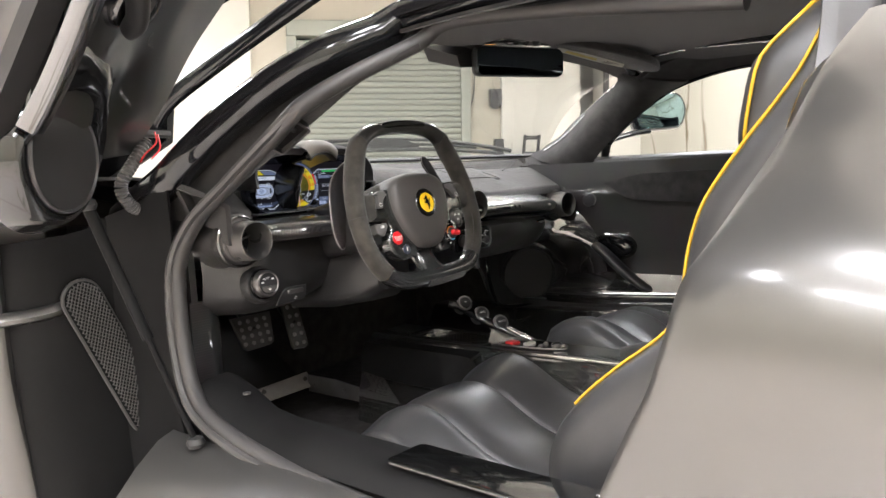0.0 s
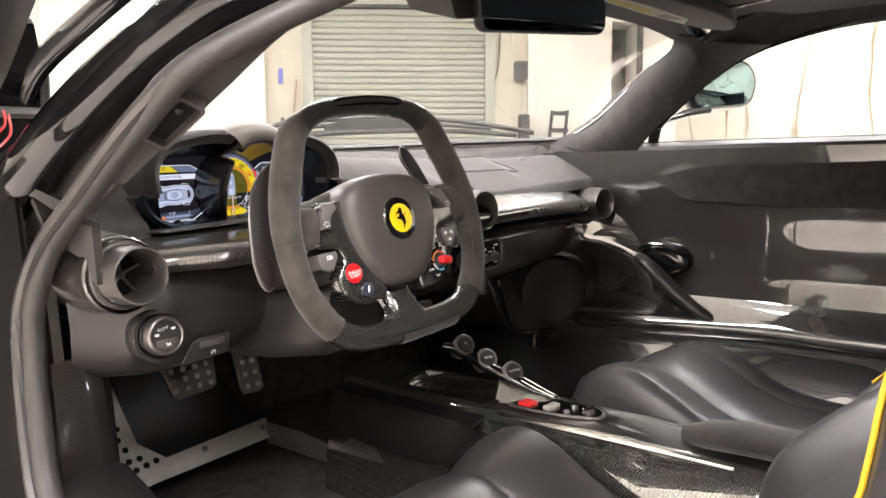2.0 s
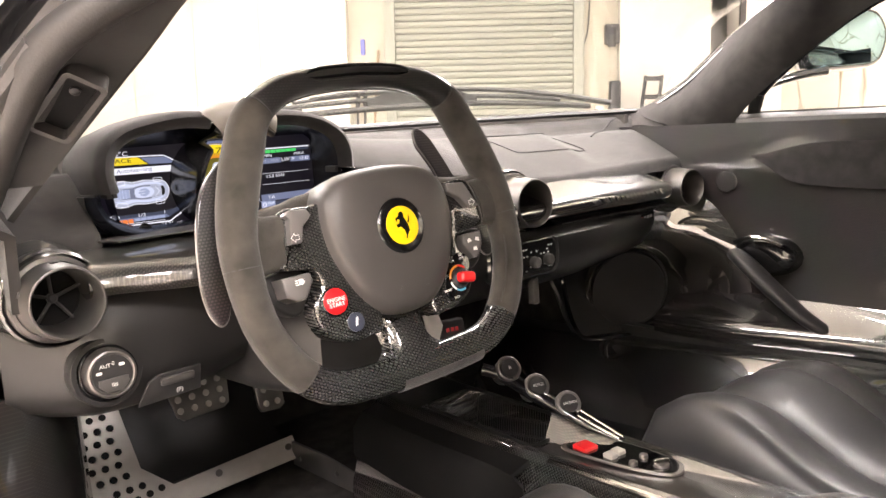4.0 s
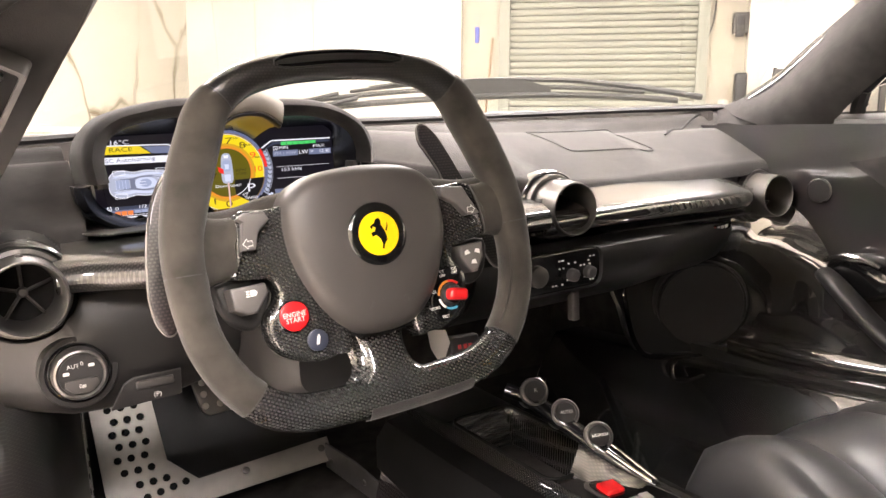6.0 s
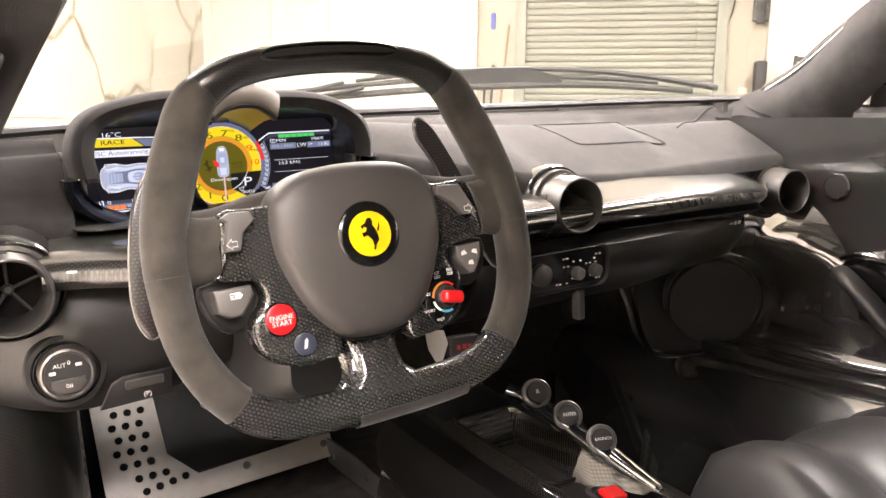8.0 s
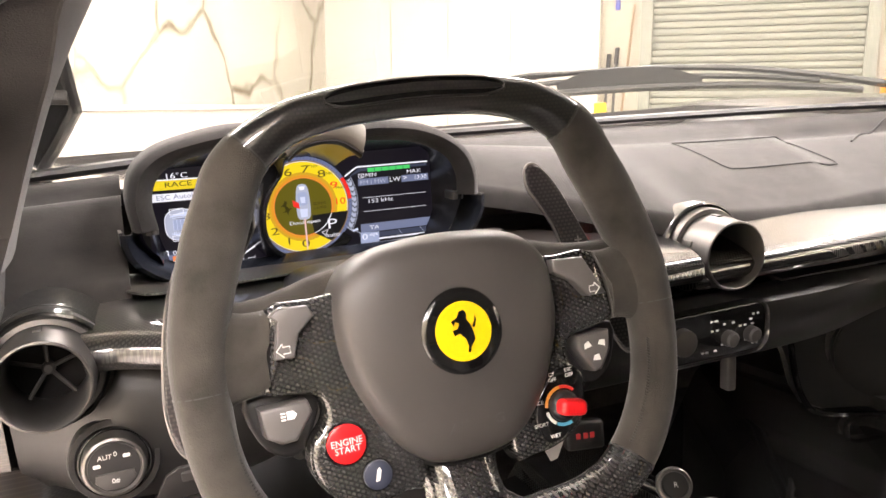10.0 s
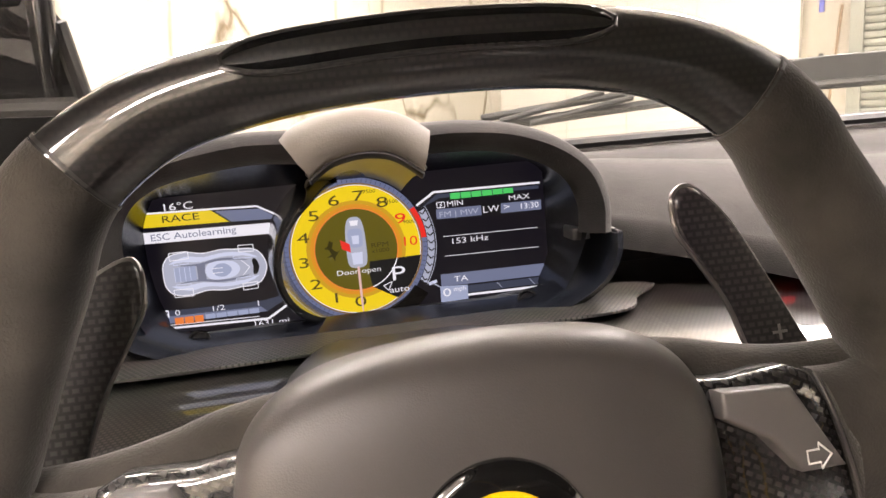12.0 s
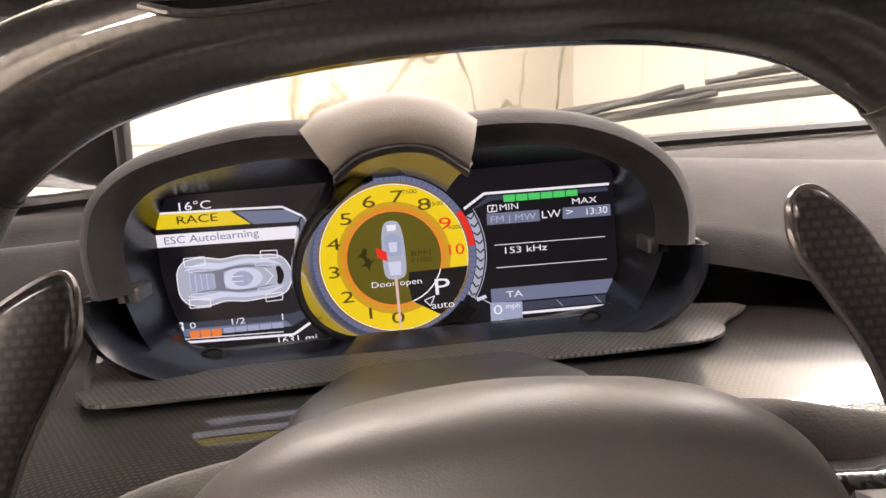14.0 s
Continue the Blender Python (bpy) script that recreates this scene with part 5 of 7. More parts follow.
for p in low_line:
    out = Vector((p.x + 0.368, 0, (p.z - 0.775) * 1.2)).normalized()
    rows.append([p - out * 0.009 + Vector((0, 0.322, 0)), p - out * 0.006 + Vector((0, 0.302, 0)), p - out * 0.002 + Vector((0, 0.290, 0)), p + Vector((0, 0.286, 0)), p + out * 0.003 + Vector((0, 0.290, 0)), p + out * 0.004 + Vector((0, 0.305, 0))])
    if p.z > 0.7215:
        weave[1 if p.x > -0.368 else -1].append([p + out * 0.004 + Vector((0, 0.304, 0)), p + out * 0.006 + Vector((0, 0.33, 0)), p + out * 0.006 + Vector((0, 0.37, 0))])
part("lower_shell", sheet(rows, 0.003), BEZEL, cluster, "smooth dark lower shell of the cluster", 60)
for w in weave.values():
    part("side_weave", sheet(w, 0.003), CARBON_MATT, cluster, "woven dark side of the cluster")
for x in (-0.514, -0.222):
    part("hood_tab", box(x - 0.006, x + 0.006, 0.296, 0.32, 0.762, 0.770, 0.002), PLASTIC_GREY, cluster)
part("trip_button", lathe([(0.0075, -0.003), (0.0075, 0.0012), (0.006, 0.0014), (0.0055, 0.0002), (0.001, 0.0002)], axes((-0.478, 0.312, 0.7215), (1, 0, 0), (0, 0.5, 0.86), (0, -0.86, 0.5)), 24), SATIN, cluster)
part("trip_button", lathe([(0.0075, -0.003), (0.0075, 0.0012), (0.006, 0.0014), (0.0055, 0.0002), (0.001, 0.0002)], axes((-0.258, 0.312, 0.7215), (1, 0, 0), (0, 0.5, 0.86), (0, -0.86, 0.5)), 24), SATIN, cluster)

screen = part("screen", box(-0.146, 0.141, -0.050, 0.054, -0.004, 0.0, 0, SC), glow("black_display", (0.006, 0.005, 0.009)), cluster, "lit display with car diagram, dial and radio page")
E_WHITE, E_GREY, E_DIM = glow("display_white", (0.85, 0.87, 0.95)), glow("display_blue_grey", (0.16, 0.19, 0.30)), glow("display_dim", (0.045, 0.055, 0.09))
E_YELLOW, E_GREEN, E_ORANGE, E_RED = glow("display_yellow", (0.80, 0.62, 0.02)), glow("display_green", (0.06, 0.62, 0.14)), glow("display_orange", (0.85, 0.23, 0.05)), glow("display_red", (0.85, 0.03, 0.02))
E_DIAL, E_DIAL_IN, E_OLIVE, E_BLACK = glow("dial_yellow", (0.88, 0.66, 0.015)), glow("dial_amber", (0.62, 0.36, 0.02)), glow("dial_olive", (0.115, 0.10, 0.006)), glow("dial_black", (0.006, 0.006, 0.007))
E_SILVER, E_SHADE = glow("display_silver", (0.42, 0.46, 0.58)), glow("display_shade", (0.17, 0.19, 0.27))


def flat(poly, level, material, name="shape"):
    """A flat shape of the display; level counts the layers."""
    return part(name, prism([(x * U, y * U) for x, y in poly], 0.00006, 0, SC, None, 0.0001 + level * 0.0001), material, screen)


def line(points, w, level, material, closed=False):
    p = [Vector((x, y, 0)) for x, y in points]
    bm = bmesh.new()
    n = len(p)
    for i in range(n if closed else n - 1):
        a, b = p[i], p[(i + 1) % n]
        d = (b - a).normalized()
        s = Vector((-d.y, d.x, 0)) * w / 2
        bm.faces.new([bm.verts.new(SC @ Vector((q.x * U, q.y * U, 0.00016 + level * 0.0001))) for q in (a - s, b - s, b + s, a + s)])
    return part("line", bm, material, screen)


def say(text, x, y, h, level, material, wide=1.45):
    return part("lettering", words(text, h * U * 1.35, SC @ pose(x * U, y * U, 0.00016 + level * 0.0001), 0.00005, wide), material, screen)


# left page
say("16°C", -116, 42.5, 5.2, 1, E_WHITE)
flat([(-141, 39.4), (-95, 38), (-83.5, 28.8), (-141, 30.4)], 1, E_YELLOW)
say("RACE", -115, 34.6, 5.0, 2, E_BLACK, 1.5)
flat([(-92, 37), (-62, 35.5), (-54, 30), (-55.5, 27.6), (-82, 28.6)], 1, E_GREY)
line([(-141, 40.0), (-95, 38.6), (-64, 37.4), (-53, 31)], 1.3, 2, E_WHITE)
flat([(-141, 27.2), (-56.5, 25.2), (-57.5, 17.6), (-141, 19.6)], 1, E_WHITE)
say("ESC Autolearning", -108, 23.0, 4.7, 2, E_GREY, 1.25)
E_PALE, E_ICE = glow("display_pale_blue", (0.62, 0.68, 0.86)), glow("display_ice", (0.34, 0.40, 0.58))


def blob(points, level, material, n=4, name="shape"):
    return flat([(q.x, q.y) for q in curve([(x, y, 0) for x, y in points], n, True)], level, material, name)


def both(points):
    """A shape of the car seen from above and its mirror image about the car's long axis."""
    return points, [(x, -7.4 - y) for x, y in points]


# the car from above, nose to the right
CA = -3.7
car_o = [(-131.5, CA), (-130.5, 4.5), (-125, 10.0), (-114, 11.0), (-104, 9.2), (-92, 10.4), (-82, 9.6), (-72, 9.0), (-66, 5.4), (-62.5, CA), (-66, -12.8), (-72, -16.4), (-82, -17.0), (-92, -17.8), (-104, -16.6), (-114, -18.4), (-125, -17.4), (-130.5, -11.9)]
blob(car_o, 1, E_SILVER, 4, "car_diagram")
line([(q.x, q.y) for q in curve([(x, y, 0) for x, y in car_o], 4, True)], 0.7, 2, E_WHITE, True)
for pts in both([(-127, 4.0), (-116, 8.2), (-104, 6.6), (-90, 8.2), (-76, 6.6), (-68, 2.4), (-78, 4.8), (-92, 5.4), (-106, 3.4), (-118, 4.6)]):
    blob(pts, 2, E_PALE, 3)
for pts in both([(-122, 2.6), (-108, 2.4), (-96, 4.4), (-84, 4.0), (-74, 1.2), (-84, 2.6), (-96, 2.8), (-108, 0.8)]):
    blob(pts, 3, E_SHADE, 3)
blob([(-104, CA), (-101, 1.6), (-93, 2.8), (-84, 1.2), (-80.5, CA), (-84, -8.6), (-93, -10.2), (-101, -9.0)], 3, E_PALE, 4, "canopy")
blob([(-99, CA), (-96, 0.2), (-90, 0.6), (-86, CA), (-90, -8.0), (-96, -7.6)], 4, E_ICE, 4)
flat([(-124, 1.2), (-110, 1.8), (-110, -9.2), (-124, -8.6)], 3, E_ICE)
flat([(-109, 2.6), (-103.5, 2.2), (-103.5, -9.6), (-109, -10.0)], 3, E_SHADE)
for k in range(4):
    line([(-124 + 3.4 * k, 1.2), (-124 + 3.4 * k, -8.6)], 0.4, 4, E_PALE)
for y in (CA - 1.6, CA + 1.6):
    line([(-99, y), (-92, y)], 0.5, 5, E_WHITE)
blob([(-71.5, CA), (-72, 1.0), (-69.5, 1.6), (-67.5, CA), (-69.5, -9.0), (-72, -8.4)], 3, E_BLACK, 3)
line([(-79, 1.5), (-74, CA), (-79, -8.9)], 0.5, 4, E_WHITE)
for pts in both([(-80, 7.4), (-70, 7.0), (-70, 11.6), (-80, 12.0)]):
    line(pts, 0.6, 5, E_WHITE, True)
for pts in both([(-126, 6.4), (-113.5, 6.8), (-113.5, 11.8), (-126, 11.6)]):
    line(pts, 0.6, 5, E_WHITE, True)
for pts in both([(-124, 3.0), (-114, 3.2), (-114, 5.2), (-124, 5.0)]):
    line(pts, 0.5, 5, E_PALE, True)
for pts in both([(-84, 3.2), (-72, 2.8), (-72, 5.0), (-84, 5.2)]):
    line(pts, 0.5, 5, E_PALE, True)
# fuel
flat([(-142, -27.6), (-78, -28.6), (-66, -28.2), (-50, -25.0), (-48, -27.0), (-66, -36.2), (-142, -36.6)], 1, E_DIM)
flat([(-142, -31.6), (-70, -32.4), (-66, -36.2), (-142, -36.8)], 2, E_GREY)
flat(rounded(-136, -131.6, -32.6, -27.2, 0.6), 3, E_WHITE)
flat(rounded(-135.2, -132.4, -29.8, -28.2, 0.3), 4, E_DIM)
for txt, x in (("0", -126), ("1/2", -99), ("1", -71.5)):
    say(txt, x, -30.0, 4.0, 3, E_WHITE)
for k in range(3):
    flat([(-128.5 + 6.6 * k, -33.2), (-122.6 + 6.6 * k, -33.2), (-122.6 + 6.6 * k, -38.2), (-128.5 + 6.6 * k, -38.2)], 3, E_ORANGE)
for k in range(5):
    flat([(-108 + 7.4 * k, -33.2), (-101.2 + 7.4 * k, -33.2), (-101.2 + 7.4 * k, -36.6), (-108 + 7.4 * k, -36.6)], 3, E_ICE)
line([(-142, -37.6), (-72, -39.2)], 0.6, 3, E_WHITE)
line([(-140, -39.8), (-66, -41.6), (-47, -30.6)], 1.6, 2, E_WHITE)
say("1631 mi", -64.5, -44.6, 4.3, 3, E_WHITE, 1.35)
# right page
line([(45, 26), (58, 34.2), (135, 33.2)], 1.6, 1, E_WHITE)
flat([(48, 24), (60, 32.4), (134, 31.4), (134, 29), (62, 29.6)], 1, E_DIM)
for k in range(6):
    x0 = 69.5 + 7.7 * k
    flat([(x0, 32.2 - 0.1 * k), (x0 + 7.1, 32.1 - 0.1 * k), (x0 + 7.1, 27.8), (x0, 28.0)], 2, E_GREEN)
line([(59.5, 26.6), (65, 26.6), (65, 22.8), (59.5, 22.8)], 0.6, 2, E_WHITE, True)
line([(63.0, 26.0), (61.6, 24.6), (63.0, 24.6), (61.6, 23.2)], 0.5, 2, E_WHITE)
say("MIN", 72.5, 24.7, 3.9, 2, E_WHITE, 1.3)
say("MAX", 119, 24.3, 3.9, 2, E_WHITE, 1.4)
flat([(58.5, 21.8), (135, 20.8), (135, 13.8), (58.5, 14.8)], 1, E_GREY)
flat([(91, 22.6), (105.5, 22.6), (105, 12.8), (91, 13.2)], 2, E_BLACK)
say("FM | MW", 74.5, 17.6, 4.2, 2, E_SILVER, 1.3)
say("LW", 98, 17.8, 5.0, 3, E_WHITE, 1.2)
say(">", 109.5, 18.0, 4.6, 2, E_WHITE)
say("13:30", 126, 17.4, 4.4, 2, E_WHITE, 1.1)
line([(62, 2), (131, 1)], 0.45, 1, E_WHITE)
line([(62, -12.2), (131, -13.2)], 0.45, 1, E_WHITE)
say("153 kHz", 80.5, -2.2, 4.2, 1, E_WHITE)
flat([(57.5, -25.2), (134, -25.8), (134, -34.6), (57.5, -34.0)], 1, E_GREY)
say("TA", 72, -29.8, 4.2, 2, E_WHITE)
flat([(75, -35.4), (135, -35.6), (135, -40.6), (75, -40.6)], 1, E_DIM)
for x in (98, 122):
    line([(x, -35.6), (x + 4, -40.4)], 0.4, 2, E_SILVER)
line([(76, -42.2), (133, -42.6)], 1.7, 2, E_WHITE)
flat([(56.5, -33.8), (76.5, -34.8), (76, -51), (56, -50.4)], 2, E_ICE)
say("0", 61, -39.0, 6.4, 3, E_WHITE, 1.5)
say("mph", 70.5, -37.0, 3.6, 3, E_WHITE, 1.1)
say("0", 62.5, -47.0, 4.0, 3, E_WHITE, 1.5)
say("km/h", 70.5, -46.8, 3.3, 3, E_WHITE, 1.1)
line([(45, -28.5), (52, -31.0), (57, -34.5)], 0.8, 1, E_SILVER)
line([(48.5, -31), (54.5, -29.4)], 2.2, 1, E_PALE)
# band of chevrons round the dial
chev = [(math.cos(radians(a)) * r, math.sin(radians(a)) * r) for r, seq in ((50.6, range(-32, 27, 3)), (55.4, range(25, -33, -3))) for a in seq]
flat(chev, 1, E_SILVER)
for k in range(10):
    a = radians(23 - 5.9 * k)
    c, s_ = math.cos(a), math.sin(a)
    line([(50.8 * c - 0.6 * s_, 50.8 * s_ + 0.6 * c + 0.8), (53 * c, 53 * s_ - 1.2), (55.2 * c, 55.2 * s_ + 0.8)], 0.9, 2, E_BLACK)
line([(math.cos(radians(a)) * 56.6, math.sin(radians(a)) * 56.6) for a in range(-33, 28, 4)], 0.5, 1, E_SILVER)


# the dial: drawn on the display, inside a dark ring that stands out on its open side
def ring_sheet(prof, name, material, label, a0=100, a1=322):
    rows = []
    for k in range(61):
        a = lerp(a0, a1, k / 60)
        d = 0.004 * ease(k / 8) * ease((60 - k) / 16) + 0.068 * max(0.0, math.cos(radians(a - 160))) ** 0.8 * ease(k / 8)
        rows.append([SC @ Vector((math.cos(radians(a)) * r, math.sin(radians(a)) * r, 0.0008 + h * d)) for r, h in prof])
    return part(name, sheet(rows, 0.0012), material, cluster, label, 60)


DIAL_RING = mat("dark_chrome_ring", (0.012, 0.012, 0.012), 0.22, coat=0.6, vary=0.05)
# The olive gold puts the yellow dial's reflection into the base colour.
OLIVE = mat("satin_metal_dial_reflection", (0.30, 0.27, 0.13), 0.32, metal=0.75, vary=0.15, scale=20)
ring_sheet([(0.0505, 0.0), (0.0503, 0.25), (0.0495, 0.6), (0.0488, 1.0)], "dial_wall", DIAL_RING, "dark inner wall of the dial's hood")
ring_sheet([(0.0488, 1.0), (0.0494, 1.015), (0.0508, 1.0), (0.0535, 0.80), (0.0570, 0.40), (0.0600, 0.0)], "dial_ring", DIAL_RING, "dark hood that stands out round the dial")
rows = []
for k, q in enumerate(cl_):
    a = radians(lerp(128, 47, k / (len(cl_) - 1)))
    p = SC @ Vector((math.cos(a) * 0.0512, math.sin(a) * 0.0512, 0.002))
    e = q + Vector((0, 0.279, -0.0015))
    rows.append([p, p.lerp(e, 0.33) + Vector((0, 0, 0.0018)), p.lerp(e, 0.66) + Vector((0, 0, 0.0024)), e])
part("dial_crescent", sheet(rows, 0.0015), OLIVE, cluster, "satin panel above the dial, the yellow dial's reflection put into its colour", 60)
DC = SC @ pose(0, 0, 0.0008)
dial = part("rev_counter", prism(disc(0, 0, 0.0502, 72), 0.0001, 0, DC, None, -0.0002), glow("dial_rim_blue", (0.14, 0.17, 0.30)), cluster, "lit yellow rev counter")


def dpart(poly, level, material, name="shape"):
    return part(name, prism([(x * U, y * U) for x, y in poly], 0.00006, 0, DC, None, level * 0.00012), material, dial)


def dsay(text, x, y, h, level, material, wide=1.3):
    return part("lettering", words(text, h * U * 1.35, DC @ pose(x * U, y * U, 0.0001 + level * 0.00012), 0.00005, wide), material, dial)


def ringlet(r0, r1, level, material, a0=0, a1=360, name="shape"):
    bm = bmesh.new()
    n = 72
    vs = [[bm.verts.new(DC @ Vector((math.cos(radians(lerp(a0, a1, k / n))) * r * U, math.sin(radians(lerp(a0, a1, k / n))) * r * U, level * 0.00012 + 0.00006))) for r in (r0, r1)] for k in range(n + 1)]
    for p, q in zip(vs, vs[1:]):
        bm.faces.new((p[0], p[1], q[1], q[0]))
    return part(name, bm, material, dial)


tick = bmesh.new()
for k in range(90):
    a = 2 * math.pi * k / 90
    r0, r1 = (47.2, 49.8) if k % 5 else (46.4, 49.8)
    c, s = math.cos(a), math.sin(a)
    tick.faces.new([tick.verts.new(DC @ Vector(((r * c - q * s) * U, (r * s + q * c) * U, 0.0004))) for r, q in ((r0, -0.2), (r1, -0.2), (r1, 0.2), (r0, 0.2))])
part("ticks", tick, E_DIM, dial)
dpart(disc(0, 0, 46.6, 72), 3, glow("dial_brown", (0.22, 0.13, 0.04)), "dial_edge")
dpart(disc(0, 0, 45.4, 72), 4, E_WHITE)
dpart(disc(0, 0, 44.9, 72), 5, E_DIAL, "dial_face")
dpart(disc(0, 0, 34.6, 64), 6, E_DIAL_IN)
dpart(disc(0, 0, 32.0, 64), 7, glow("dial_orange", (0.72, 0.30, 0.02)))
dpart(disc(0, 0, 29.4, 64), 8, E_ORANGE)
dpart(disc(0, 0, 28.6, 64), 9, E_OLIVE, "dial_centre")
ringlet(46.4, 50.0, 6, E_RED, 4, 31, "red_zone")
NUM = glow("numeral_dark", (0.085, 0.060, 0.012))
for k in range(11):
    a = radians(-91.5 - 26.6 * k)
    dsay(str(k), 37.4 * math.cos(a), 37.4 * math.sin(a), 7.6 if k < 10 else 7.0, 9, E_RED if k > 8 else NUM, 1.75 if k < 10 else 1.3)
for txt, a in (("7500", 72), ("8500", 48), ("9000", 22)):
    dsay(txt, 41.6 * math.cos(radians(a)), 41.6 * math.sin(radians(a)), 2.6, 9, NUM, 1.3)
MARK = glow("mark_dark", (0.03, 0.026, 0.002))
dsay("RPM", 16.5, 1.6, 3.6, 10, MARK, 1.4)
dsay("x1000", 16.5, -2.4, 2.9, 10, MARK, 1.3)
mark = [(-21, -3.4), (-17.6, -1.4), (-19, 2.0), (-22.4, 2.8), (-19.6, 4.8), (-18.2, 8.2), (-15.6, 6.8), (-17, 2.8), (-14.2, 0), (-11.6, 0.6), (-15, -3.4), (-15.6, -6.8), (-17, -3.4)]
dpart(mark, 10, MARK, "emblem_mark")
# open-door picture in the middle of the dial
car_c = [(q.x, q.y) for q in curve([(-6.6, -9, 0), (-7.0, 3, 0), (-6.2, 16, 0), (-3.4, 22.4, 0), (3.4, 22.4, 0), (6.2, 16, 0), (7.0, 3, 0), (6.6, -9, 0), (3.4, -12.6, 0), (-3.4, -12.6, 0)], 4, True)]
dpart(car_c, 10, E_SILVER, "car_symbol")
dpart([(q.x, q.y) for q in curve([(-4.4, 14, 0), (4.4, 14, 0), (4.8, 6, 0), (3.6, 2, 0), (-3.6, 2, 0), (-4.8, 6, 0)], 4, True)], 11, E_ICE)
dpart([(-3.0, 20.6), (3.0, 20.6), (2.4, 17.0), (-2.4, 17.0)], 11, E_WHITE)
dpart([(-4.0, -2.0), (4.0, -2.0), (3.2, -10.4), (-3.2, -10.4)], 11, E_PALE)
dpart([(-2.6, 10), (2.6, 10), (2.2, 4.0), (-2.2, 4.0)], 12, E_PALE)
dpart([(-4.4, 4.4), (-10.8, 8.0), (-10.0, 1.4), (-4.0, -1.6)], 13, E_RED, "open_door_symbol")
dsay("Door open", 0, -15.4, 3.8, 13, E_WHITE, 1.35)
sect = [(8, -9.4), (44.6, -8.6)] + [(math.cos(radians(a)) * 45.2, math.sin(radians(a)) * 45.2) for a in range(-12, -60, -4)] + [(8.5, -27.5), (7.2, -18)]
dpart(sect, 11, E_BLACK, "gear_field")
ringlet(28.6, 29.4, 12, E_WHITE, -72, -18)
dsay("P", 27.2, -20.6, 10.6, 13, E_WHITE, 1.5)
dsay("auto", 27.2, -31.6, 4.6, 13, E_WHITE, 1.3)
tri = bmesh.new()
for a, b in (((16.0, -27.6), (19.4, -31.4)), ((19.4, -31.4), (22.4, -25.4)), ((22.4, -25.4), (16.0, -27.6))):
    tube([DC @ Vector((x * U, y * U, 0.0022)) for x, y in (a, b)], 0.0003, 5, bm=tri)
part("triangle", tri, E_WHITE, dial)
part("needle", loft([[DC @ Vector((x * U, y * U, z)) for x, z in ((-w, 0.0022), (w, 0.0022), (w, 0.0028), (-w, 0.0028))] for y, w in ((-12, 0.9), (-38, 0.75), (-46, 0.2))]), glow("needle_pink", (0.75, 0.50, 0.48)), dial)
# warning lamps on the dash, seen beside the paddle
for x, z, mm in ((-0.064, 0.747, E_ORANGE), (-0.053, 0.744, E_RED)):
    lampm = facing((x, 0.33, z), (-0.15, -1, 0.1))
    solo("warning_lamp", prism(rounded(-0.005, 0.005, -0.004, 0.004, 0.001), 0.002, 0.0005, lampm), mm, "small lit warning lamp on the dashboard", "warning lamp", "warning lamps")

# ---- steering wheel ----
# Local axes in the rim's middle plane: x across, y up the wheel, z towards the driver.
WM = axes((-0.346, 0.0269, 0.7212), (1, 0, 0), (0, 0.236, 0.972), (0, -0.972, 0.236)) @ pose(0, 0, 0, 0, 0, 1.3)
wheel = thing("steering_wheel", "flat-bottomed steering wheel in grey suede and carbon", "steering wheel")
# centre line of the rim and its half width
half = [(0.0, 0.1520, 0.0128), (0.036, 0.1505, 0.0128), (0.062, 0.1472, 0.0132), (0.085, 0.1410, 0.0140), (0.106, 0.1285, 0.0155), (0.118, 0.115, 0.0172), (0.1255, 0.098, 0.0180), (0.1335, 0.080, 0.0184),
        (0.141, 0.060, 0.0182), (0.1475, 0.040, 0.0176), (0.152, 0.020, 0.0170), (0.154, 0.0, 0.0164), (0.154, -0.024, 0.0156), (0.1525, -0.042, 0.0150), (0.149, -0.060, 0.0150), (0.1425, -0.078, 0.0152),
        (0.132, -0.097, 0.0155), (0.120, -0.1115, 0.0158), (0.109, -0.121, 0.0160), (0.095, -0.128, 0.0161), (0.075, -0.133, 0.0162), (0.04, -0.135, 0.0163)]
full = half + [(0.0, -0.1355, 0.0163)] + [(-x, y, w) for x, y, w in half[:0:-1]]
rim = curve(full, 8, True)
N = len(rim)


def rim_ring(i, grow=0.0, sides=18):
    p = rim[i % N]
    t = rim[(i + 1) % N] - rim[(i - 1) % N]
    out = Vector((t.y, -t.x, 0)).normalized()
    if out.dot(Vector((p.x, p.y, 0))) < 0:
        out = -out
    w, d = p.z + grow, 0.0165 + grow
    c0 = Vector((p.x, p.y, 0.004 * ease((p.y - 0.10) / 0.05)))
    ring = []
    for k in range(sides):
        a2 = 2 * math.pi * k / sides
        c, s = math.cos(a2), math.sin(a2)
        c, s = c * (1 + 0.10 * s * s), s * (1 + 0.10 * c * c)
        ring.append(WM @ (c0 + out * (w * c) + Vector((0, 0, d * s))))
    return ring


def rim_part(i0, i1, name, material, label, grow=0.0):
    return part(name, loft([rim_ring(i, grow, 40) for i in range(i0, i1 + 1)]), material, wheel, label)


top_e, low_e = 33, 136
rim_part(-top_e, top_e, "rim_top", CARBON_RIM, "gloss carbon top of the rim", -0.0004)
rim_part(top_e, low_e, "rim_grip", SUEDE_RIM, "grey suede grip")
rim_part(N - low_e, N - top_e, "rim_grip", SUEDE_RIM, "grey suede grip")
rim_part(low_e, N - low_e, "rim_bottom", CARBON_WHEEL, "gloss carbon lower rim", -0.0004)
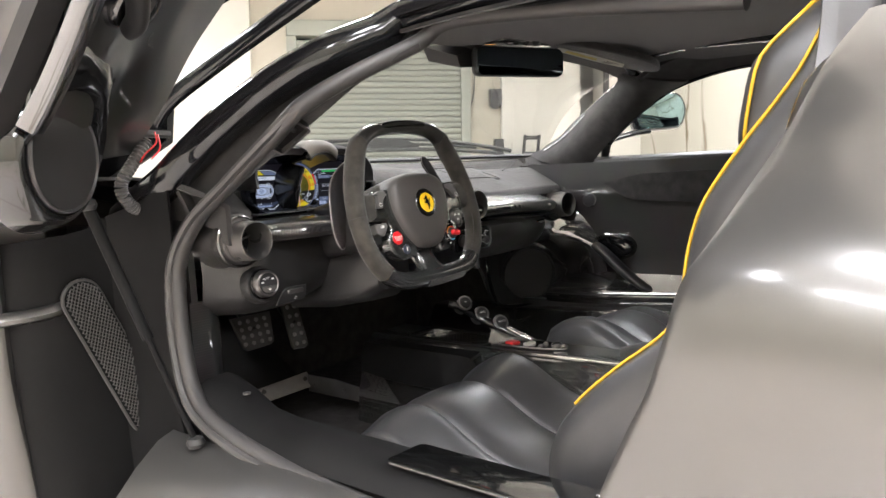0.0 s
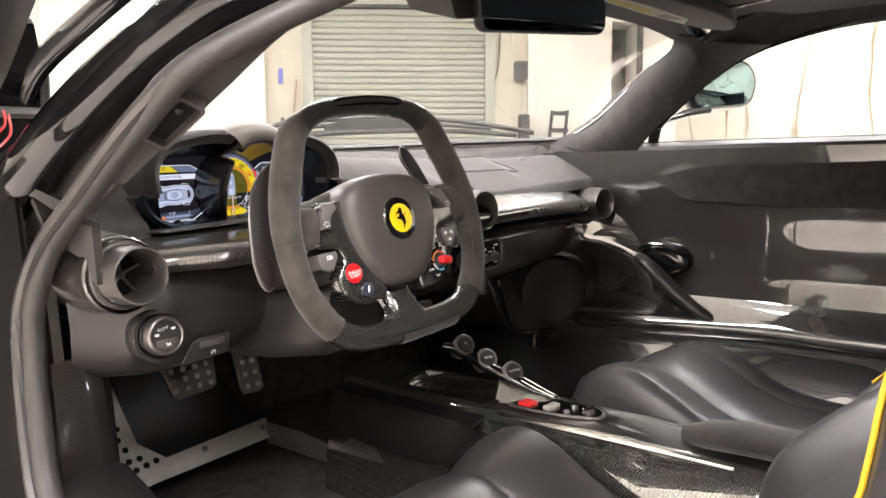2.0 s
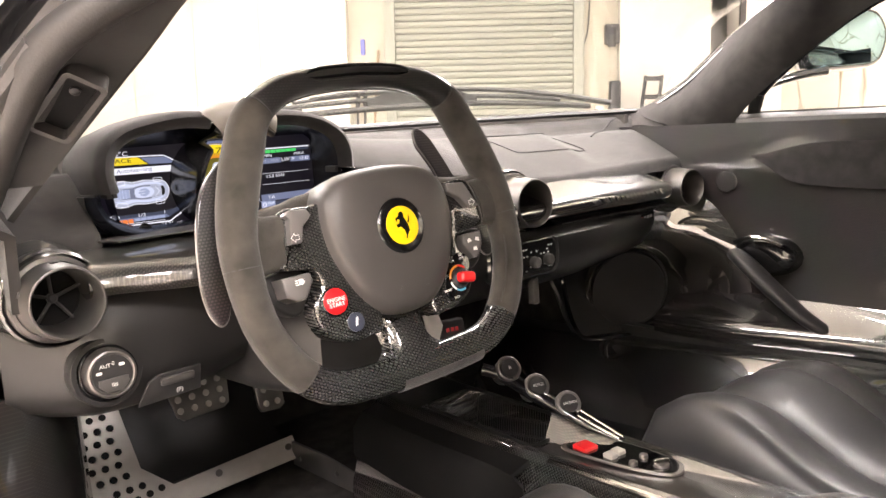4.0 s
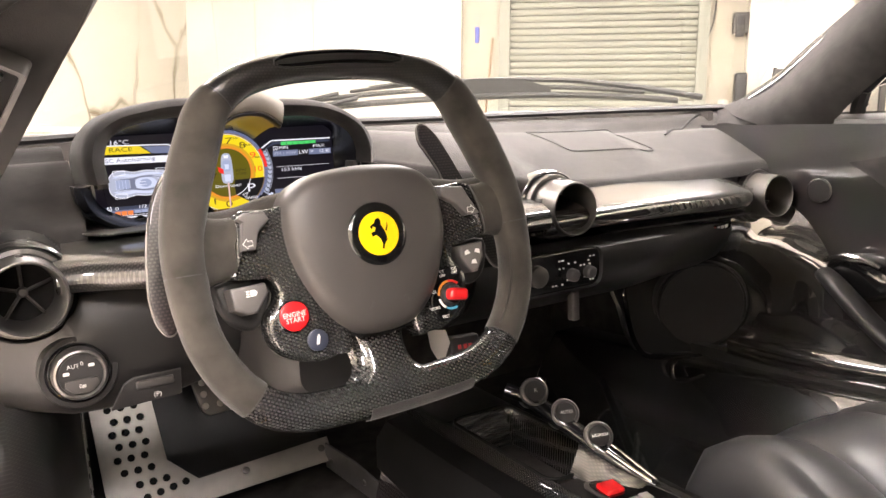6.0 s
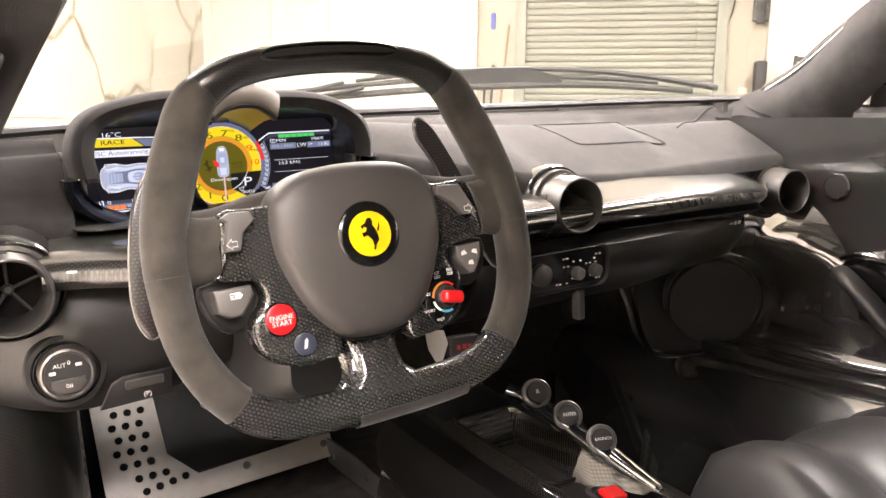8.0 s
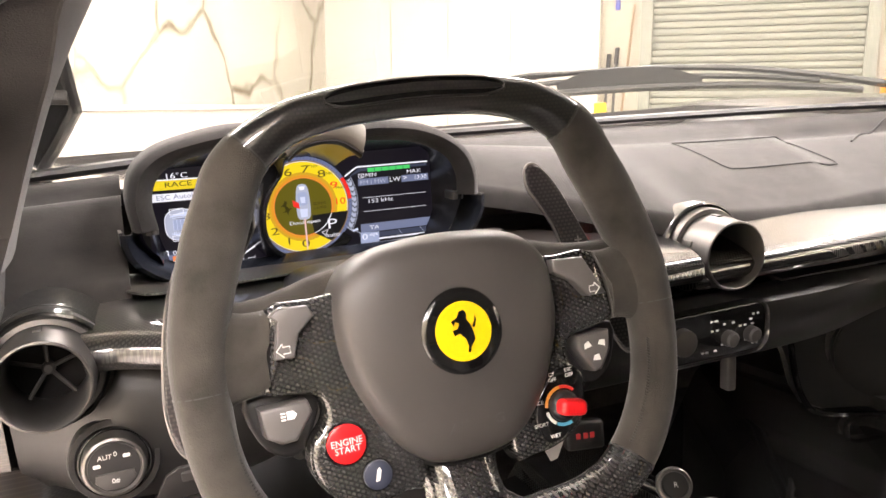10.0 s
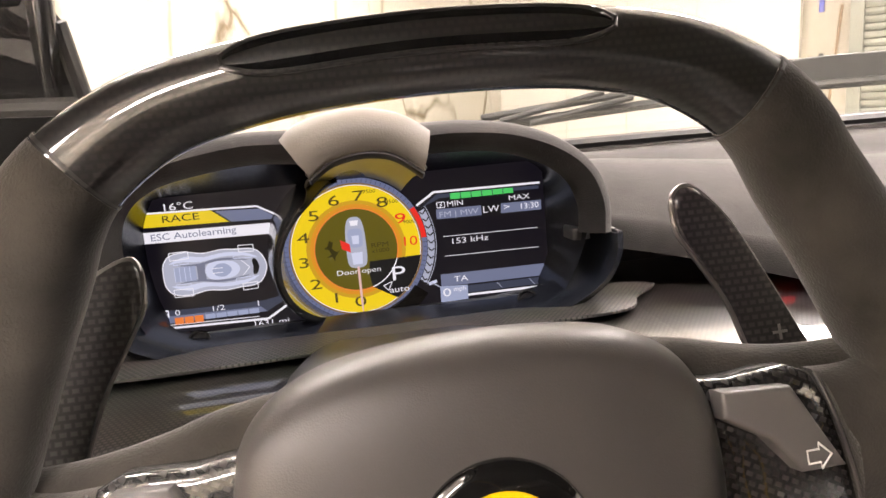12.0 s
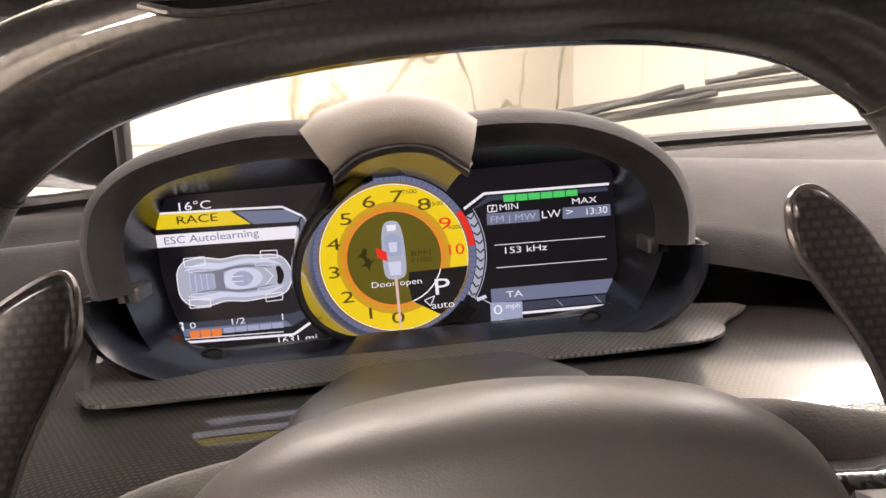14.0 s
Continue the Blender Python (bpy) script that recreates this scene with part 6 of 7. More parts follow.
for i in (top_e, low_e, N - low_e, N - top_e):
    part("rim_joint", loft([[q.lerp(r, 0.5 + 0.22 * k) for q, r in zip(rim_ring(i, 0.0002), rim_ring(i + 1, 0.0002))] for k in (-1, 1)], True, False), PLASTIC, wheel)
for i in (90, N - 91):
    part("grip_seam", loft([[q.lerp(r, 0.5 + 0.13 * k) for q, r in zip(rim_ring(i, 0.0002), rim_ring(i + 1, 0.0002))] for k in (-1, 1)], True, False), PLASTIC, wheel)
# suede patch on the lower front of the rim
patch = []
for i in range(N // 2 - 15, N // 2 + 7):
    ring_ = rim_ring(i, 0.0010, 36)
    patch.append([ring_[k] for k in range(0, 8)])
part("rim_patch", sheet(patch, 0.001), SUEDE_DARK, wheel, "worn black suede patch on the lower rim")
# shift light window let into the top
def top_at(i, k, depth):
    r_ = rim_ring(i, -0.0004 - depth, 36)
    lo_ = int(math.floor(k))
    return r_[lo_].lerp(r_[lo_ + 1], k - lo_)


win_rows, win_edge = [], []
for i in range(-15, 16):
    e = 1 - (abs(i) / 15.5) ** 6
    win_rows.append([top_at(i, lerp(7.6, 5.0, e), -0.0004), top_at(i, lerp(7.7, 6.6, e), 0.0006), top_at(i, lerp(7.9, 9.2, e), 0.0006), top_at(i, lerp(8.0, 10.8, e), -0.0004)])
part("shift_light_window", sheet(win_rows, 0.0006), BLACK_GLOSS, wheel, "gloss black shift light window")
win_edge = [q[0] for q in win_rows] + [q[3] for q in win_rows[::-1]]
part("window_edge", tube(win_edge, 0.0010, 8, True), CARBON_RIM, wheel, "raised lip round the window")
# stitching along the inside of the grips
st = bmesh.new()
for s in (1, -1):
    for k in range(36):
        i = 100 + int(k * 0.95)
        f = (k * 0.95) % 1
        q = rim_ring(i, 0.0002)[7].lerp(rim_ring(i + 1, 0.0002)[7], f)
        if s < 0:
            q = Vector((-0.692 - q.x, q.y, q.z))
        tube([q + Vector((-0.0012 * s, 0, 0.0008)), q + Vector((0.0012 * s, -0.0006, -0.0008))], 0.0004, 5, bm=st)
part("stitching", st, PLASTIC, wheel, "black stitching")["kind"] = "stuff"

# spokes in carbon
def wplate(poly, z0, depth, bevel, material, name, parent=None, label="", n=4):
    p = [(q.x, q.y) for q in curve([(x, y, 0) for x, y in poly], n, True)] if n else poly
    return part(name, prism(p, depth, bevel, WM, None, z0), material, parent or wheel, label)


tails = {-1: ((0.119, -0.005), (0.120, -0.016), (0.094, -0.020), (0.087, -0.030), (0.089, -0.040), (0.098, -0.050), (0.100, -0.065), (0.093, -0.081), (0.079, -0.090), (0.061, -0.0945), (0.045, -0.092), (0.030, -0.085)),
         1: ((0.121, -0.003), (0.118, -0.014), (0.100, -0.018), (0.084, -0.022), (0.081, -0.034), (0.088, -0.044), (0.090, -0.062), (0.083, -0.079), (0.066, -0.089), (0.045, -0.092), (0.030, -0.085))}
for s in (-1, 1):
    wplate([(s * x, y) for x, y in ((0.030, 0.036), (0.060, 0.038), (0.084, 0.036), (0.112, 0.034)) + tails[s] + ((0.030, 0.0),)], -0.014, 0.0205, 0.005, CARBON_WHEEL, "spoke", None, "gloss carbon spoke", 3)
    # suede web between the grip and the carbon spoke
    rows = []
    for k in range(11):
        t = k / 10
        x = lerp(0.116 if s < 0 else 0.121, 0.156, t)
        up, dn = 0.034 + 0.034 * t ** 3 - 0.002 * t, -0.0155 - 0.020 * t ** 3
        line_ = []
        for j in range(28):
            a2 = 2 * math.pi * j / 28
            c, sn = math.cos(a2), math.sin(a2)
            c, sn = c * (1 + 0.18 * sn * sn), sn * (1 + 0.18 * c * c)
            line_.append(WM @ Vector((s * (x - 0.006 * (1 - t) * (sn > 0) * abs(sn) ** 0.5), (up + dn) / 2 + (up - dn) / 2 * sn, -0.004 + lerp(0.0145, 0.0150, t) * c)))
        rows.append(line_)
    part("spoke_grip", loft(rows), SUEDE_RIM, wheel, "grey suede spoke end", 60)
    # suede shoulder that runs from grip to hub
    part("shoulder", tube(curve([WM @ Vector((s * x, y, z)) for x, y, z in ((0.148, 0.030, -0.006), (0.130, 0.029, -0.012), (0.112, 0.030, -0.016), (0.092, 0.034, -0.020), (0.074, 0.039, -0.024), (0.04, 0.043, -0.028))], 4), [lerp(0.0125, 0.0105, k / 20) for k in range(21)], 16), SUEDE_RIM, wheel)
    # bright edge between suede and carbon
    part("spoke_trim", tube(curve([WM @ Vector((s * x, y, z)) for x, y, z in ((0.1145, 0.033, 0.0030), (0.1160, 0.022, 0.0068), (0.1185, 0.008, 0.0072), (0.1205, -0.006, 0.0068), (0.1210, -0.014, 0.0040))], 5), 0.0007, 6), PLASTIC_GREY, wheel)
# lower spoke, flaring into the rim
rows = []
for k in range(13):
    t = k / 12
    y = lerp(-0.070, -0.134, t)
    hw = 0.036 - 0.010 * math.sin(math.pi * min(1.0, t * 1.05)) + 0.018 * ease((t - 0.62) / 0.38)
    zc = lerp(-0.018, 0.000, ease(t))
    rows.append([WM @ Vector((x * hw - 0.002, y, zc + 0.013 * (1 - abs(x) ** 3.2) * lerp(0.9, 1.05, t) - 0.006 * (abs(x) > 0.99))) for x in [lerp(-1, 1, j / 24) for j in range(25)]])
part("lower_spoke", sheet(rows, 0.010), CARBON_WHEEL, wheel, "gloss carbon lower spoke")
# airbag pad
pad_half = [(0.0, 0.0630), (0.030, 0.0612), (0.050, 0.0570), (0.0655, 0.0475), (0.0740, 0.033), (0.0758, 0.012), (0.0738, -0.008), (0.0672, -0.028), (0.0565, -0.050), (0.0435, -0.067), (0.030, -0.0775), (0.015, -0.0815), (0.0, -0.0825)]
pad = curve([(x, y, 0) for x, y in pad_half + [(-x, y) for x, y in pad_half[-2:0:-1]]], 6, True)
rings = [[WM @ Vector((p.x * k + 0.001, (p.y + 0.008) * k - 0.008, z)) for p in pad] for k, z in ((0.96, -0.060), (0.98, -0.040), (1.0, -0.022), (1.008, -0.006), (1.0, 0.0035), (0.972, 0.0105), (0.93, 0.0158), (0.87, 0.0192), (0.80, 0.0212), (0.68, 0.0228), (0.5, 0.0240), (0.25, 0.0247), (0.02, 0.0249))]
part("airbag_pad", loft(rings), LEATHER_PAD, wheel, "grey leather airbag pad", 60)
part("pad_gap", tube([WM @ Vector((p.x * 1.012 + 0.001, (p.y + 0.008) * 1.012 - 0.008, 0.0035)) for p in pad if p.y < 0.034], 0.0014, 6), SATIN, wheel)
part("embossing", words("AIRBAG", 0.0092, WM @ pose(0.002, -0.0578, 0.0222, 8, 0, 0), 0.0010, 1.2), INK_DIM, wheel, "faint embossed lettering")
BM = WM @ pose(0.0012, 0.0005, 0.0148)
badge = part("badge", lathe([(0.0275, 0.004), (0.0273, 0.0092), (0.0262, 0.0106), (0.0235, 0.0114), (0.001, 0.0118)], BM, 64), BLACK_GLOSS, wheel, "gloss black badge with a yellow disc")
part("badge_disc", lathe([(0.0186, 0.0112), (0.0184, 0.0120), (0.001, 0.0124)], BM, 48), YELLOW, badge, "yellow disc")
# plain dark upright mark on the disc
mk = [(-0.0015, 0.0125), (0.0015, 0.0130), (0.0030, 0.0105), (0.0025, 0.0070), (0.0045, 0.0035), (0.0060, -0.0010), (0.0065, -0.0060), (0.0030, -0.0100), (0.0020, -0.0135), (0.0005, -0.0130), (0.0015, -0.0095), (0.0005, -0.0050), (-0.0030, -0.0010), (-0.0065, -0.0020), (-0.0075, 0.0015), (-0.0040, 0.0020), (-0.0025, 0.0050), (-0.0050, 0.0065), (-0.0065, 0.0040), (-0.0075, 0.0070), (-0.0035, 0.0090)]
part("badge_mark", prism(mk, 0.0004, 0, BM, None, 0.0124), BLACK_GLOSS, badge, "plain black mark")
part("badge_mark", prism([(0.0072, 0.001), (0.0090, 0.0055), (0.0086, 0.009), (0.0078, 0.0055), (0.0060, 0.002)], 0.0004, 0, BM, None, 0.0122), BLACK_GLOSS, badge)
# front of the switches
WM = WM @ pose(0, 0, 0.0075)


def push(x, y, r, h, material, name, label):
    b = part(name, lathe([(r * 1.1, -0.012), (r * 1.1, h - 0.001), (r * 1.02, h), (r, h - 0.0012)], WM @ pose(x, y, 0), 32), BLACK_GLOSS, wheel, "", 30)
    part("cap", lathe([(r * 0.98, h - 0.003), (r * 0.96, h + 0.0008), (r * 0.85, h + 0.0014), (0.001, h + 0.001)], WM @ pose(x, y, 0), 32), material, b, label)
    return b


sb = push(-0.0780, -0.0535, 0.0125, 0.0005, RED, "start_button", "red engine start button")
part("lettering", words("ENGINE", 0.0056, WM @ pose(-0.0780, -0.0522, 0.0022)), INK, sb)
part("lettering", words("START", 0.0056, WM @ pose(-0.0780, -0.0568, 0.0022)), INK, sb)
nb = push(-0.0620, -0.0765, 0.0092, 0.0, mat("blue_grey_button", (0.03, 0.035, 0.055), 0.3), "damper_button", "blue-grey round button")
part("symbol", prism([(-0.0012, -0.004), (0.0012, -0.003), (0.0014, 0.003), (0.0, 0.005), (-0.0012, 0.003)], 0.0003, 0, WM @ pose(-0.062, -0.0765, 0.0014, 0, 0, -15)), INK, nb)
bL = wplate([(-0.1115, 0.0300), (-0.1075, 0.0265), (-0.1120, 0.0045), (-0.1005, 0.0040), (-0.0960, 0.0175), (-0.0855, 0.0265), (-0.0890, 0.0330), (-0.1050, 0.0340)], -0.006, 0.0135, 0.002, SWITCH, "indicator_switch", None, "grey left indicator switch", 0)
bR = wplate([(0.0760, 0.0335), (0.0990, 0.0320), (0.1130, 0.0050), (0.0985, 0.0050), (0.0890, 0.0170), (0.0755, 0.0250)], -0.006, 0.0135, 0.002, SWITCH, "indicator_switch", None, "grey right indicator switch", 0)
for s, par, cx in ((-1, bL, -0.1062), (1, bR, 0.1035)):
    ar = [(s * x + cx, y + 0.0095) for x, y in ((0.0045, 0.0), (0.0005, 0.004), (0.0005, 0.002), (-0.0035, 0.002), (-0.0035, -0.002), (0.0005, -0.002), (0.0005, -0.004))]
    bmx = bmesh.new()
    tube([WM @ Vector((x, y, 0.0077)) for x, y in ar], 0.00040, 5, True, bm=bmx)
    part("arrow", bmx, INK, par, "white arrow outline")
lb = wplate([(-0.1250, -0.0230), (-0.0965, -0.0225), (-0.0945, -0.0300), (-0.1060, -0.0450), (-0.1150, -0.0455), (-0.1235, -0.0400)], -0.020, 0.021, 0.003, SWITCH, "beam_switch", None, "grey main beam switch", 0)
part("symbol", prism([(-0.003, -0.0025), (0.001, -0.0025), (0.003, 0.0), (0.001, 0.0025), (-0.003, 0.0025)], 0.0003, 0, WM @ pose(-0.1070, -0.0290, 0.0012)), INK, lb)
for k in range(3):
    part("symbol", prism(rounded(-0.0028, 0.0, -0.0005, 0.0005, 0.0002), 0.0003, 0, WM @ pose(-0.1107, -0.0310 + 0.0019 * k, 0.0012)), INK, lb)
wb = wplate([(0.1165, -0.0210), (0.0915, -0.0215), (0.0900, -0.0310), (0.1005, -0.0480), (0.1065, -0.0475), (0.1155, -0.0350)], -0.022, 0.019, 0.003, SWITCH, "wiper_switch", None, "grey wiper switch", 0)
for x, y, r in ((0.0970, -0.0290, 20), (0.1085, -0.0290, -15), (0.1030, -0.0385, 0)):
    part("symbol", prism([(-0.0030, -0.0014), (0.0030, -0.0022), (0.0022, 0.0022), (-0.0017, 0.0018)], 0.0003, 0, WM @ pose(x, y, -0.0028, 0, 0, r)), INK, wb)
# dark recesses in which the two lower switches sit
for s in (-1, 1):
    wplate([(s * x, y) for x, y in ((0.130, -0.018), (0.092, -0.018), (0.086, -0.028), (0.092, -0.044), (0.100, -0.056), (0.112, -0.058), (0.126, -0.045))], -0.034, 0.014, 0.004, PLASTIC, "switch_recess", None, "", 3)
# drive mode selector
mb = wplate([(0.070, -0.0395), (0.081, -0.0395), (0.0875, -0.047), (0.0855, -0.063), (0.078, -0.077), (0.064, -0.0855), (0.053, -0.0835), (0.048, -0.069), (0.052, -0.056), (0.060, -0.046)], -0.008, 0.0095, 0.0015, BLACK_GLOSS, "mode_selector", None, "drive mode selector with a red lever", 3)
sc_ = WM @ pose(0.0690, -0.0635, 0.0012)
for a0, a1, mm in ((45, 95, glow("lit_red", (0.7, 0.03, 0.02), 0.8)), (95, 175, glow("lit_orange", (0.75, 0.25, 0.03), 0.8)), (190, 235, INK), (240, 290, glow("lit_blue", (0.12, 0.45, 0.6), 0.7))):
    pa = [(math.cos(radians(lerp(a0, a1, k / 8))) * 0.0125, math.sin(radians(lerp(a0, a1, k / 8))) * 0.0125) for k in range(9)]
    part("scale_arc", tube([sc_ @ Vector((x, y, 0.0006)) for x, y in pa], 0.0011, 6), mm, mb)
part("lever_base", lathe([(0.0105, 0.0), (0.0100, 0.004), (0.008, 0.006)], sc_, 28), PLASTIC, mb)
part("lever", prism(rounded(-0.008, 0.0115, -0.0055, 0.0055, 0.004), 0.013, 0.004, sc_ @ pose(0, 0, 0.002, 0, 0, -12)), RED, mb, "red selector lever")
for txt, x, y in (("CT", -0.005, 0.0215), ("OFF", -0.005, 0.0180), ("ESC", 0.008, 0.0225), ("OFF", 0.008, 0.0190), ("RACE", -0.0185, 0.005), ("SPORT", -0.0180, -0.0095), ("WET", -0.009, -0.0185)):
    part("lettering", words(txt, 0.0036, sc_ @ pose(x, y, 0.0006)), INK, mb)
# shift paddles: flat carbon blades with a pale edge, behind the rim
pr = [(0.0970, 0.097), (0.0985, 0.102), (0.1030, 0.1045), (0.1085, 0.102), (0.1190, 0.089), (0.1300, 0.066), (0.1440, 0.034), (0.1590, 0.010), (0.1710, -0.012), (0.1740, -0.030), (0.1700, -0.046), (0.1640, -0.050), (0.1560, -0.046), (0.1460, -0.026), (0.1340, -0.002), (0.1230, 0.022), (0.1180, 0.040), (0.1130, 0.058), (0.1030, 0.077), (0.0975, 0.087)]
pl = [(0.1040, 0.097), (0.1050, 0.102), (0.1080, 0.1045), (0.1160, 0.102), (0.1300, 0.094), (0.1450, 0.082), (0.1570, 0.066), (0.1655, 0.044), (0.1710, 0.020), (0.1745, -0.004), (0.1755, -0.022), (0.1735, -0.038), (0.1680, -0.049), (0.1620, -0.050), (0.1560, -0.042), (0.1500, -0.020), (0.1420, 0.004), (0.1320, 0.030), (0.1220, 0.056), (0.1100, 0.077), (0.1045, 0.087)]
for s, shape in ((1, pr), (-1, pl)):
    ring0 = [(q.x * s, q.y) for q in curve([(x, y, 0) for x, y in shape], 3, True)]
    mid = Vector((0.135 * s, 0.03, 0))
    rings = []
    for k, dz in ((0.97, -0.0035), (1.0, -0.002), (1.0, 0.0015), (0.975, 0.0032), (0.94, 0.0036)):
        rings.append([WM @ Vector((lerp(mid.x, x, k), lerp(mid.y, y, k), -0.0530 + dz)) for x, y in ring0])
    pd = part("shift_paddle", loft(rings), CARBON_SATIN, wheel, "carbon gear shift paddle")
    part("paddle_edge", tube([WM @ Vector((x, y, -0.0520)) for x, y in ring0], 0.0012, 6, True), ALU_DARK, pd, "pale bevelled edge")
    if s > 0:
        part("plus_sign", words("+", 0.013, WM @ pose(0.1310, 0.0420, -0.0488)), ALU_DARK, pd)
# column shroud
part("column_shroud", loft([[Vector((-0.350 + a * 0.065 * k, y, z0 + b * 0.055 * k)) for a, b in rounded(-1, 1, -1, 1, 0.45, 5)] for y, z0, k in ((0.045, 0.71, 0.8), (0.07, 0.705, 1.0), (0.18, 0.685, 1.05), (0.32, 0.655, 1.0))]), PLASTIC, wheel, "black steering column shroud")
part("shroud_lower", loft([[Vector((-0.345 + a * 0.062 * k, y, z0 + b * 0.055 * k)) for a, b in rounded(-1, 1, -1, 1, 0.5, 5)] for y, z0, k in ((0.10, 0.600, 0.7), (0.13, 0.590, 0.95), (0.25, 0.570, 1.0), (0.36, 0.56, 1.0))]), PLASTIC, wheel)
part("key_tag", prism([(-0.006, 0.016), (0.014, 0.014), (0.018, 0.0), (0.010, -0.018), (0.004, -0.02), (-0.004, -0.004)], 0.001, 0, facing((-0.228, 0.12, 0.578), (-0.3, -1, 0.2))), ALU, wheel, "bright metal tag under the column")
kp = facing((-0.176, 0.145, 0.560), (-0.2, -1, 0.15))
kt = part("key_reader", prism(rounded(-0.018, 0.018, -0.013, 0.013, 0.004), 0.010, 0.003, kp), PLASTIC, wheel, "small black unit with red signs")
for x in (-0.007, 0.0, 0.006):
    part("sign", prism(rounded(x - 0.002, x + 0.002, -0.002, 0.003, 0.0005), 0.0004, 0, kp, None, 0.010), glow("red_sign", (0.35, 0.02, 0.02), 0.7) if x < -0.005 else bpy.data.materials["red_sign"], kt)


# ---- centre console ----
console = thing("centre_console", "gloss carbon centre console with push buttons", "console")


def con(y):
    """Left edge, right edge and height of the console's top along the car."""
    t = ease((0.35 - y) / 0.75)
    return lerp(-0.108, -0.088, t), lerp(0.018, 0.010, t), lerp(0.386, 0.393, t)


rows = []
for k in range(62):
    y = lerp(0.42, -0.80, k / 61)
    l, r, z = con(y)
    dip = z - 0.060 * ease((y - 0.085) / 0.018) * ease((0.318 - y) / 0.018)
    rows.append([(l - 0.070, y, 0.17), (l - 0.060, y, z - 0.13), (l - 0.038, y, z - 0.062), (l - 0.017, y, z - 0.020), (l - 0.003, y, z - 0.002), (l, y, z), (l + 0.010, y, z + 0.001), (l + 0.014, y, dip), (r - 0.014, y, dip), (r - 0.010, y, z + 0.001), (r, y, z), (r + 0.004, y, z - 0.004), (r + 0.016, y, z - 0.05), (r + 0.028, y, 0.17)])
part("tunnel", sheet(rows, 0.006), CARBON_TOP, console, "gloss carbon tunnel")
# added chrome strip along the left edge, in place of the carbon's bright reflection
part("edge_highlight", tube([(con(y)[0] - 0.004, y, con(y)[2] - 0.003) for y in [lerp(0.05, -0.32, k / 10) for k in range(11)]], 0.0045, 8), CHROME, console, "added bright strip in place of the reflection along the carbon edge")
# leather wedge beside the driver's leg
rows = []
for k in range(13):
    t = k / 12
    y = lerp(0.40, 0.075, t)
    l, r, z = con(y)
    h = 0.040 + 0.012 * math.sin(math.pi * t)
    rows.append([(l - 0.012, y, z - 0.014), (l - 0.042, y, z - 0.018), (l - 0.056 + 0.030 * ease((t - 0.85) / 0.15), y, z - 0.035), (l - 0.058 + 0.034 * ease((t - 0.85) / 0.15), y, z - 0.035 - h), (l - 0.042, y, z - 0.04 - h)])
part("knee_pad", sheet(rows, 0.008), SATIN, console, "black leather knee pad")
# oddments tray let into the console's front
tray_line = [Vector((x, y, 0.3885)) for x, y in rounded(-0.094, 0.006, 0.088, 0.316, 0.018)]
part("tray_rim", tube(tray_line, 0.0028, 8, True), SATIN, console, "black rim of the oddments tray")
part("tray_floor", prism(rounded(-0.090, 0.002, 0.100, 0.304, 0.012), 0.003, 0, pose(0, 0, 0.3285)), CARPET, console, "grey felt floor of the tray")
# the bridge with three round buttons
br = curve([(-0.092, 0.180, 0.476), (-0.072, 0.158, 0.466), (-0.047, 0.130, 0.441), (-0.030, 0.090, 0.420), (-0.016, 0.048, 0.401), (-0.006, 0.008, 0.391)], 6)
bridge = part("button_bridge", tube(br, [0.0105] * 6 + [0.013] * 14 + [lerp(0.0115, 0.005, k / 11) for k in range(11)][:len(br) - 20], 12, flat=0.8), PAINT_BLACK, console, "slim gloss black bridge carrying the gear buttons")
part("bridge_web", loft([[Vector(p) for p in q] for q in ([(-0.066, 0.092, 0.386), (-0.006, 0.080, 0.386), (-0.020, 0.086, 0.414), (-0.042, 0.098, 0.420)], [(-0.062, 0.052, 0.388), (-0.006, 0.040, 0.388), (-0.010, 0.046, 0.399), (-0.030, 0.052, 0.401)], [(-0.050, 0.012, 0.390), (-0.002, 0.004, 0.390), (-0.004, 0.006, 0.3925), (-0.026, 0.010, 0.3935)])]), CARBON, bridge)
for p, txt in (((-0.070, 0.148, 0.4785), "R"), ((-0.0445, 0.1205, 0.4525), "AUTO"), ((-0.0270, 0.0800, 0.4320), "LAUNCH")):
    bm_ = facing(p, (-0.30, -0.78, 0.55))
    b = part("gear_button", lathe([(0.0150, -0.034), (0.0172, -0.014), (0.0180, -0.004), (0.0174, -0.0008), (0.0160, 0.0), (0.0152, -0.0008), (0.0148, -0.0025)], bm_, 40), ALU_DARK, console, "round gear button in a dark metal ring")
    part("cap", lathe([(0.0132, -0.006), (0.0130, 0.0008), (0.012, 0.0020), (0.001, 0.0024)], bm_, 32), SWITCH_DARK, b)
    part("lettering", words(txt, 0.0070 if len(txt) < 3 else 0.0058 if len(txt) < 5 else 0.0050, bm_ @ pose(0, 0, 0.0026)), INK, b)
for s_ in (-1, 1):
    part("bridge_rail", tube(curve([(-0.024 + 0.008 * s_, 0.066 + 0.004 * s_, 0.4205), (-0.014 + 0.006 * s_, 0.040, 0.4065), (-0.006 + 0.004 * s_, 0.012, 0.3950)], 5), 0.0019, 8), CHROME, bridge, "bright metal rail")
# switch strip
ss = prism([(q.x, q.y) for q in curve([(-0.078, 0.050, 0), (-0.058, 0.054, 0), (-0.034, 0.012, 0), (-0.014, 0.006, 0), (-0.012, -0.070, 0), (-0.026, -0.094, 0), (-0.050, -0.094, 0), (-0.068, -0.046, 0), (-0.076, -0.002, 0)], 4, True)], 0.003, 0.001, pose(0, 0, 0.3915))
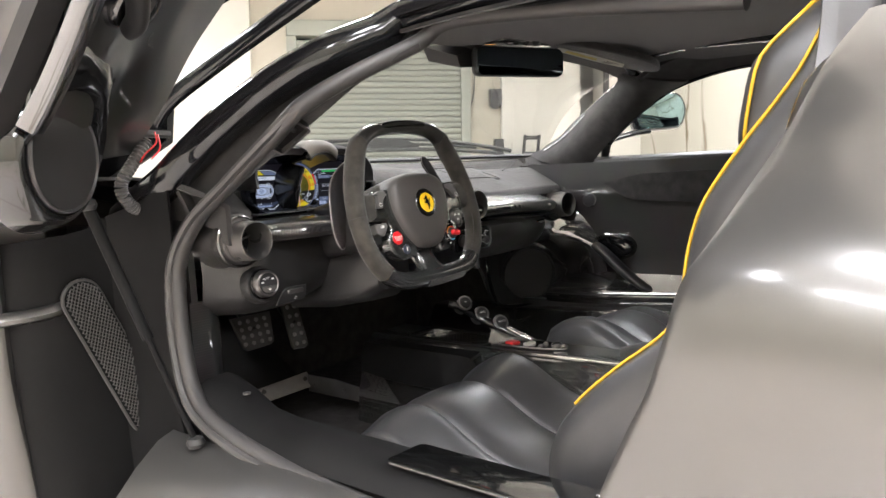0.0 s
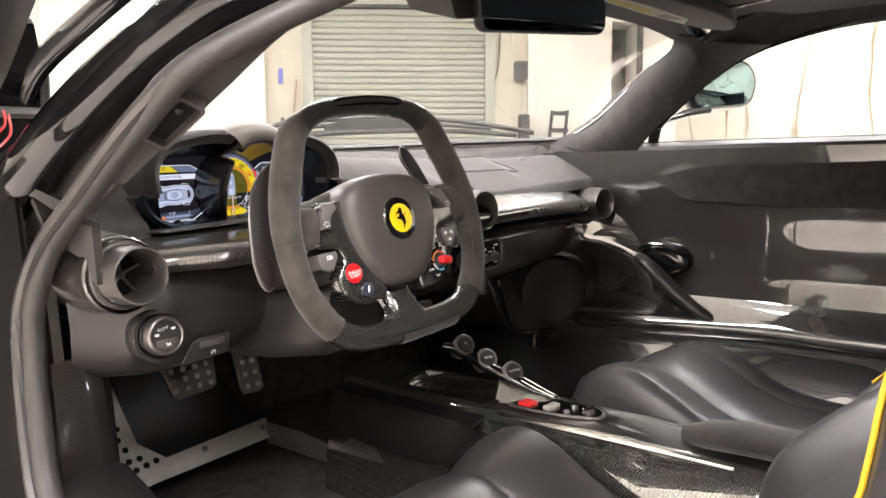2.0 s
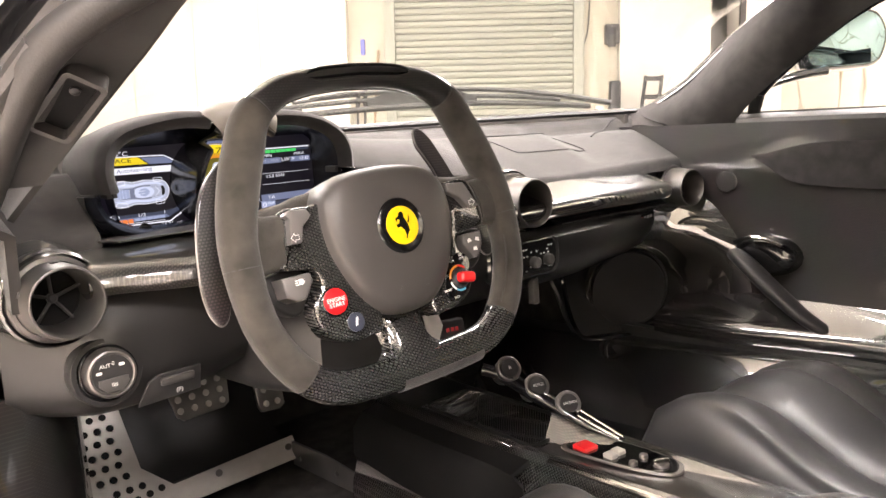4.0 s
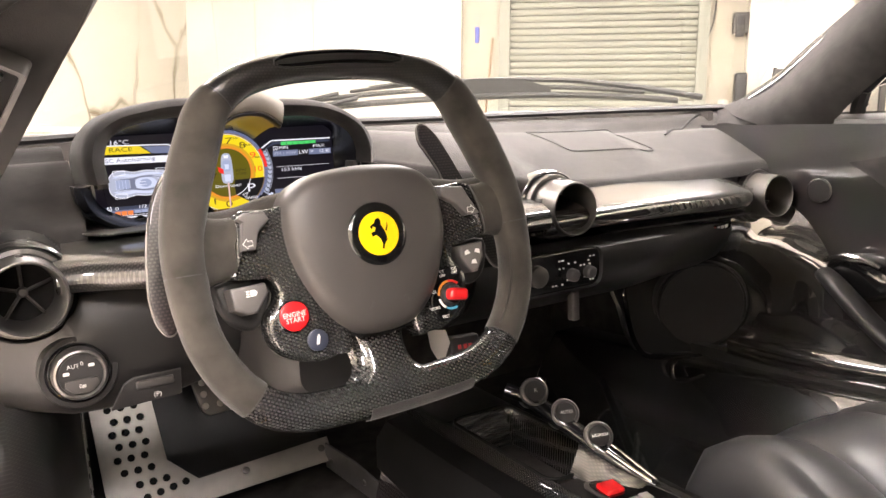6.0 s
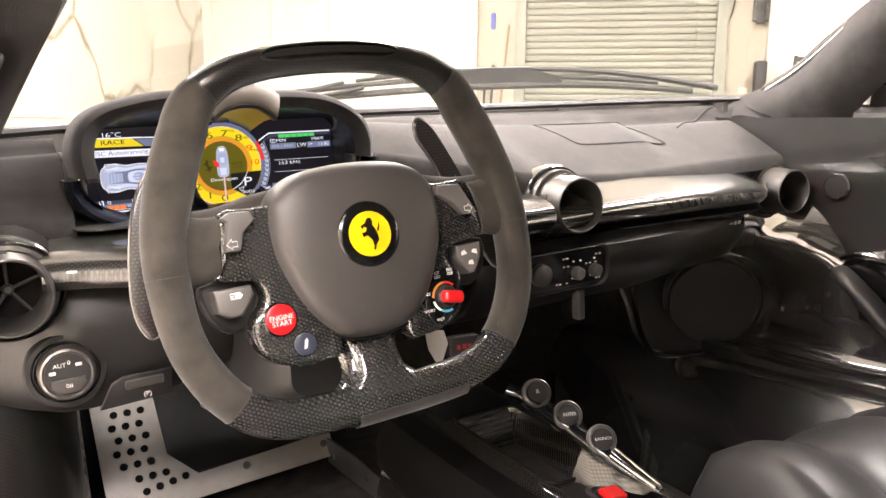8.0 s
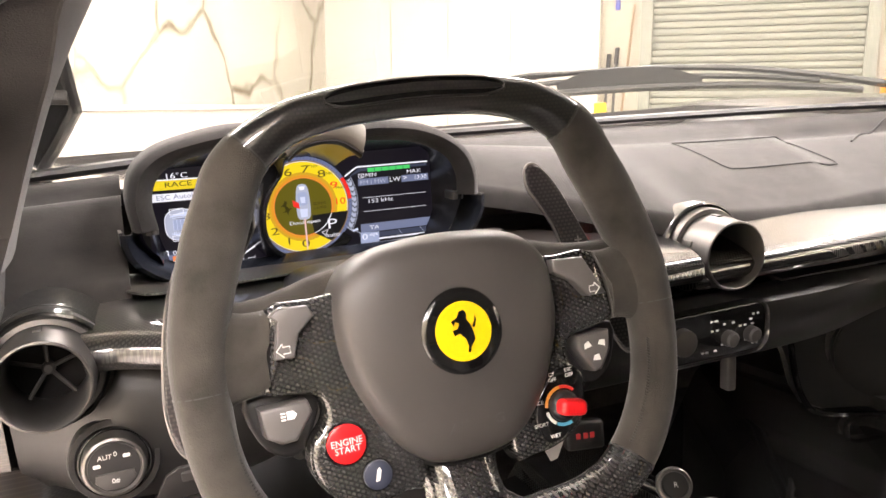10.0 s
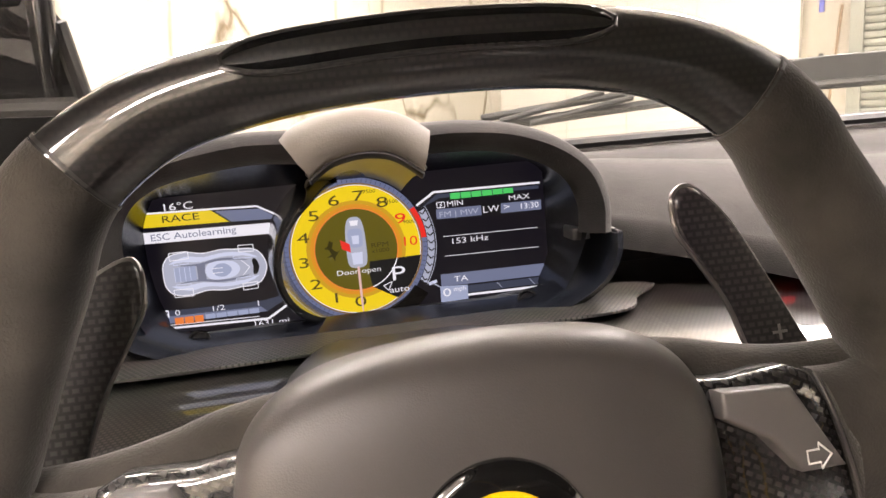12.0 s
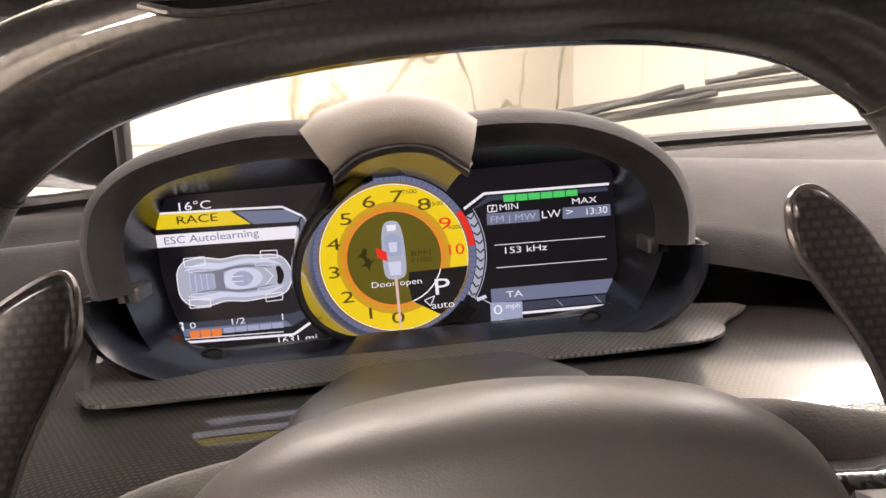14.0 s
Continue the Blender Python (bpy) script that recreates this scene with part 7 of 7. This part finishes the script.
strip = part("switch_strip", ss, ALU_DARK, console, "grey metal switch strip")
part("strip_inlay", prism([(q.x * 0.9 - 0.0045, q.y * 0.93 - 0.0015) for q in curve([(-0.078, 0.050, 0), (-0.058, 0.054, 0), (-0.034, 0.012, 0), (-0.014, 0.006, 0), (-0.012, -0.070, 0), (-0.026, -0.094, 0), (-0.050, -0.094, 0), (-0.068, -0.046, 0), (-0.076, -0.002, 0)], 4, True)], 0.001, 0, pose(0, 0, 0.3943)), BLACK_GLOSS, strip)
part("red_button", prism(rounded(-0.012, 0.012, -0.0125, 0.0125, 0.003), 0.005, 0.002, pose(-0.0600, 0.0275, 0.3945, 0, 0, -8)), RED, strip, "red push button")
for x, y in ((-0.0610, -0.0130), (-0.0455, -0.0130)):
    part("rocker", prism(rounded(-0.0065, 0.0065, -0.0075, 0.0075, 0.002), 0.006, 0.002, pose(x, y, 0.3945, 0, 0, -8)), ALU, strip)
for x, y, r in ((-0.060, -0.046, 0.0055), (-0.036, -0.044, 0.0055), (-0.040, -0.072, 0.0095)):
    part("round_switch", lathe([(r, 0), (r, 0.004), (r * 0.8, 0.0055), (0.001, 0.005)], pose(x, y, 0.3945), 24), ALU_DARK, strip)
part("lever_tip", prism(rounded(-0.010, 0.010, -0.003, 0.003, 0.002), 0.006, 0.002, pose(-0.040, -0.072, 0.3985, 0, 0, -30)), CHROME, strip)
# suede armrest
arm = []
for k in range(13):
    t = k / 12
    y = lerp(-0.225, -0.70, t)
    w = 0.036 * ease(t / 0.14) ** 0.6 + 0.006
    zc = 0.392 + 0.016 * ease(t / 0.12) + 0.02 * t
    arm.append([Vector((-0.038 + a * w, y, zc + b * 0.018)) for a, b in disc(0, 0, 1, 16)])
part("armrest", loft(arm), SUEDE, console, "dark grey suede armrest")


# ---- seats ----
def seat(name, cx, s, label):
    """A fixed shell seat; s: 1 puts the piped bolster on the left, -1 on the right."""
    st = thing(name, label, "car seat", None, "car seats")

    def at(x, y, z):
        return Vector((cx + s * x, y, z))

    # cushion: x across from the outer side, grooves between the panels
    rows, seams = [], {29: [], 67: []}
    for i in range(29):
        t = i / 28
        y = lerp(0.065, -0.56, t)
        line_ = []
        for j in range(97):
            u = lerp(-1, 1, j / 96)
            x = u * 0.205
            z = 0.290 + 0.078 * math.exp(-((y + 0.045) / 0.115) ** 2) + 0.020 * ease((-0.35 - y) / 0.2)
            z += 0.022 * ease((u - 0.35) / 0.5) * ease(t / 0.2 + 0.4) - 0.030 * ease((-u - 0.45) / 0.55)
            z -= 0.075 * ease((0.020 - (y + 0.0)) / -0.045) ** 1.3
            z -= 0.10 * ease((abs(u) - 0.93) / 0.07)
            seam = 0.396
            d = abs(abs(u) - seam)
            z += 0.015 * (1 - math.exp(-(d / 0.09) ** 1.1)) - 0.004 * math.exp(-(d / 0.012) ** 2)
            if j in (29, 67):
                seams[j].append(at(x, y, z + 0.0006))
            line_.append(at(x, y, z))
        rows.append(line_)
    part("cushion", sheet(rows, 0.02), LEATHER, st, "black leather cushion with sewn panels", 60)
    for line_ in seams.values():
        part("cushion_seam", tube(line_, 0.0011, 6), PLASTIC, st)
    # cushion edge piping, seen low at the front of the outer side
    part("cushion_piping", tube([at(-0.203, lerp(0.02, -0.36, k / 8), 0.322 + 0.012 * k / 8) for k in range(9)], 0.0026, 8), YELLOW_PIPE, st, "thin yellow piping")
    # outer bolster with its piped edge
    edge_ = curve([Vector((0, a, b)) for a, b in ((-0.735, 0.915), (-0.712, 0.874), (-0.685, 0.839), (-0.656, 0.804), (-0.612, 0.743), (-0.592, 0.690), (-0.582, 0.631), (-0.575, 0.603), (-0.550, 0.573), (-0.490, 0.526), (-0.440, 0.481), (-0.405, 0.440), (-0.388, 0.395), (-0.385, 0.345))], 4)
    for side in (-1, 1):
        rows, pipe = [], []
        for k, p in enumerate(edge_):
            a, b = edge_[max(k - 1, 0)], edge_[min(k + 1, len(edge_) - 1)]
            d = (b - a).normalized()
            back = Vector((0, d.z, -d.y))
            if back.y > 0:
                back = -back
            w = 0.10 + 0.05 * ease(k / 20)
            x0 = 0.200 if side < 0 else 0.200
            sx = side

            def q(x, f):
                return at(sx * x, p.y + back.y * f, p.z + back.z * f)

            rows.append([q(0.125, 0.075), q(0.155, 0.030), q(0.185, 0.004), q(0.200, 0.0), q(0.214, 0.006), q(0.228, 0.035), q(0.226, 0.08), q(0.215, w)])
            pipe.append(q(0.200, -0.002))
        part("bolster", sheet(rows, 0.015), LEATHER, st, "black leather side bolster", 60)
        n_ = len(pipe) - 15
        part("piping", tube(pipe[:n_ + 4], 0.0020, 10), YELLOW_PIPE, st, "bright yellow piping")
    # backrest panel between the bolsters
    rows = []
    for k, p in enumerate(edge_[:44]):
        a, b = edge_[max(k - 1, 0)], edge_[min(k + 1, len(edge_) - 1)]
        d = (b - a).normalized()
        back = Vector((0, d.z, -d.y))
        if back.y > 0:
            back = -back
        rows.append([at(lerp(-0.14, 0.14, j / 12), p.y + back.y * (0.06 + 0.012 * math.sin(math.pi * j / 12)), p.z + back.z * 0.06) for j in range(13)])
    part("backrest", sheet(rows, 0.03), LEATHER, st, "black leather backrest")
    rows = [[at(x * (1 - 0.15 * t), lerp(-0.60, -0.90, t) - 0.03 * math.cos(x * 7), lerp(0.24, 0.93, t)) for x in [lerp(-0.225, 0.225, j / 10) for j in range(11)]] for t in (0, 0.2, 0.4, 0.6, 0.8, 1.0)]
    part("shell", sheet(rows, 0.012), CARBON, st, "carbon seat shell")
    part("base", box(-0.19, 0.19, -0.56, 0.02, 0.165, 0.25, 0.02, pose(cx, 0, 0)), PLASTIC, st)
    # headrest with piping round its face
    ho = curve([(-0.120, 0.80, 0), (-0.128, 0.87, 0), (-0.112, 0.93, 0), (-0.07, 0.962, 0), (0.0, 0.972, 0), (0.07, 0.962, 0), (0.112, 0.93, 0), (0.128, 0.87, 0), (0.120, 0.80, 0), (0.06, 0.775, 0), (0, 0.77, 0), (-0.06, 0.775, 0)], 4, True)

    def hy(z):
        return -0.628 - 0.18 * (z - 0.80) - 0.035 * ease((z - 0.89) / 0.07)

    rings_ = [[at(p.x * k, hy(p.y) + dy, 0.87 + (p.y - 0.87) * k) for p in ho] for k, dy in ((0.80, -0.11), (0.98, -0.095), (1.03, -0.06), (1.02, -0.02), (0.98, 0.004), (0.90, 0.014), (0.5, 0.012), (0.05, 0.008))]
    hr = part("headrest", loft(rings_), LEATHER, st, "black leather headrest")
    part("headrest_piping", tube([at(p.x * 1.0, hy(p.y) + 0.002, 0.87 + (p.y - 0.87) * 1.0) for p in ho], 0.0022, 8, True), YELLOW_PIPE, hr, "bright yellow piping")
    return st


seat("driver_seat", -0.350, 1, "black leather driver's seat with yellow piping")
seat("passenger_seat", 0.300, -1, "black leather passenger seat with yellow piping")

# ---- pedals and foot plates ----
pedals = []


def pedal(name, label, poly, origin, tilt, cols, rowsn, x0, x1, y0, y1, arm_top):
    pm = facing(origin, tilt)
    p = thing(name, label, "pedal", None, "pedals")
    pad_ = part("pad", prism(poly, 0.008, 0.002, pm), ALU_DARK, p, "aluminium pad with raised studs")
    for i in range(cols):
        for j in range(rowsn):
            x, y = lerp(x0, x1, i / max(cols - 1, 1)), lerp(y0, y1, j / max(rowsn - 1, 1))
            part("stud", lathe([(0.0058, 0.007), (0.0048, 0.0105), (0.002, 0.0112)], pm @ pose(x, y, 0), 12), ALU, pad_)
    part("arm", tube(curve([pm @ Vector((0, 0.0, 0.0)), Vector(origin) + Vector((0.0, 0.06, 0.06)), Vector(arm_top)], 5), 0.012, 8), PLASTIC, p)
    return p


pedal("brake_pedal", "wide aluminium brake pedal with studs", [(-0.055, 0.040), (0.055, 0.040), (0.045, -0.034), (0.035, -0.040), (-0.030, -0.044), (-0.040, -0.036)], (-0.335, 0.600, 0.418), (-0.05, -0.93, 0.35), 4, 4, -0.034, 0.034, -0.028, 0.026, (-0.31, 0.78, 0.62))
pedal("accelerator_pedal", "narrow aluminium accelerator pedal with studs", [(-0.024, 0.060), (0.022, 0.060), (0.022, -0.055), (0.012, -0.062), (-0.020, -0.060), (-0.024, -0.050)], (-0.220, 0.590, 0.412), (-0.10, -0.93, 0.35), 2, 5, -0.010, 0.010, -0.048, 0.046, (-0.20, 0.78, 0.62))
fr_ = thing("foot_plate", "perforated aluminium foot plate with bolts", "foot plate")
fm = axes((-0.30, 0.617, 0.255), (1, 0.03, -0.03), (0, 0.62, 0.78), (0.0, -0.78, 0.62))
fp = [(-0.222, -0.035), (0.142, -0.020), (0.142, 0.022), (-0.085, 0.008), (-0.125, 0.050), (-0.130, 0.230), (-0.222, 0.230), (-0.222, 0.10)]
part("plate", prism(fp, 0.004, 0.001, fm), ALU, fr_)
hole0 = None
for x, y in [(-0.150 - 0.020 * i - 0.006 * (j % 2), 0.045 + 0.021 * j) for i in range(3) for j in range(9)] + [(-0.165 + 0.02 * k, 0.000 + 0.003 * k) for k in range(4)] + [(-0.172 + 0.02 * k, 0.022) for k in range(3)]:
    if hole0 is None:
        hole0 = part("hole", lathe([(0.0058, 0.0), (0.0058, 0.0006), (0.001, 0.0006)], None, 12), SATIN, fr_, "round punched hole")
        hole = hole0
    else:
        hole = new("hole", hole0.data)
        hole.parent = fr_
    hole.matrix_basis = fm @ pose(x, y, 0.0040)
for x, y in ((-0.01, 0.0), (0.125, 0.003)):
    part("bolt", lathe([(0.006, 0.004), (0.006, 0.007), (0.003, 0.008)], fm @ pose(x, y, 0), 12), ALU_DARK, fr_)
part("foot_well", sheet([[(x, 0.66, 0.25), (x, 0.78, 0.32), (x, 0.90, 0.52)] for x in (-0.56, -0.16)], 0.008), PLASTIC, fr_)
side_p = thing("side_plate", "aluminium strip bolted to the tunnel", "foot plate")
sm = axes((-0.155, 0.52, 0.245), (0.12, -1, 0.0), (0, 0, 1), (-1, -0.12, 0))
part("strip", prism([(-0.095, -0.022), (0.11, -0.030), (0.11, 0.004), (0.0, 0.020), (-0.095, 0.022)], 0.004, 0.001, sm), ALU_DARK, side_p)
for x in (-0.075, 0.03, 0.095):
    part("bolt", lathe([(0.005, 0.004), (0.005, 0.006), (0.003, 0.007)], sm @ pose(x, -0.005, 0), 12), ALU_DARK, side_p)
mat_ = thing("floor_mat", "black floor mat in the driver's footwell", "floor mat")
part("carpet", prism(rounded(-0.58, -0.17, 0.06, 0.58, 0.04), 0.010, 0.004, pose(0, 0, 0.171)), CARPET, mat_)

# ---- overhead ----
rv = thing("rear_view_mirror", "frameless rear-view mirror in a black housing", "mirror")
rm = facing((-0.055, -0.022, 0.998), (-0.30, -0.95, -0.02))
ro = rounded(-0.115, 0.115, -0.030, 0.030, 0.016, 5)
part("housing", loft([[rm @ Vector((x * k, y * k, z)) for x, y in ro] for k, z in ((0.6, -0.036), (0.92, -0.026), (1.0, -0.010), (1.0, 0.0), (0.97, 0.004))]), PLASTIC, rv)
part("glass", prism([(x * 0.97, y * 0.94) for x, y in ro], 0.002, 0.0008, rm, None, 0.004), mat("dark_mirror_glass", (0.10, 0.12, 0.14), 0.03, metal=1.0, vary=0.01), rv, "dark reflecting glass")
part("stem", tube([(-0.10, 0.005, 1.01), (-0.13, 0.035, 1.025), (-0.15, 0.055, 1.035)], 0.012, 10), PLASTIC, rv)
part("sensor_cover", loft([[Vector(p) for p in q] for q in ([(-0.25, 0.075, 1.028), (-0.13, 0.06, 1.045), (-0.12, 0.03, 1.03), (-0.20, 0.03, 1.008)], [(-0.24, 0.07, 1.0), (-0.11, 0.045, 1.035), (-0.11, 0.02, 0.992), (-0.19, 0.03, 0.985)])]), PLASTIC, rv)
bt = facing((-0.055, -0.028, 1.042), (-0.25, -0.9, -0.35))
part("button_strip", prism(rounded(-0.045, 0.045, -0.010, 0.010, 0.005), 0.012, 0.003, bt), ALU_DARK, rv)
for k in range(3):
    part("button", lathe([(0.0085, 0.011), (0.0085, 0.015), (0.006, 0.016), (0.001, 0.015)], bt @ pose(-0.026 + 0.026 * k, 0, 0), 18), PLASTIC, rv)
sv = thing("sun_visor", "folded sun visor with a pale printed label", "sun visor")
sm2 = axes((0.21, -0.085, 1.030), (0.93, -0.15, -0.12), (0.2, 0.95, 0.05), (0.08, 0.0, -1))
vo = [(q.x, q.y) for q in curve([(-0.17, 0.02, 0), (-0.15, 0.055, 0), (0.0, 0.060, 0), (0.15, 0.045, 0), (0.19, 0.0, 0), (0.10, -0.05, 0), (-0.05, -0.045, 0), (-0.15, -0.02, 0)], 4, True)]
part("board", prism(vo, 0.016, 0.006, sm2), SUEDE_DARK, sv)
lb_ = part("label", prism([(-0.15, 0.02), (-0.14, 0.048), (0.0, 0.052), (0.10, 0.042), (0.07, 0.012), (-0.05, 0.008)], 0.001, 0, sm2, None, 0.0165), mat("pale_label", (0.55, 0.53, 0.46), 0.6), sv, "pale label with a yellow field and grey bars")
part("yellow_field", prism([(-0.12, 0.024), (-0.02, 0.022), (0.0, 0.040), (-0.11, 0.042)], 0.0006, 0, sm2, None, 0.0178), mat("dull_yellow_print", (0.55, 0.45, 0.12), 0.6), lb_)
for k in range(3):
    part("bar", prism(rounded(0.015, 0.06 - 0.005 * k, 0.020 + 0.008 * k, 0.023 + 0.008 * k, 0.001), 0.0006, 0, sm2, None, 0.0178), PLASTIC_GREY, lb_)

# ---- wiper, seen through the glass ----
WIPER = mat("weathered_black_wiper", (0.045, 0.045, 0.042), 0.55, vary=0.2, scale=20)
wp = thing("windscreen_wiper", "black windscreen wiper lying at the glass's foot", "wiper")


def wiper_at(x, dy=0.0, dz=0.0):
    """A place over the foot of the glass, along the parked wiper."""
    return Vector((x, 0.80 - 0.22 * max(0.0, (x - 0.10) / 0.70) ** 2 + dy, 0.838 + 0.020 * math.sin(math.pi * min(1.0, max(0.0, (x + 0.25) / 1.05))) - 0.020 * max(0.0, (x - 0.45) / 0.35) ** 2 + dz))


part("blade", tube([wiper_at(lerp(-0.22, 0.72, k / 24), 0.0, -0.010) for k in range(25)], 0.0065, 8), WIPER, wp, "rubber blade")
part("blade_frame", tube([wiper_at(lerp(-0.18, 0.66, k / 24), 0.01, 0.003 + 0.006 * math.sin(math.pi * k / 24)) for k in range(25)], 0.005, 8), WIPER, wp)
part("arm", tube([wiper_at(lerp(0.02, 0.78, k / 20), 0.02, 0.016 + 0.010 * math.sin(math.pi * k / 20) - 0.012 * (k / 20) ** 3) for k in range(21)], [lerp(0.005, 0.010, k / 20) for k in range(21)], 8, flat=0.7), WIPER, wp, "wiper arm")
part("bridge", sheet([[wiper_at(x, 0.005, -0.004), wiper_at(x, 0.005, h)] for x, h in ((0.19, 0.004), (0.21, 0.014), (0.24, 0.024), (0.30, 0.027), (0.38, 0.026), (0.42, 0.018), (0.46, 0.006))], 0.008), WIPER, wp, "broad clip between arm and blade")
part("link", tube([wiper_at(0.06, 0.02, 0.020), wiper_at(0.14, 0.015, 0.026), wiper_at(0.24, 0.01, 0.024)], 0.004, 8), WIPER, wp)
for a, b in (((-0.16, -0.004), (-0.02, 0.014)), ((-0.12, -0.012), (0.02, 0.002))):
    part("link", tube([wiper_at(a[0], -0.01, a[1]), wiper_at(b[0], -0.01, b[1])], 0.004, 8), WIPER, wp)
part("washer_jet", lathe([(0.004, 0.0), (0.010, 0.002), (0.009, 0.010), (0.004, 0.013)], pose(-0.245, 0.79, 0.828), 14), WIPER, wp)
part("wing_mark", prism(rounded(-0.021, 0.021, -0.020, 0.020, 0.006), 0.004, 0.001, facing((0.935, 1.816, 0.763), (-0.55, -0.82, 0.1))), YELLOW_PIPE, car, "small yellow mark on the far wing")
